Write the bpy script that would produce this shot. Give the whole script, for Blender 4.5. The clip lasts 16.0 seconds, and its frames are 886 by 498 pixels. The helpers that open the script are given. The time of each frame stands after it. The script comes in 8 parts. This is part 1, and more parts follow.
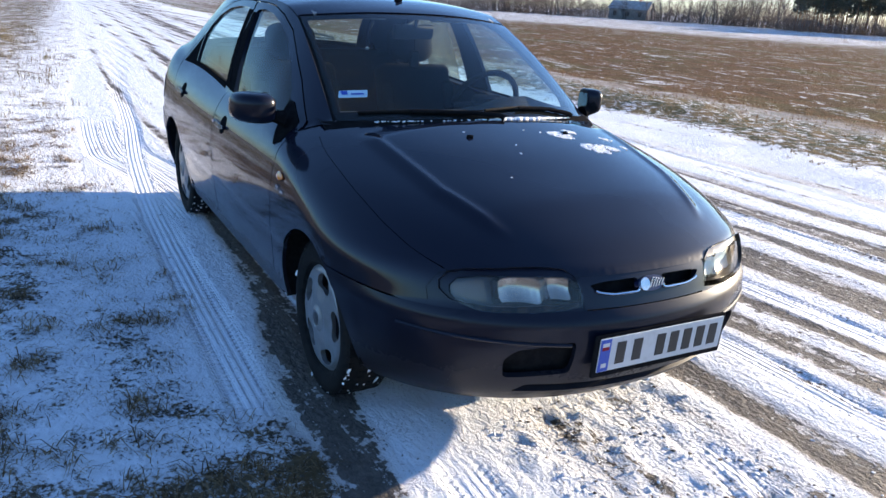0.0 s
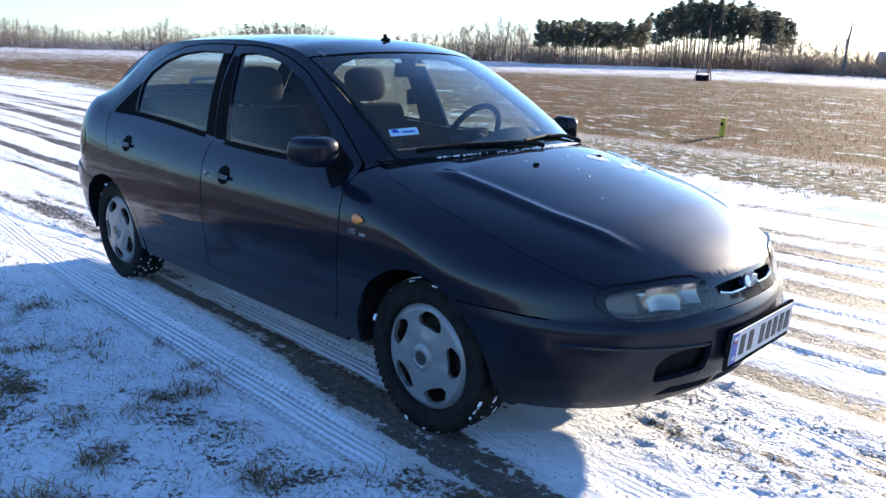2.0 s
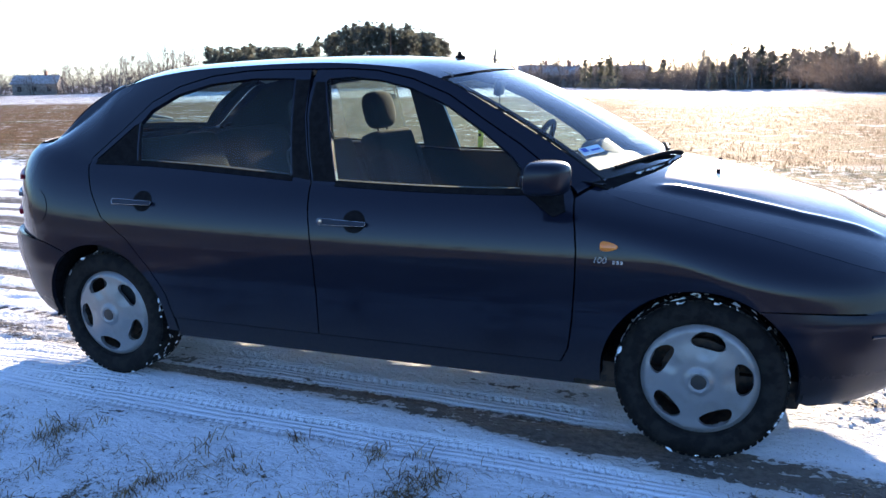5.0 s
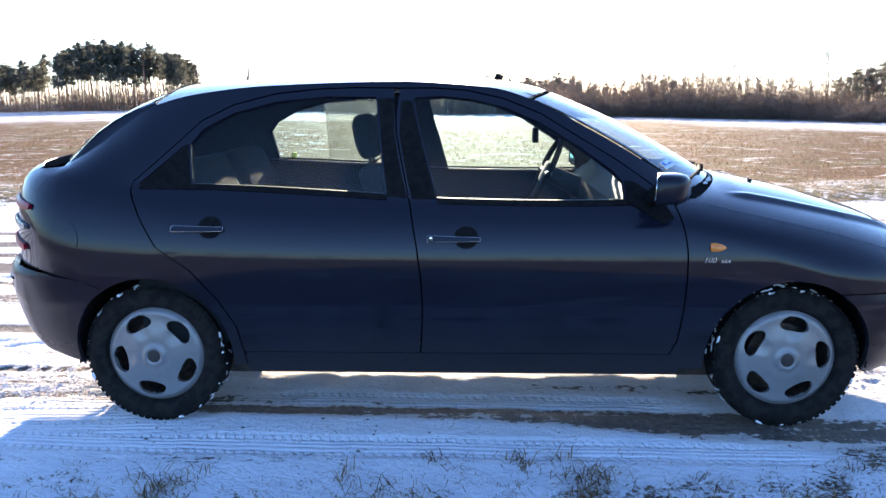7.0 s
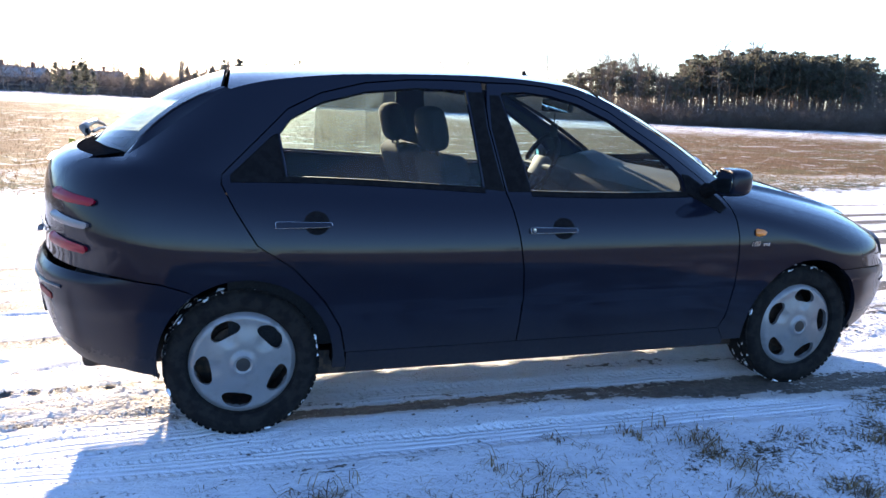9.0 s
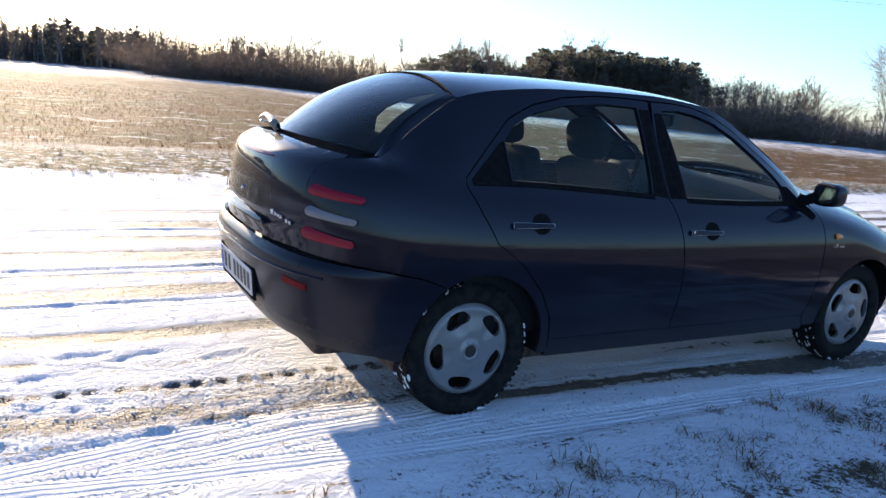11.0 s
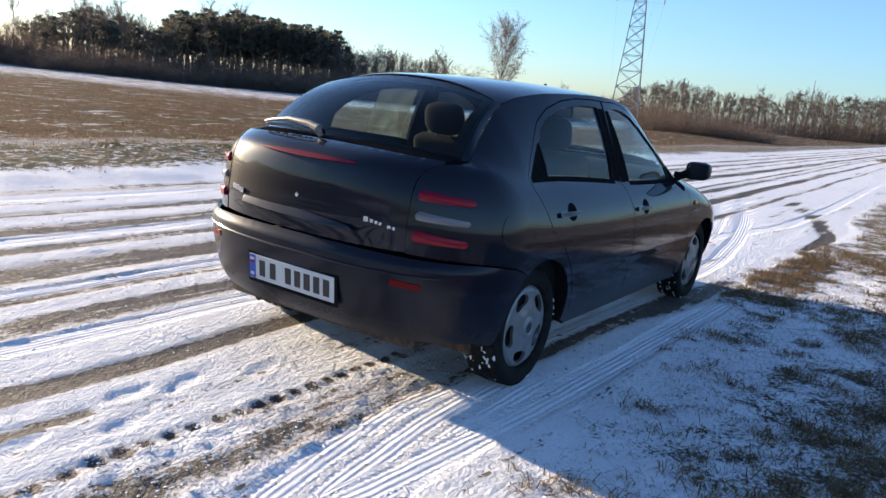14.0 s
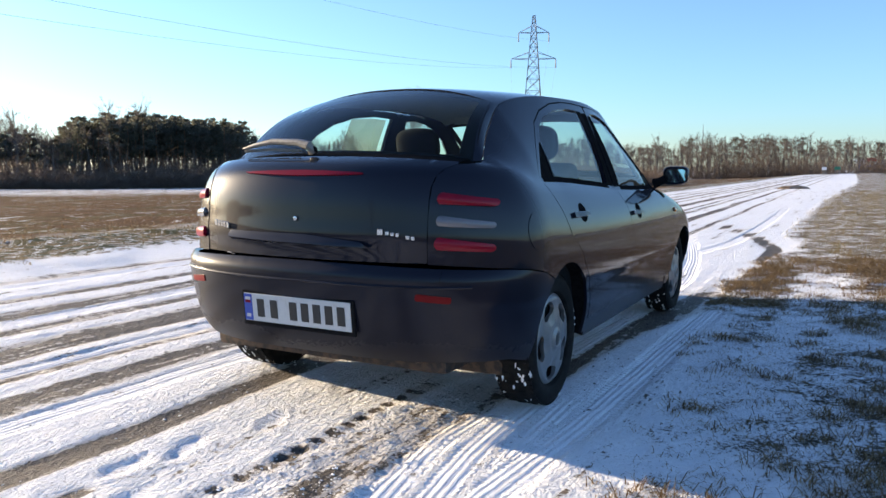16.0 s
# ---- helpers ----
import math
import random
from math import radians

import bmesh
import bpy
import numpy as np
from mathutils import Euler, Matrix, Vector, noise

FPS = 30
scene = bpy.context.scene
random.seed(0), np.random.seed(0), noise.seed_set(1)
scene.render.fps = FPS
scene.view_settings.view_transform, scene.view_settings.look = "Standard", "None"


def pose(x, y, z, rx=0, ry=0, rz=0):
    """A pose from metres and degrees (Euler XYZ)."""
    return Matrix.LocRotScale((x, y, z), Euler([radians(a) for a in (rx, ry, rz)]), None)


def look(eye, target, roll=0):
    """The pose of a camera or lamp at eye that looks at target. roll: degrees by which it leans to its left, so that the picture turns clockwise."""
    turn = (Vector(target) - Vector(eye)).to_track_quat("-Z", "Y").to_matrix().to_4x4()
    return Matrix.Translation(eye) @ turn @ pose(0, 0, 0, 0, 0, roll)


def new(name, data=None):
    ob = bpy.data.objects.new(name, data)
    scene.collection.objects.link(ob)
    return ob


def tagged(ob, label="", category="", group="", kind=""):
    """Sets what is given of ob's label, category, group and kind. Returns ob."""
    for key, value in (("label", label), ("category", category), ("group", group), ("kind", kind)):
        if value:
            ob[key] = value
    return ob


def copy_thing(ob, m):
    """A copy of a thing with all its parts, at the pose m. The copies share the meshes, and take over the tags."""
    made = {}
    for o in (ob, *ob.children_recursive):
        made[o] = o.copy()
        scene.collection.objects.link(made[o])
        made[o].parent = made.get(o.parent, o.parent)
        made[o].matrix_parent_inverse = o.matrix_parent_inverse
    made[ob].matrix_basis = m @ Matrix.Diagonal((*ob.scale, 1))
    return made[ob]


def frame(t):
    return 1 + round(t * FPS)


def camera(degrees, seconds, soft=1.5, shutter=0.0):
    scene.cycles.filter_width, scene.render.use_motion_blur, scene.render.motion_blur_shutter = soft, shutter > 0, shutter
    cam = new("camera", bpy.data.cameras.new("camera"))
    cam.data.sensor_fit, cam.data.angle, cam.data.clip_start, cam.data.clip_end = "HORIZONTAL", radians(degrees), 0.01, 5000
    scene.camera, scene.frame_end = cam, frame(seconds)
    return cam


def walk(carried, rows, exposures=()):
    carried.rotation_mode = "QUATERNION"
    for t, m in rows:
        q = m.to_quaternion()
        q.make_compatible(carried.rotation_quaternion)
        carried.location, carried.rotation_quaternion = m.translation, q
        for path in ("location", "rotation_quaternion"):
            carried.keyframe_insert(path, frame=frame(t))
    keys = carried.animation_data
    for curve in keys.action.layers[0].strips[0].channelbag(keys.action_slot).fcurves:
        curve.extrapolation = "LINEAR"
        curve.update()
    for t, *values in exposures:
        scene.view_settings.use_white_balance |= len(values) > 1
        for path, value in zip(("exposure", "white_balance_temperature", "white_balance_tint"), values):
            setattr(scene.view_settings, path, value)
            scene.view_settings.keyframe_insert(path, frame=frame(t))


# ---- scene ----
cam = camera(60.0, 16.0)
PATH = [
    (0, (3.733, -1.693, 1.428), (2.08, -0.756, 0.805), 3.6),
    (0.5, (3.604, -1.901, 1.434), (1.99, -0.857, 0.878), 3.7),
    (1, (3.48, -2.18, 1.398), (1.926, -1.024, 0.9), 2.2),
    (1.5, (3.31, -2.402, 1.381), (1.85, -1.135, 0.87), 1.8),
    (2, (3.094, -2.618, 1.36), (1.755, -1.22, 0.858), 1.9),
    (2.5, (2.88, -2.861, 1.353), (1.678, -1.335, 0.877), 1.9),
    (3, (2.615, -3.03, 1.339), (1.553, -1.4, 0.876), 1.4),
    (3.5, (2.304, -3.146, 1.343), (1.381, -1.435, 0.871), 0.6),
    (4, (1.967, -3.328, 1.332), (1.176, -1.549, 0.872), 0.2),
    (4.5, (1.65, -3.398, 1.311), (0.896, -1.599, 0.871), -0.7),
    (5, (1.318, -3.401, 1.311), (0.635, -1.572, 0.875), -0.9),
    (7.5, (-0.342, -3.789, 1.304), (-0.235, -1.829, 0.925), 0.2),
    (8, (-0.718, -3.717, 1.303), (-0.443, -1.776, 0.908), 0.9),
    (10.5, (-2.474, -3.446, 1.322), (-1.555, -1.713, 0.931), 4.3),
    (11, (-2.893, -3.32, 1.339), (-1.916, -1.626, 0.921), 5.6),
    (11.5, (-3.238, -3.258, 1.36), (-2.144, -1.641, 0.923), 6.2),
    (12, (-3.525, -3.14, 1.356), (-2.303, -1.613, 0.935), 6.2),
    (12.5, (-3.799, -3.009, 1.384), (-2.475, -1.567, 0.976), 5.7),
    (13, (-4.1, -2.885, 1.373), (-2.669, -1.546, 0.973), 5.0),
    (13.5, (-4.246, -2.626, 1.349), (-2.717, -1.403, 0.94), 5.2),
    (14, (-4.38, -2.348, 1.338), (-2.748, -1.266, 0.927), 6.2),
    (14.5, (-4.519, -2.157, 1.337), (-2.795, -1.226, 0.934), 6.2),
    (15, (-4.452, -1.986, 1.186), (-2.654, -1.183, 0.833), 5.5),
    (15.5, (-4.386, -1.91, 1.033), (-2.573, -1.102, 0.783), 3.4),
    (16, (-4.368, -1.9, 1.014), (-2.612, -0.966, 0.806), 0.2),
]
walk(cam, [(t, look(eye, target, roll)) for t, eye, target, roll in PATH],
     [(0, 1.62, 6620, 11), (2, 1.86, 6380, 11), (3.5, 1.94, 6350, 11), (5, 2.08, 6550, 15), (8, 2.36, 6800, 17), (10.5, 1.66, 6850, 14), (12, 1.24, 6980, 13), (14.5, 1.22, 7130, 12), (16, 1.38, 7320, 11)])

# ---- light: a low winter sun over the field, clear sky ----
SUN_EL, SUN_AZ = radians(10.5), radians(90)  # azimuth from +x towards +y
sky_world = bpy.data.worlds.new("winter_sky")
scene.world = sky_world
sky_world.use_nodes = True
_n = sky_world.node_tree.nodes
_sky = _n.new("ShaderNodeTexSky")
_sky.sky_type, _sky.sun_disc = "NISHITA", False
_sky.sun_elevation, _sky.sun_rotation = SUN_EL, radians(90) - SUN_AZ
_sky.altitude, _sky.air_density, _sky.dust_density, _sky.ozone_density = 100, 1.0, 0.35, 6.0
_pale = _n.new("ShaderNodeHueSaturation")
_pale.inputs["Saturation"].default_value = 0.92
sky_world.node_tree.links.new(_sky.outputs[0], _pale.inputs["Color"])
sky_world.node_tree.links.new(_pale.outputs[0], _n["Background"].inputs[0])
_n["Background"].inputs[1].default_value = 0.140
sun_lamp = bpy.data.lights.new("sun", "SUN")
sun_lamp.energy, sun_lamp.angle, sun_lamp.color = 5.0, radians(0.55), (1.0, 0.84, 0.63)
sun = new("sun", sun_lamp)
sun.matrix_world = look((0, 60, 30), (0, 60 - math.cos(SUN_EL), 30 - math.sin(SUN_EL)))

# ---- materials ----
def principled(name, colour, rough=0.5, metal=0.0, coat=0.0, spec=0.5):
    m = bpy.data.materials.new(name)
    m.use_nodes = True
    b = m.node_tree.nodes["Principled BSDF"]
    b.inputs["Base Color"].default_value = (*colour, 1)
    b.inputs["Roughness"].default_value = rough
    b.inputs["Metallic"].default_value = metal
    b.inputs["Coat Weight"].default_value = coat
    b.inputs["Coat Roughness"].default_value = 0.06
    b.inputs["Specular IOR Level"].default_value = spec
    return m


class Nodes:
    """Short hand for building node trees."""

    def __init__(self, m):
        self.t, self.n, self.l = m.node_tree, m.node_tree.nodes, m.node_tree.links
        self.b = self.n.get("Principled BSDF")
        self.out = self.n["Material Output"]

    def put(self, socket, v):
        if hasattr(v, "is_linked"):
            self.l.new(v, socket)
        elif v is not None:
            socket.default_value = v

    def coord(self, kind="Object"):
        return self.n.new("ShaderNodeTexCoord").outputs[kind]

    def scaled(self, v, s):
        m = self.n.new("ShaderNodeMapping")
        m.inputs["Scale"].default_value = s if isinstance(s, tuple) else (s, s, s)
        self.put(m.inputs["Vector"], v)
        return m.outputs[0]

    def noise(self, v, scale, detail=4.0, rough=0.55, distort=0.0):
        n = self.n.new("ShaderNodeTexNoise")
        self.put(n.inputs["Vector"], v)
        n.inputs["Scale"].default_value, n.inputs["Detail"].default_value = scale, detail
        n.inputs["Roughness"].default_value, n.inputs["Distortion"].default_value = rough, distort
        return n.outputs["Fac"]

    def voronoi(self, v, scale, feature="F1"):
        n = self.n.new("ShaderNodeTexVoronoi")
        n.feature = feature
        self.put(n.inputs["Vector"], v)
        n.inputs["Scale"].default_value = scale
        return n.outputs["Distance"]

    def math(self, op, a, b=None, c=None, clamp=False):
        n = self.n.new("ShaderNodeMath")
        n.operation, n.use_clamp = op, clamp
        for s, v in zip(n.inputs, (a, b, c)):
            self.put(s, v)
        return n.outputs[0]

    def steps(self, v, lo, hi, a=0.0, b=1.0):
        n = self.n.new("ShaderNodeMapRange")
        n.interpolation_type = "SMOOTHSTEP"
        for i, w in enumerate((v, lo, hi, a, b)):
            self.put(n.inputs[i], w)
        return n.outputs[0]

    def mix(self, f, a, b):
        n = self.n.new("ShaderNodeMix")
        n.data_type = "RGBA"
        self.put(n.inputs["Factor"], f)
        for s, v in ((n.inputs[6], a), (n.inputs[7], b)):
            self.put(s, (*v, 1) if isinstance(v, tuple) and len(v) == 3 else v)
        return n.outputs[2]

    def attr(self, name):
        n = self.n.new("ShaderNodeAttribute")
        n.attribute_name = name
        return n.outputs["Fac"]

    def bump(self, height, strength=0.3, dist=0.01, normal=None):
        n = self.n.new("ShaderNodeBump")
        n.inputs["Strength"].default_value, n.inputs["Distance"].default_value = strength, dist
        self.put(n.inputs["Height"], height)
        if normal is not None:
            self.put(n.inputs["Normal"], normal)
        return n.outputs[0]

    def set(self, **kw):
        for k, v in kw.items():
            self.put(self.b.inputs[k.replace("_", " ")], v)


def speckled(m, a, b, scale, lo=0.4, hi=0.6, rough=None, bump=0.0, dist=0.002, coords="Object"):
    """Colours a material between a and b by noise, with matching roughness and relief."""
    k = Nodes(m)
    f = k.noise(k.coord(coords), scale, 6)
    g = k.steps(f, lo, hi)
    k.set(Base_Color=k.mix(g, a, b))
    if rough:
        k.set(Roughness=k.steps(f, lo, hi, *rough))
    if bump:
        k.set(Normal=k.bump(k.noise(k.coord(coords), scale * 4, 5), bump, dist))
    return m


def paint_material(name="navy_paint", dull=0.0, gloss=1.0):
    m = principled(name, (0.005, 0.007, 0.022), 0.42, 0.0, 1.0, 0.04)
    k = Nodes(m)
    p = k.coord()
    film = k.noise(p, 2.3, 5)
    grit = k.noise(p, 75, 4, 0.65)
    sep = k.n.new("ShaderNodeSeparateXYZ")
    k.put(sep.inputs[0], p)
    cloud = k.noise(p, 4.0, 3, 0.5)
    low = k.math("ADD", sep.outputs[2], k.math("MULTIPLY", k.math("SUBTRACT", cloud, 0.5), 0.10))
    splash = k.steps(low, 0.50, 0.18)  # road dirt thrown up over the sills
    dirt = k.math("MULTIPLY", splash, k.steps(grit, 0.3, 0.7, 0.7, 1.0))
    k.b.inputs["Coat IOR"].default_value = 1.36
    k.set(Base_Color=k.mix(k.math("MULTIPLY", dirt, 0.42), k.mix(film, (0.0050, 0.0066, 0.0142), (0.0064, 0.0083, 0.0175)), (0.050, 0.043, 0.037)),
          Coat_Weight=k.math("MULTIPLY", gloss, k.math("SUBTRACT", 1.0, k.math("MULTIPLY", dirt, 0.6))),
          Coat_Roughness=k.math("ADD", k.steps(film, 0.35, 0.7, 0.03 + dull, 0.08 + dull), k.math("MULTIPLY", dirt, 0.22)),
          Roughness=0.45)
    return m


def glass_material(name, tint, clear=1.0, gain=2.0, dust_c=(0.66, 0.81, 0.88), base=0.04):
    """Thin sheet glass, alike from both sides: clear with a tint, glossier at a slant, with a film of dust."""
    m = bpy.data.materials.new(name)
    m.use_nodes = True
    k = Nodes(m)
    k.n.remove(k.b)
    see, shine, slant, mixed = (k.n.new("ShaderNode" + s) for s in ("BsdfTransparent", "BsdfGlossy", "LayerWeight", "MixShader"))
    see.inputs[0].default_value = (*tint, 1)
    shine.inputs["Roughness"].default_value = 0.015
    slant.inputs[0].default_value = 0.5
    mirrored = k.math("ADD", base, k.math("MULTIPLY", k.math("POWER", slant.outputs["Facing"], 5.0), 0.96))
    film = k.steps(k.noise(k.coord(), 5, 6), 0.35, 0.75, 0.0, 0.03 * min(1.0, clear))
    k.put(mixed.inputs[0], k.math("ADD", k.math("MULTIPLY", mirrored, gain), film, clamp=True))
    dust, dusty = k.n.new("ShaderNodeBsdfTranslucent"), k.n.new("ShaderNodeMixShader")
    dust.inputs[0].default_value = (*dust_c, 1)
    k.put(dusty.inputs[0], k.steps(k.noise(k.coord(), 9, 6), 0.3, 0.7, 0.02 * clear, 0.05 * clear))
    k.l.new(see.outputs[0], dusty.inputs[1])
    k.l.new(dust.outputs[0], dusty.inputs[2])
    k.l.new(dusty.outputs[0], mixed.inputs[1])
    k.l.new(shine.outputs[0], mixed.inputs[2])
    k.l.new(mixed.outputs[0], k.out.inputs[0])
    return m


PAINT = paint_material()
BUMPER_PAINT = paint_material("bumper_paint", 0.14, 0.75)
TRIM = speckled(principled("black_trim", (0.012, 0.012, 0.013), 0.75, 0, 0, 0.0), (0.010, 0.010, 0.011), (0.014, 0.014, 0.015), 40, bump=0.1)
GLASS = glass_material("side_glass", (0.76, 0.91, 0.91), 0.05, 1.05, base=0.022)
SCREEN_GLASS = glass_material("screen_glass", (0.77, 0.91, 0.90), 0.25, 1.3)
RUBBER = speckled(principled("tyre_rubber", (0.02, 0.02, 0.02), 0.75, 0, 0, 0.10), (0.007, 0.007, 0.0075), (0.018, 0.017, 0.016), 30, rough=(0.7, 0.9), bump=0.3)
SILVER = speckled(principled("hubcap_silver", (0.4, 0.4, 0.41), 0.42, 0.35), (0.215, 0.215, 0.222), (0.165, 0.162, 0.160), 16, 0.45, 0.85, rough=(0.35, 0.5))
STEEL = speckled(principled("dark_steel", (0.05, 0.048, 0.046), 0.6, 0.6), (0.03, 0.028, 0.027), (0.09, 0.06, 0.045), 26)
CHROME = principled("chrome", (0.55, 0.56, 0.58), 0.16, 1.0)
SILVERED = principled("mirror_silver", (0.6, 0.66, 0.66), 0.03, 1.0)
RED_LENS = principled("red_lens", (0.22, 0.002, 0.016), 0.30, 0, 0.25, 0.15)
REFLECTOR_RED = principled("red_reflector", (0.15, 0.004, 0.006), 0.4, 0, 0.08, 0.08)
CLEAR_LENS = principled("frosted_lens", (0.13, 0.13, 0.145), 0.25, 0, 0.5)
SMOKED_LENS = principled("smoked_lens", (0.10, 0.075, 0.05), 0.25, 0, 0.3)
AMBER = principled("amber_lens", (0.75, 0.20, 0.02), 0.25, 0, 0.6)
LAMP_GLASS = glass_material("lamp_glass", (0.84, 0.81, 0.76), 1.4, 1.2, (0.85, 0.80, 0.66))
REFLECTOR = principled("lamp_reflector", (0.50, 0.49, 0.47), 0.18, 1.0)
LAMP_DARK = principled("lamp_housing", (0.022, 0.020, 0.019), 0.4)
FABRIC = speckled(principled("seat_cloth", (0.10, 0.105, 0.115), 0.95, 0, 0, 0.05), (0.013, 0.0145, 0.016), (0.020, 0.022, 0.024), 140, bump=0.2)
FABRIC_DARK = speckled(principled("side_cloth", (0.05, 0.052, 0.058), 0.95, 0, 0, 0.05), (0.013, 0.0145, 0.016), (0.019, 0.021, 0.023), 140, bump=0.2)
CABIN = speckled(principled("cabin_plastic", (0.06, 0.063, 0.068), 0.7, 0, 0, 0.15), (0.019, 0.020, 0.022), (0.028, 0.030, 0.032), 60, bump=0.2)
LINING = speckled(principled("roof_lining", (0.18, 0.18, 0.175), 0.95), (0.20, 0.20, 0.197), (0.26, 0.257, 0.25), 70, bump=0.2)
PLATE_WHITE = speckled(principled("plate_white", (0.72, 0.72, 0.71), 0.4), (0.54, 0.54, 0.535), (0.46, 0.45, 0.44), 35, 0.5, 0.8)
PLATE_BLUE = principled("plate_blue", (0.02, 0.07, 0.38), 0.4)
PLATE_INK = principled("plate_ink", (0.02, 0.02, 0.02), 0.5)
BADGE_GREY = principled("badge_metal", (0.55, 0.56, 0.58), 0.25, 0.8)

def curve(*pts):
    """A smooth monotone curve through (x, y) pairs, as a function of x."""
    xs, ys = np.array(pts, float).T
    h, d = np.diff(xs), np.diff(ys) / np.diff(xs)
    m = np.zeros(len(xs))
    m[0], m[-1] = d[0], d[-1]
    for i in range(1, len(xs) - 1):
        m[i] = 0 if d[i - 1] * d[i] <= 0 else 3 * (h[i - 1] + h[i]) / ((2 * h[i] + h[i - 1]) / d[i - 1] + (h[i] + 2 * h[i - 1]) / d[i])

    def f(x):
        x = np.clip(np.asarray(x, float), xs[0], xs[-1])
        i = np.clip(np.searchsorted(xs, x) - 1, 0, len(xs) - 2)
        t = (x - xs[i]) / h[i]
        return (ys[i] * (1 + 2 * t) * (1 - t) ** 2 + h[i] * m[i] * t * (1 - t) ** 2
                + ys[i + 1] * t * t * (3 - 2 * t) + h[i] * m[i + 1] * t * t * (t - 1))
    return f


POW = 2.2
ROUND_TOP = curve((-1.66, 1.205), (-1.1, 1.11), (-0.3, 1.067), (0.6, 1.06))
NOSE = curve((0.17, 1.93), (0.21, 2.0), (0.27, 2.07), (0.35, 2.112), (0.45, 2.132), (0.52, 2.128), (0.555, 2.105), (0.60, 2.088), (0.66, 2.06),
             (0.70, 2.005), (0.75, 1.915), (0.80, 1.79), (0.86, 1.59), (0.90, 1.44), (0.935, 1.28), (0.965, 1.12), (0.985, 1.0), (1.02, 0.8))
NOSE_ROUND = curve((0.2, 0.75), (0.62, 0.76), (0.70, 0.82), (0.80, 0.92), (0.90, 1.0), (1.0, 1.0))
TAIL = curve((0.24, -1.93), (0.28, -1.985), (0.35, -2.035), (0.45, -2.066), (0.55, -2.086), (0.62, -2.092), (0.65, -2.075), (0.67, -2.06), (0.75, -2.064),
             (0.82, -2.058), (0.90, -2.052), (0.96, -2.042), (1.0, -2.028), (1.03, -1.998), (1.05, -1.96), (1.065, -1.90), (1.085, -1.78))
TAIL_ROUND = 0.60
TAIL_POW = curve((0.3, 2.85), (0.60, 2.75), (0.70, 2.5), (0.90, 2.6), (1.05, 2.65))


def half_width(x, z):
    """The car's half width at height z, before the ends round off."""
    top = ROUND_TOP(x)
    up = np.clip((z - 0.58) / (top - 0.58), 0, 0.9999)
    low = np.clip((0.58 - z) / 0.38, 0, 1.2)
    step = np.clip((0.505 - z) / 0.02, 0, 1)
    return 0.856 * (1 - up ** 3) ** (1 / 3) - 0.055 * low ** 2.2 - 0.005 * step


def side_y(x, z):
    """How far the lower body stands out from the car's middle at x along it and z up."""
    x, z = np.broadcast_arrays(np.asarray(x, float), np.asarray(z, float))
    xm, d = NOSE(z) - NOSE_ROUND(z), NOSE_ROUND(z)
    front = (1 - np.clip((x - xm) / d, 0, 1) ** POW) ** (1 / POW)
    k = TAIL_POW(z)
    rear = (1 - np.clip((TAIL(z) + TAIL_ROUND - x) / TAIL_ROUND, 0, 1) ** k) ** (1 / k)
    return half_width(x, z) * front * rear


def nose_x(y, z):
    w = half_width(1.0, z)
    return NOSE(z) - NOSE_ROUND(z) * (1 - (1 - np.clip(np.abs(y) / w, 0, 1) ** POW) ** (1 / POW))


def tail_x(y, z):
    w = half_width(-1.8, z)
    k = TAIL_POW(z)
    return TAIL(z) + TAIL_ROUND * (1 - (1 - np.clip(np.abs(y) / w, 0, 1) ** k) ** (1 / k))


def hood_z(x, y):
    """The height of the bonnet and wing tops over (x, y)."""
    x, y = np.broadcast_arrays(np.asarray(x, float), np.maximum(np.abs(np.asarray(y, float)), 0.004))
    lo, hi = np.full(x.shape, 0.56), np.full(x.shape, 1.04)
    for _ in range(30):
        mid = (lo + hi) / 2
        inside = side_y(x, mid) >= y
        lo, hi = np.where(inside, mid, lo), np.where(inside, hi, mid)
    return lo


BELT = curve((-1.70, 1.035), (-1.34, 0.972), (-1.08, 0.966), (-0.32, 0.926), (-0.11, 0.912), (0.4, 0.903), (0.62, 0.905), (0.80, 0.915), (0.91, 0.934))
CANT_Z = curve((-1.70, 1.036), (-1.60, 1.09), (-1.45, 1.19), (-1.30, 1.285), (-1.1, 1.335), (-0.8, 1.365), (-0.3, 1.378), (0.1, 1.352), (0.259, 1.307), (0.5, 1.185), (0.7, 1.07), (0.91, 0.936))
CANT_Y = curve((-1.70, 0.635), (-1.45, 0.562), (-1.28, 0.535), (-0.8, 0.555), (-0.3, 0.562), (0.1, 0.555), (0.259, 0.552), (0.5, 0.575), (0.7, 0.597), (0.91, 0.618))


def flank_y(x, z):
    """The whole side of the car: lower body up to the belt line, then the pillars up to the roof rail."""
    x, z = np.broadcast_arrays(np.asarray(x, float), np.asarray(z, float))
    zb, zc = BELT(x), CANT_Z(x)
    yb = side_y(x, zb)
    f = np.clip((z - zb) / np.maximum(zc - zb, 1e-4), 0, 1)
    g = yb + (CANT_Y(x) - yb) * f + 0.075 * f * (1 - f) * np.clip((zc - zb) / 0.3, 0, 1)
    return np.where(z <= zb, side_y(x, z), g)


ROOF_Z = curve((-1.40, 1.355), (-1.24, 1.385), (-0.98, 1.402), (-0.55, 1.414), (-0.3, 1.415), (0.1, 1.400), (0.30, 1.367), (0.45, 1.315))


def roof_z(x, y):
    yc = CANT_Y(x)
    return CANT_Z(x) + (ROOF_Z(x) - CANT_Z(x)) * (1 - np.clip(np.abs(y) / yc, 0, 1) ** 2.3)


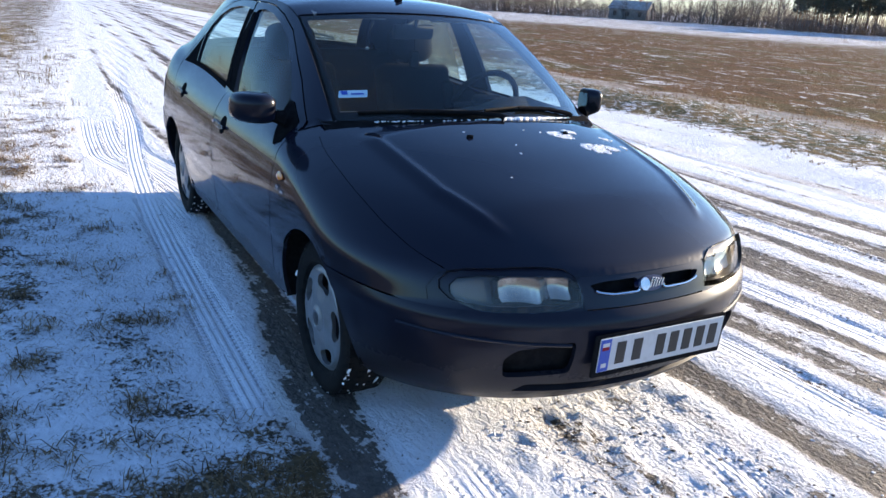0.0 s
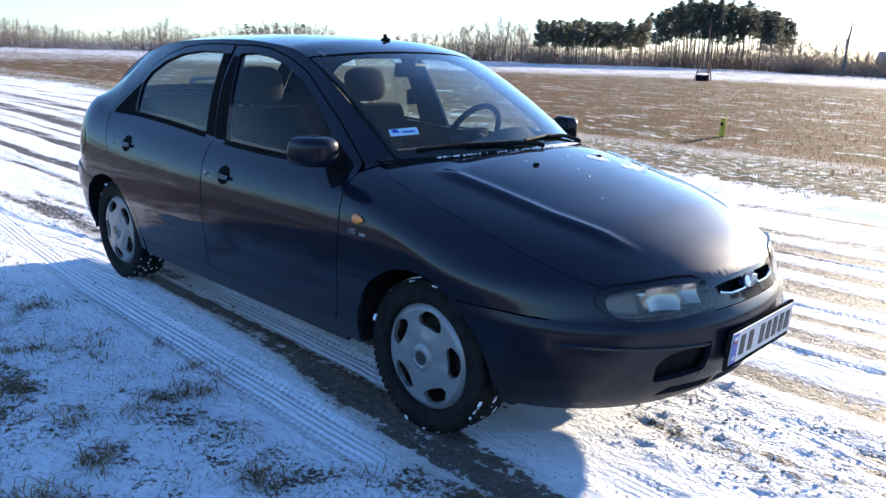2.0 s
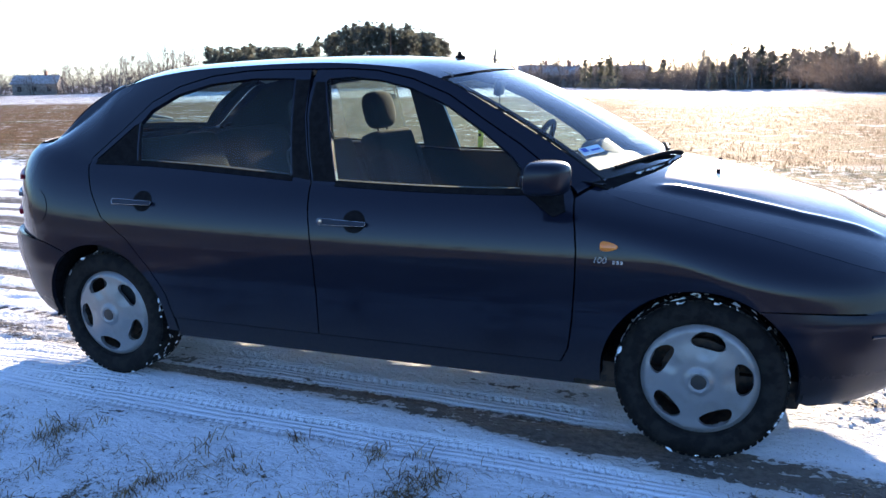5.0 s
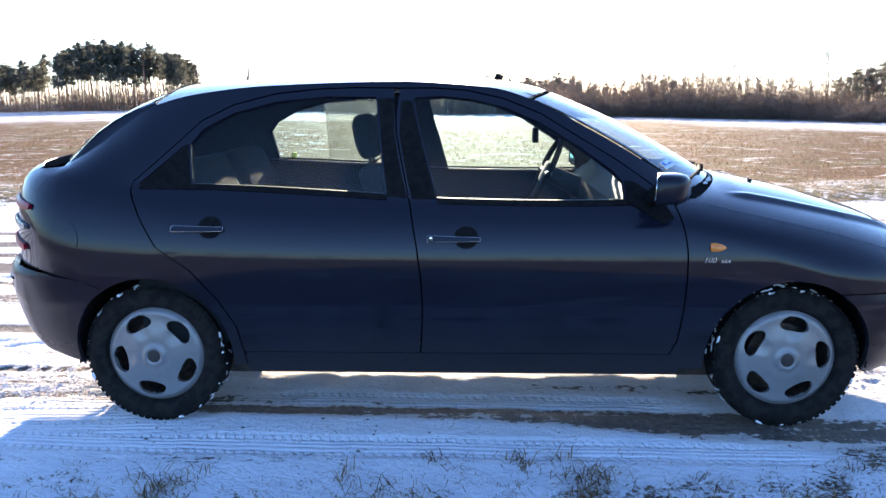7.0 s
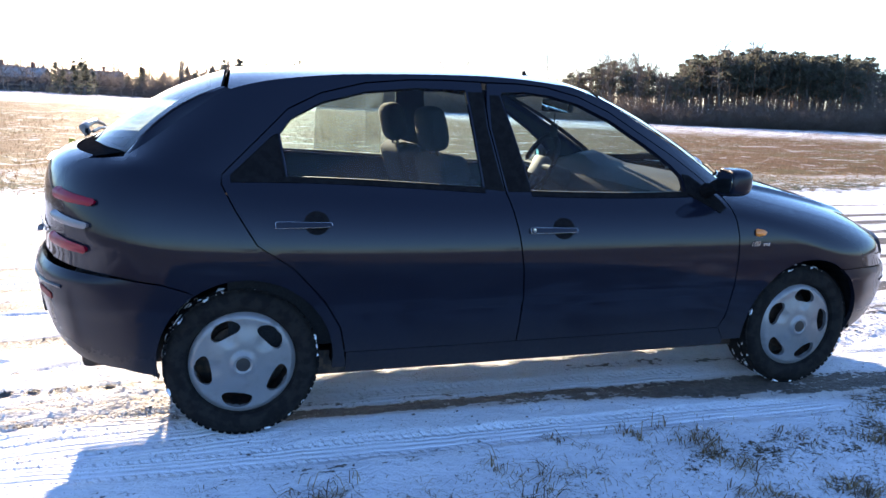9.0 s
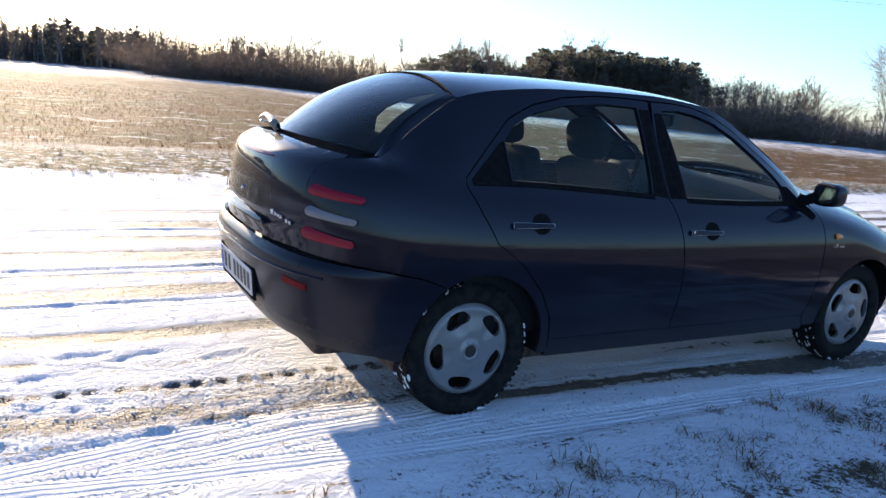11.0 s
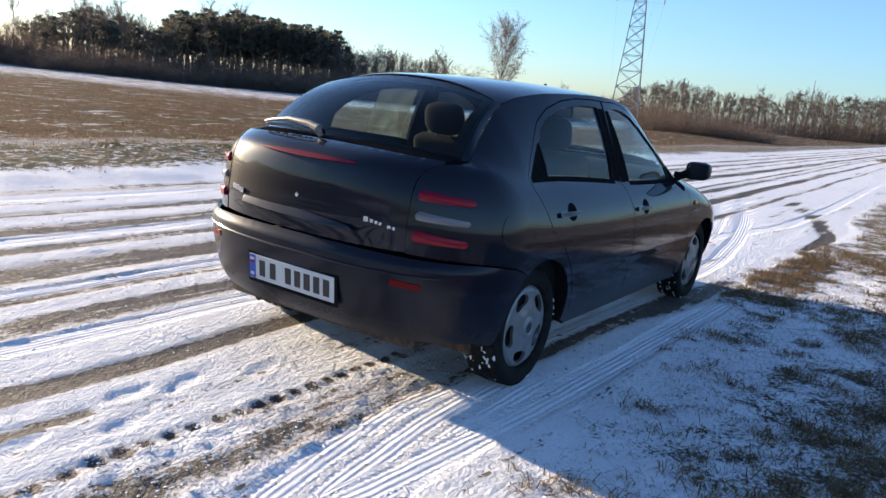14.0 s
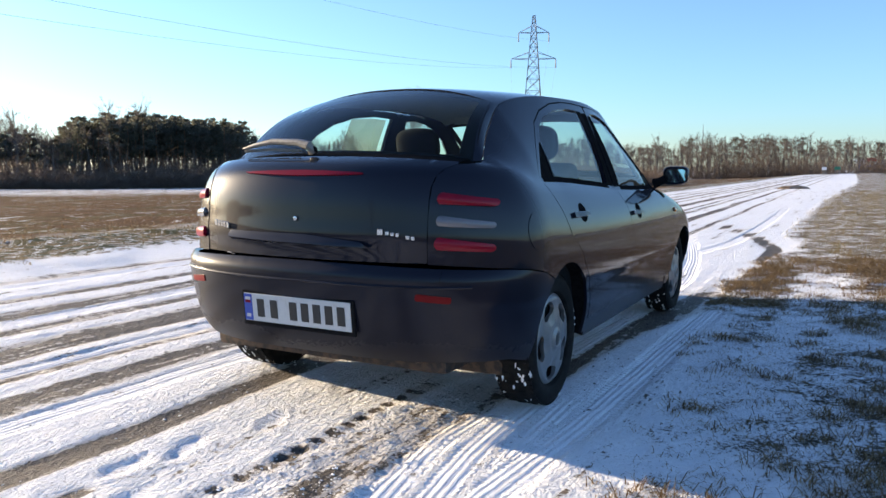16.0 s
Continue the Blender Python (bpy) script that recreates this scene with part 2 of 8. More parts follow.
def screen(u, v):
    """The windscreen: u from side to side (-1 to 1), v from the bottom (0) to the top (1)."""
    a = np.abs(u)
    bow = 1 - a ** 2.2
    x0, z0 = 0.90 + 0.215 * bow, 0.937 + 0.035 * bow
    x1, z1 = 0.262 + 0.115 * bow, 1.309 + 0.034 * bow
    y = u * (0.616 * (1 - v) + 0.55 * v)
    lift = 0.022 * v * (1 - v) * 4
    return np.stack([x0 + (x1 - x0) * v + lift * 0.45, y, z0 + (z1 - z0) * v + lift * 0.9], -1)


def back_screen(u, v):
    """The rear window: v from the bottom (0) to the top (1)."""
    a = np.abs(u)
    bow = 1 - a ** 2.2
    x0, z0 = -1.685 - 0.20 * bow, 1.042 + 0.022 * bow
    x1, z1 = -1.315 + 0.03 * bow, 1.300 + 0.073 * bow
    y = u * (0.60 * (1 - v) + 0.515 * v)
    lift = 0.03 * v * (1 - v) * 4
    return np.stack([x0 + (x1 - x0) * v - lift * 0.5, y, z0 + (z1 - z0) * v + lift * 0.85], -1)


# ---- building helpers ----
def mesh_ob(name, verts, faces, mat, parent=None, label="", smooth=35):
    me = bpy.data.meshes.new(name)
    me.from_pydata([tuple(v) for v in verts], [], [tuple(f) for f in faces])
    me.materials.append(mat)
    me.update()
    if smooth:
        me.polygons.foreach_set("use_smooth", np.ones(len(me.polygons), bool))
        me.set_sharp_from_angle(angle=radians(smooth))
    ob = new(name, me)
    if parent is not None:
        ob.parent = parent
    if label:
        tagged(ob, label)
    return ob


def part(name, bm, mat, parent=None, label="", smooth=35):
    """Links a bmesh as one mesh object under a thing or a part."""
    bmesh.ops.recalc_face_normals(bm, faces=bm.faces[:])
    me = bpy.data.meshes.new(name)
    bm.to_mesh(me)
    bm.free()
    me.materials.append(mat)
    if smooth:
        me.polygons.foreach_set("use_smooth", np.ones(len(me.polygons), bool))
        me.set_sharp_from_angle(angle=radians(smooth))
    ob = new(name, me)
    if parent is not None:
        ob.parent = parent
    if label:
        tagged(ob, label)
    return ob


def thing(name, label, category, at=(0, 0, 0), group="", kind=""):
    e = new(name)
    e.location = at
    e.empty_display_size = 0.1
    return tagged(e, label, category, group, kind)


def box(bm, centre, size, bevel=0.0, rot=None, seg=2):
    """Adds a bevelled box to bm."""
    m = Matrix.Translation(centre) @ (rot.to_4x4() if rot is not None else Matrix()) @ Matrix.Diagonal((*size, 1))
    vs = bmesh.ops.create_cube(bm, size=1, matrix=m)["verts"]
    if bevel:
        es = list({e for v in vs for e in v.link_edges})
        bmesh.ops.bevel(bm, geom=es, offset=bevel, segments=seg, affect="EDGES", profile=0.6)
    return bm


def turn(rx=0, ry=0, rz=0):
    return Euler([radians(a) for a in (rx, ry, rz)]).to_matrix()


def tube(points, radii, sides=8, closed=False):
    """Vertices and faces of a tube along points."""
    p = np.array(points, float)
    r = np.broadcast_to(np.asarray(radii, float), (len(p),))
    vs, fs = [], []
    for i in range(len(p)):
        a, b = (p[i - 1] if i or closed else p[i]), (p[(i + 1) % len(p)] if i < len(p) - 1 or closed else p[i])
        d = Vector(b - a).normalized()
        q = d.to_track_quat("Z", "Y")
        for k in range(sides):
            t = 2 * math.pi * k / sides
            vs.append(Vector(p[i]) + q @ Vector((r[i] * math.cos(t), r[i] * math.sin(t), 0)))
    n = len(p)
    for i in range(n if closed else n - 1):
        for k in range(sides):
            j, l = (i + 1) % n, (k + 1) % sides
            fs.append((i * sides + k, i * sides + l, j * sides + l, j * sides + k))
    if not closed:
        fs += [tuple(range(sides))[::-1], tuple((n - 1) * sides + k for k in range(sides))]
    return vs, fs


def add_mesh(bm, vs, fs):
    new_vs = [bm.verts.new(v) for v in vs]
    for f in fs:
        bm.faces.new([new_vs[i] for i in f])
    return bm


def lathe(profile, n=48, axis="y"):
    """Turns a (radius, along) profile round an axis through the origin."""
    vs, fs = [], []
    for i in range(n):
        t = 2 * math.pi * i / n
        for r, a in profile:
            vs.append((r * math.cos(t), a, r * math.sin(t)))
    m = len(profile)
    for i in range(n):
        for j in range(m - 1):
            k = (i + 1) % n
            fs.append((i * m + j, k * m + j, k * m + j + 1, i * m + j + 1))
    return vs, fs


def outline(points, step):
    """Points along a closed outline, no further apart than step."""
    out = []
    for i, p in enumerate(points):
        a, b = np.array(p, float), np.array(points[(i + 1) % len(points)], float)
        n = max(1, int(np.ceil(np.linalg.norm(b - a) / step)))
        out += [a + (b - a) * k / n for k in range(n)]
    return np.array(out)


def inside(p, poly):
    """Which of the points p lie in the closed outline poly."""
    x, y = p[:, 0][:, None], p[:, 1][:, None]
    x0, y0 = poly[:, 0][None], poly[:, 1][None]
    x1, y1 = np.roll(poly[:, 0], -1)[None], np.roll(poly[:, 1], -1)[None]
    cross = ((y0 > y) != (y1 > y)) & (x < (x1 - x0) * (y - y0) / np.where(y1 == y0, 1e-9, y1 - y0) + x0)
    return cross.sum(1) % 2 == 1


def sheet(outer, holes=(), step=0.025, fine=None):
    """Triangulates a flat outline with holes into even triangles: points and faces."""
    from mathutils import geometry
    loops = [outline(outer, step)] + [outline(h, fine or step) for h in holes]
    lo, hi = loops[0].min(0), loops[0].max(0)
    gx, gy = np.meshgrid(np.arange(lo[0], hi[0], step), np.arange(lo[1], hi[1], step * 0.87))
    gx = gx + (np.arange(gx.shape[0]) % 2)[:, None] * step / 2
    g = np.stack([gx.ravel(), gy.ravel()], 1)
    g = g[inside(g, loops[0])]
    for h in loops[1:]:
        g = g[~inside(g, h)]
    every = np.concatenate(loops)
    near = np.ones(len(g), bool)
    for i in range(0, len(g), 500):
        near[i:i + 500] = (((g[i:i + 500, None] - every[None]) ** 2).sum(2).min(1) > (0.45 * step) ** 2)
    g = g[near]
    pts, edges, base = list(map(Vector, every)), [], 0
    for lp in loops:
        edges += [(base + i, base + (i + 1) % len(lp)) for i in range(len(lp))]
        base += len(lp)
    pts += [Vector(q) for q in g]
    v, _, f, *_ = geometry.delaunay_2d_cdt(pts, edges, [], 0, 1e-5)
    v = np.array([tuple(q) for q in v])
    f = np.array([q for q in f if len(q) == 3])
    c = v[f].mean(1)
    ok = inside(c, loops[0])
    for h in loops[1:]:
        ok &= ~inside(c, h)
    return v, f[ok]


def shell(bm, pts3, faces, out, depth=0.012, back=True):
    """Adds a curved panel with a folded-in rim to bm; out: a direction that its face should look to."""
    vs = [bm.verts.new(p) for p in pts3]
    fs = []
    for a, b, c in faces:
        try:
            fs.append(bm.faces.new((vs[a], vs[b], vs[c])))
        except ValueError:
            pass
    total = Vector((0, 0, 0))
    for f in fs:
        f.normal_update()
        total += f.normal * f.calc_area()
    if total.dot(Vector(out)) < 0:
        bmesh.ops.reverse_faces(bm, faces=fs)
    if depth:
        acc = {}
        for f in fs:
            f.normal_update()
            for v in f.verts:
                acc[v] = acc.get(v, Vector((0, 0, 0))) + f.normal * f.calc_area()
        rim = [e for e in {e for f in fs for e in f.edges} if len(e.link_faces) == 1]
        twin = {}
        for e in rim:
            for v in e.verts:
                if v not in twin:
                    n = acc[v].normalized() if acc[v].length else Vector(out)
                    twin[v] = bm.verts.new(v.co - n * depth)
            a, b = e.verts
            bm.faces.new((a, b, twin[b], twin[a]))
    for v in [v for v in vs if not v.link_faces]:
        bm.verts.remove(v)
    return bm


def panel(name, bm, mat, parent, label=""):
    """Like part(), but keeps the way the faces look."""
    me = bpy.data.meshes.new(name)
    bm.to_mesh(me)
    bm.free()
    me.materials.append(mat)
    me.polygons.foreach_set("use_smooth", np.ones(len(me.polygons), bool))
    me.set_sharp_from_angle(angle=radians(38))
    ob = new(name, me)
    ob.parent = parent
    return tagged(ob, label) if label else ob


def on_side(s, lift=0.0):
    return lambda p: np.stack([p[:, 0], s * (flank_y(p[:, 0], p[:, 1]) + lift), p[:, 1]], 1)


def on_nose(lift=0.0):
    return lambda p: np.stack([nose_x(p[:, 0], p[:, 1]) + lift, p[:, 0], p[:, 1]], 1)


def on_tail(lift=0.0):
    return lambda p: np.stack([tail_x(p[:, 0], p[:, 1]) - lift, p[:, 0], p[:, 1]], 1)


def fillet(points, r=0.02, n=4):
    """Rounds the corners of an outline."""
    out = []
    pts = [Vector(p) for p in points]
    for i, p in enumerate(pts):
        a, b = pts[i - 1] - p, pts[(i + 1) % len(pts)] - p
        k = min(r, a.length * 0.45, b.length * 0.45)
        p0, p1 = p + a.normalized() * k, p + b.normalized() * k
        for j in range(n + 1):
            t = j / n
            out.append(tuple(p0 * (1 - t) ** 2 + p * 2 * t * (1 - t) + p1 * t * t))
    return out



# ---- ground ----
def lattice(ix, iy, seed):
    h = (ix * 374761393 + iy * 668265263 + seed * 974634) & 0xFFFFFFFF
    h = ((h ^ (h >> 13)) * 1274126177) & 0xFFFFFFFF
    return ((h ^ (h >> 16)) & 0xFFFF) / 65535.0


def soft_noise(x, y, seed=0):
    """Smooth noise from 0 to 1 with features one unit wide."""
    ix, iy = np.floor(x).astype(np.int64), np.floor(y).astype(np.int64)
    fx, fy = x - ix, y - iy
    fx, fy = fx * fx * (3 - 2 * fx), fy * fy * (3 - 2 * fy)
    a, b = lattice(ix, iy, seed), lattice(ix + 1, iy, seed)
    c, d = lattice(ix, iy + 1, seed), lattice(ix + 1, iy + 1, seed)
    return (a * (1 - fx) + b * fx) * (1 - fy) + (c * (1 - fx) + d * fx) * fy


def fbm(x, y, octaves=4, seed=0):
    total, amp, norm = 0.0, 1.0, 0.0
    for i in range(octaves):
        total = total + amp * soft_noise(x * 2 ** i + 17.3 * i, y * 2 ** i + 5.1 * i, seed + i)
        norm += amp
        amp *= 0.5
    return total / norm


def ease(t):
    t = np.clip(t, 0, 1)
    return t * t * (3 - 2 * t)


def spread(fine0, fine1, step, far, n):
    """Grid lines: even between fine0 and fine1, then ever wider out to far."""
    mid = np.arange(fine0, fine1 + step / 2, step)
    k = np.cumsum(np.geomspace(step, far * 0.16, n))
    return np.concatenate([(fine0 - k)[::-1], mid, fine1 + k])


def slope_z(x, y):
    """The land lies level near the car and falls away a little towards the woods."""
    way = np.degrees(np.arctan2(y, x))
    s = np.interp(way, [-180, -150, -20, -2, 2, 9, 14, 18, 23, 30, 42, 56, 68, 78, 92, 101, 106, 116, 128, 145, 168, 180],
                  [-0.006, 0.0, 0.0, 0.0035, 0.001, -0.0045, -0.003, -0.003, -0.011, -0.011, -0.0135, -0.0145, -0.0125, -0.009, -0.010, -0.005, -0.0042, -0.0026, -0.005, -0.0058, -0.006, -0.006])
    return s * np.clip(np.hypot(x, y) - 12.0, 0, 320) - 0.24 * ease((y - 6.0) / 6.0)


def bend(x):
    """The track swings a little to one side behind the car."""
    return np.where(x < -8, (-8 - x) * 0.05, 0.0)


# bare strips: wheel tracks worn down to wet soil, as (path, half width, how bare)
STRIPS = [
    (curve((-6, -0.72), (-1.3, -0.66), (0.2, -0.72), (1.0, -0.80), (1.6, -0.90), (2.2, -0.94), (4, -0.95)), curve((-1.35, 0.0), (-1.1, 0.03), (-0.3, 0.042), (0.4, 0.07), (0.8, 0.12), (1.2, 0.15), (1.9, 0.15), (2.3, 0.0)), 0.62),
    (curve((-30, 0.9), (-6, 0.56), (-2.5, 0.51), (0, 0.60), (1.9, 0.66), (6, 0.9), (30, 1.2)), curve((-30, 0.05), (-3, 0.062), (2.5, 0.085), (8, 0.10), (30, 0.06)), 0.92),
    (curve((-30, 1.5), (-3, 1.22), (3, 1.36), (30, 1.8)), curve((-30, 0.07), (-3, 0.10), (4, 0.09), (30, 0.06)), 0.62),
    (curve((-60, 3.0), (-3, 2.10), (3, 2.28), (30, 2.5)), curve((-60, 0.30), (-8, 0.2), (0, 0.17), (30, 0.16)), 0.82),
    (curve((-30, 2.0), (-3, 1.62), (3, 1.66), (30, 2.1)), curve((-30, 0.02), (0, 0.035), (30, 0.03)), 0.72),
    (curve((-30, 3.2), (-3, 2.62), (3, 2.75), (30, 3.2)), curve((-30, 0.09), (0, 0.08), (30, 0.08)), 0.58),
    (curve((-60, 4.2), (-3, 3.15), (3, 3.28), (30, 3.7)), curve((-60, 0.25), (-8, 0.16), (0, 0.11), (30, 0.14)), 0.74),
    (curve((-30, 4.6), (-3, 3.70), (3, 3.78), (30, 4.3)), curve((-30, 0.12), (0, 0.08), (30, 0.12)), 0.62),
    (curve((-30, 5.3), (-3, 4.55), (3, 4.62), (30, 5.0)), curve((-30, 0.06), (0, 0.05), (30, 0.06)), 0.60),
    (curve((-30, 0.2), (-3, 0.20), (-2, 0.24), (0, 0.3), (2, 0.28), (6, 0.35), (30, 0.5)), curve((-30, 0.03), (-3.4, 0.02), (-2, 0.0), (2, 0.0), (3, 0.03), (30, 0.05)), 0.60),
    (curve((-4.6, -0.30), (-3.4, -0.20), (-2.7, -0.16), (-1.8, -0.17), (-0.8, -0.30)), curve((-4.6, 0.02), (-3.2, 0.035), (-2.0, 0.035), (-1.2, 0.03), (-0.8, 0.0)), 0.16),
    (curve((-4.6, -0.52), (-3.4, -0.44), (-2.4, -0.44), (-1.6, -0.46), (-0.6, -0.5)), curve((-4.6, 0.02), (-3.2, 0.09), (-2.0, 0.10), (-1.2, 0.12), (-0.6, 0.0)), 0.40),
    (curve((-1.4, -0.50), (1.6, -0.48)), curve((-1.4, 0.0), (-1.0, 0.10), (1.2, 0.10), (1.6, 0.0)), 0.20),
    (curve((-1.6, 0.10), (1.7, 0.15)), curve((-1.6, 0.0), (-1.2, 0.22), (1.3, 0.22), (1.7, 0.0)), 0.22),
    (curve((4.6, -1.02), (6.0, -1.08), (6.6, -0.96), (8.0, -0.66), (8.9, -0.32), (10.2, 0.14), (12, 0.75)), curve((4.6, 0.0), (5.4, 0.05), (6.6, 0.085), (8.0, 0.075), (9.5, 0.06), (10.6, 0.03), (12, 0.0)), 1.0),
]
# tyre treads pressed into the snow: paths and the stretch over which they show
TREADS = [
    (curve((-20, 0.4), (-7.7, -0.48), (-4.7, -0.70), (-2.7, -0.90), (-1, -1.0), (2.0, -1.06)), -20, 1.6),
    (curve((-6, -0.62), (-3.3, -0.80), (-2.4, -0.64), (-1.8, -0.55), (-1.0, -0.60)), -5, -1.0),
    (curve((-6, -1.02), (-3.3, -1.14), (-2.4, -0.96), (-1.6, -0.86), (-1.0, -0.86)), -5, -1.0),
    (curve((-6, -0.84), (-3.3, -0.97), (-2.4, -0.80), (-1.6, -0.72), (-1.0, -0.74)), -5, -1.0),
    (curve((-1.2, -0.54), (0.0, -0.57), (1.2, -0.62)), -1.1, 1.1),
    (curve((1.7, -0.55), (2.4, -0.58), (4, -0.42), (6, -0.08), (9, 0.62), (16, 2.2)), 1.7, 16),
    (curve((2.3, -0.30), (4, -0.12), (6, 0.24), (9, 1.05), (16, 2.9)), 2.3, 16),
    (curve((2.0, 0.30), (4.5, -0.10), (7, -0.45), (10, -0.5), (18, -0.4)), 2.0, 18),
    (curve((-20, 1.6), (-3, 0.98), (3, 1.08), (20, 1.5)), -20, 20),
    (curve((-20, 2.2), (-3, 1.72), (3, 1.84), (20, 2.2)), -20, 20),
    (curve((-20, 3.4), (-3, 2.90), (3, 3.02), (20, 3.3)), -20, 20),
    (curve((-20, 5.0), (-3, 4.30), (3, 4.38), (20, 4.7)), -20, 20),
]
FOOTPRINTS = [(-2.02, 0.13, 20), (-2.62, 0.26, 12), (-2.80, 0.02, 18), (-2.42, 0.20, 200), (-3.15, 0.10, 15), (-3.45, 0.34, 190), (2.55, 0.12, 30), (3.5, 1.05, 40)]


def ground_cover(x, y):
    """What covers the ground at (x, y): bare soil, verge grass, field stubble, tread depth across, clods."""
    yy = y - bend(x)
    wob = (fbm(x * 0.9, y * 0.9, 2, 7) - 0.5) * 0.10
    bare = np.zeros_like(x)
    for path, half, how in STRIPS:
        h = half(x)
        d = np.abs(yy - path(x) + wob)
        fade = 1 - 0.25 * ease((np.abs(x) - 5) / 12)
        bare = np.maximum(bare, np.where(h > 0.012, how * fade * (1 - ease((d - h * 0.55) / (0.05 + h * 0.65))), 0))
    # verge on the near side of the track
    edge = np.interp(x, [-60, -12, -6, -3, 0, 1.2, 1.9, 2.6, 5.5, 7, 9, 20, 60], [0.2, -0.6, -1.05, -1.22, -1.12, -1.05, -0.92, -0.95, -1.02, -1.05, -0.85, -0.85, -2.0])
    out = edge - yy + 0.22 * (fbm(x * 3.5, y * 3.5, 3, 13) - 0.5)
    verge = 0.38 * ease(out / 0.25) + 0.12 * ease((out - 0.3) / 0.5) + 0.20 * ease((out - 0.7) / 1.2) + 0.50 * ease((out - 2.2) / 2.4)
    ahead = ease((x - 1.15) / 0.7) * ease((6.3 - x) / 1.2)
    wide = np.interp(x, [1.2, 1.8, 2.5, 3.2, 5, 6.2], [0.18, 0.40, 0.52, 0.38, 0.22, 0.05]) + 0.30 * (fbm(x * 2.2, y * 2.2, 3, 15) - 0.5)
    patch = ahead * ease((out + 0.02) / 0.10) * (1 - ease((out - wide) / 0.14))
    gap = ease((x - 1.6) / 1.0) * ease((9 - x) / 4) * ease((out - wide - 0.02) / 0.15) * (1 - ease((out - wide - 0.40) / 0.5))
    verge = np.maximum(verge * (1 - 0.25 * gap), patch * 1.0)
    verge = verge + 0.55 * ease((x - 2.4) / 2.0) * ease((out - 0.6) / 0.8) + 0.25 * ease((-x - 6) / 5) * ease((out - 0.7) / 1.0)
    verge = verge + 0.60 * ease((x - 3.2) / 2.2) * ease((out - 0.05) / 0.5) + 0.27 * ease((0.9 - x) / 1.6) * ease((x + 6) / 1.5) * ease((out - 0.4) / 0.7)
    # the far side: rough grass bank, then stubble
    far = yy - (5.4 + 0.7 * (fbm(x * 0.3, y * 0.3, 3, 3) - 0.5) * 2)
    rough = 0.64 * ease(far / 0.9)
    field = ease((yy - 8.0 - 1.2 * (fbm(x * 0.25, y * 0.25, 3, 5) - 0.5)) / 1.6)
    return bare, np.minimum(np.clip(verge, 0, 1.0), 0.90 + 0.3 * ease((out - 3.5) / 3)), rough, field, out, far


gx = spread(-4.6, 5.2, 0.025, 900, 48)
gy = spread(-2.8, 3.8, 0.025, 900, 48)
GX, GY = np.meshgrid(gx, gy)
BARE, VERGE, ROUGH, FIELD, OUT, FAR = ground_cover(GX, GY)
TRV, TRM = np.zeros_like(GX), np.zeros_like(GX)
for path, x0, x1 in TREADS:
    v = (GY - bend(GX) - path(GX)) / 0.085
    m = (1 - ease((np.abs(v) - 0.92) / 0.2)) * ease((GX - x0) / 0.4) * ease((x1 - GX) / 0.4)
    hit = m > TRM
    TRV, TRM = np.where(hit, v, TRV), np.maximum(TRM, m)
road = (1 - ease(OUT / 0.4)) * (1 - ease(FAR / 0.6))
near = np.exp(-((GX / 14.0) ** 2 + (GY / 12.0) ** 2))
churn = np.clip(ease((GX - 1.55) / 0.4) * ease((5.0 - GX) / 1.6) * ease((GY + 0.42) / 0.2) * ease((0.60 - GY) / 0.2)
                + ease((-0.9 - GX) / 0.4) * ease((GX + 4.6) / 1.0) * (1 - ease((np.abs(GY + 0.36) - 0.17) / 0.12)), 0, 1)
lump = np.clip(fbm(GX * 17, GY * 24, 2, 21) - 0.42, 0, 1) * 0.028
ruts = fbm(GX * 0.7, GY * 11, 3, 27) - 0.5  # shallow grooves along the track
lug_row = np.exp(-((GY - np.interp(GX, [-4.6, -3.4, -2.7, -1.8], [-0.30, -0.20, -0.16, -0.17])) / 0.028) ** 4) * ease((GX + 4.6) / 0.5) * ease((-1.3 - GX) / 0.3)
BARE = BARE + 0.75 * lug_row * (np.sin(GX * 62 + 2.5 * fbm(GX * 2, GY, 2, 3)) > 0.25)
BARE = BARE + churn * 0.62 * (fbm(GX * 3, GY * 7, 3, 29) - 0.22)
GZ = slope_z(GX, GY) + near * (
    -0.008 * BARE * (1 - 0.5 * VERGE) + lump * np.clip(churn + 0.22 * road, 0, 1) * (1 - 0.5 * BARE) - 0.005 * TRM * (1 - 0.4 * np.cos(TRV * 3.1 * 2)) + 0.007 * ruts * road * (1 - TRM)
    + (fbm(GX * 12, GY * 12, 2, 31) - 0.5) * (0.005 + 0.003 * road * (1 - TRM)) + (fbm(GX * 1.3, GY * 1.3, 3, 41) - 0.5) * 0.022
    + 0.034 * ease(OUT / 1.2) * (fbm(GX * 3.1, GY * 3.1, 3, 51) - 0.35) + 0.035 * ease(OUT / 1.4) + 0.12 * ease(FAR / 1.0) * fbm(GX * 2, GY * 2, 3, 61) + 0.20 * np.exp(-((FAR - 0.1) / 0.35) ** 2) * np.clip(fbm(GX * 2.3, GY * 2.3, 3, 63) - 0.4, 0, 1))
GZ = GZ + np.where(np.hypot(GX, GY) > 8, 0.10 * ease(OUT / 3.0) * (fbm(GX * 0.7, GY * 0.7, 3, 71) - 0.4) + 0.22 * ease(FAR / 1.4) * (fbm(GX * 0.9, GY * 0.9, 3, 81) - 0.3), 0)
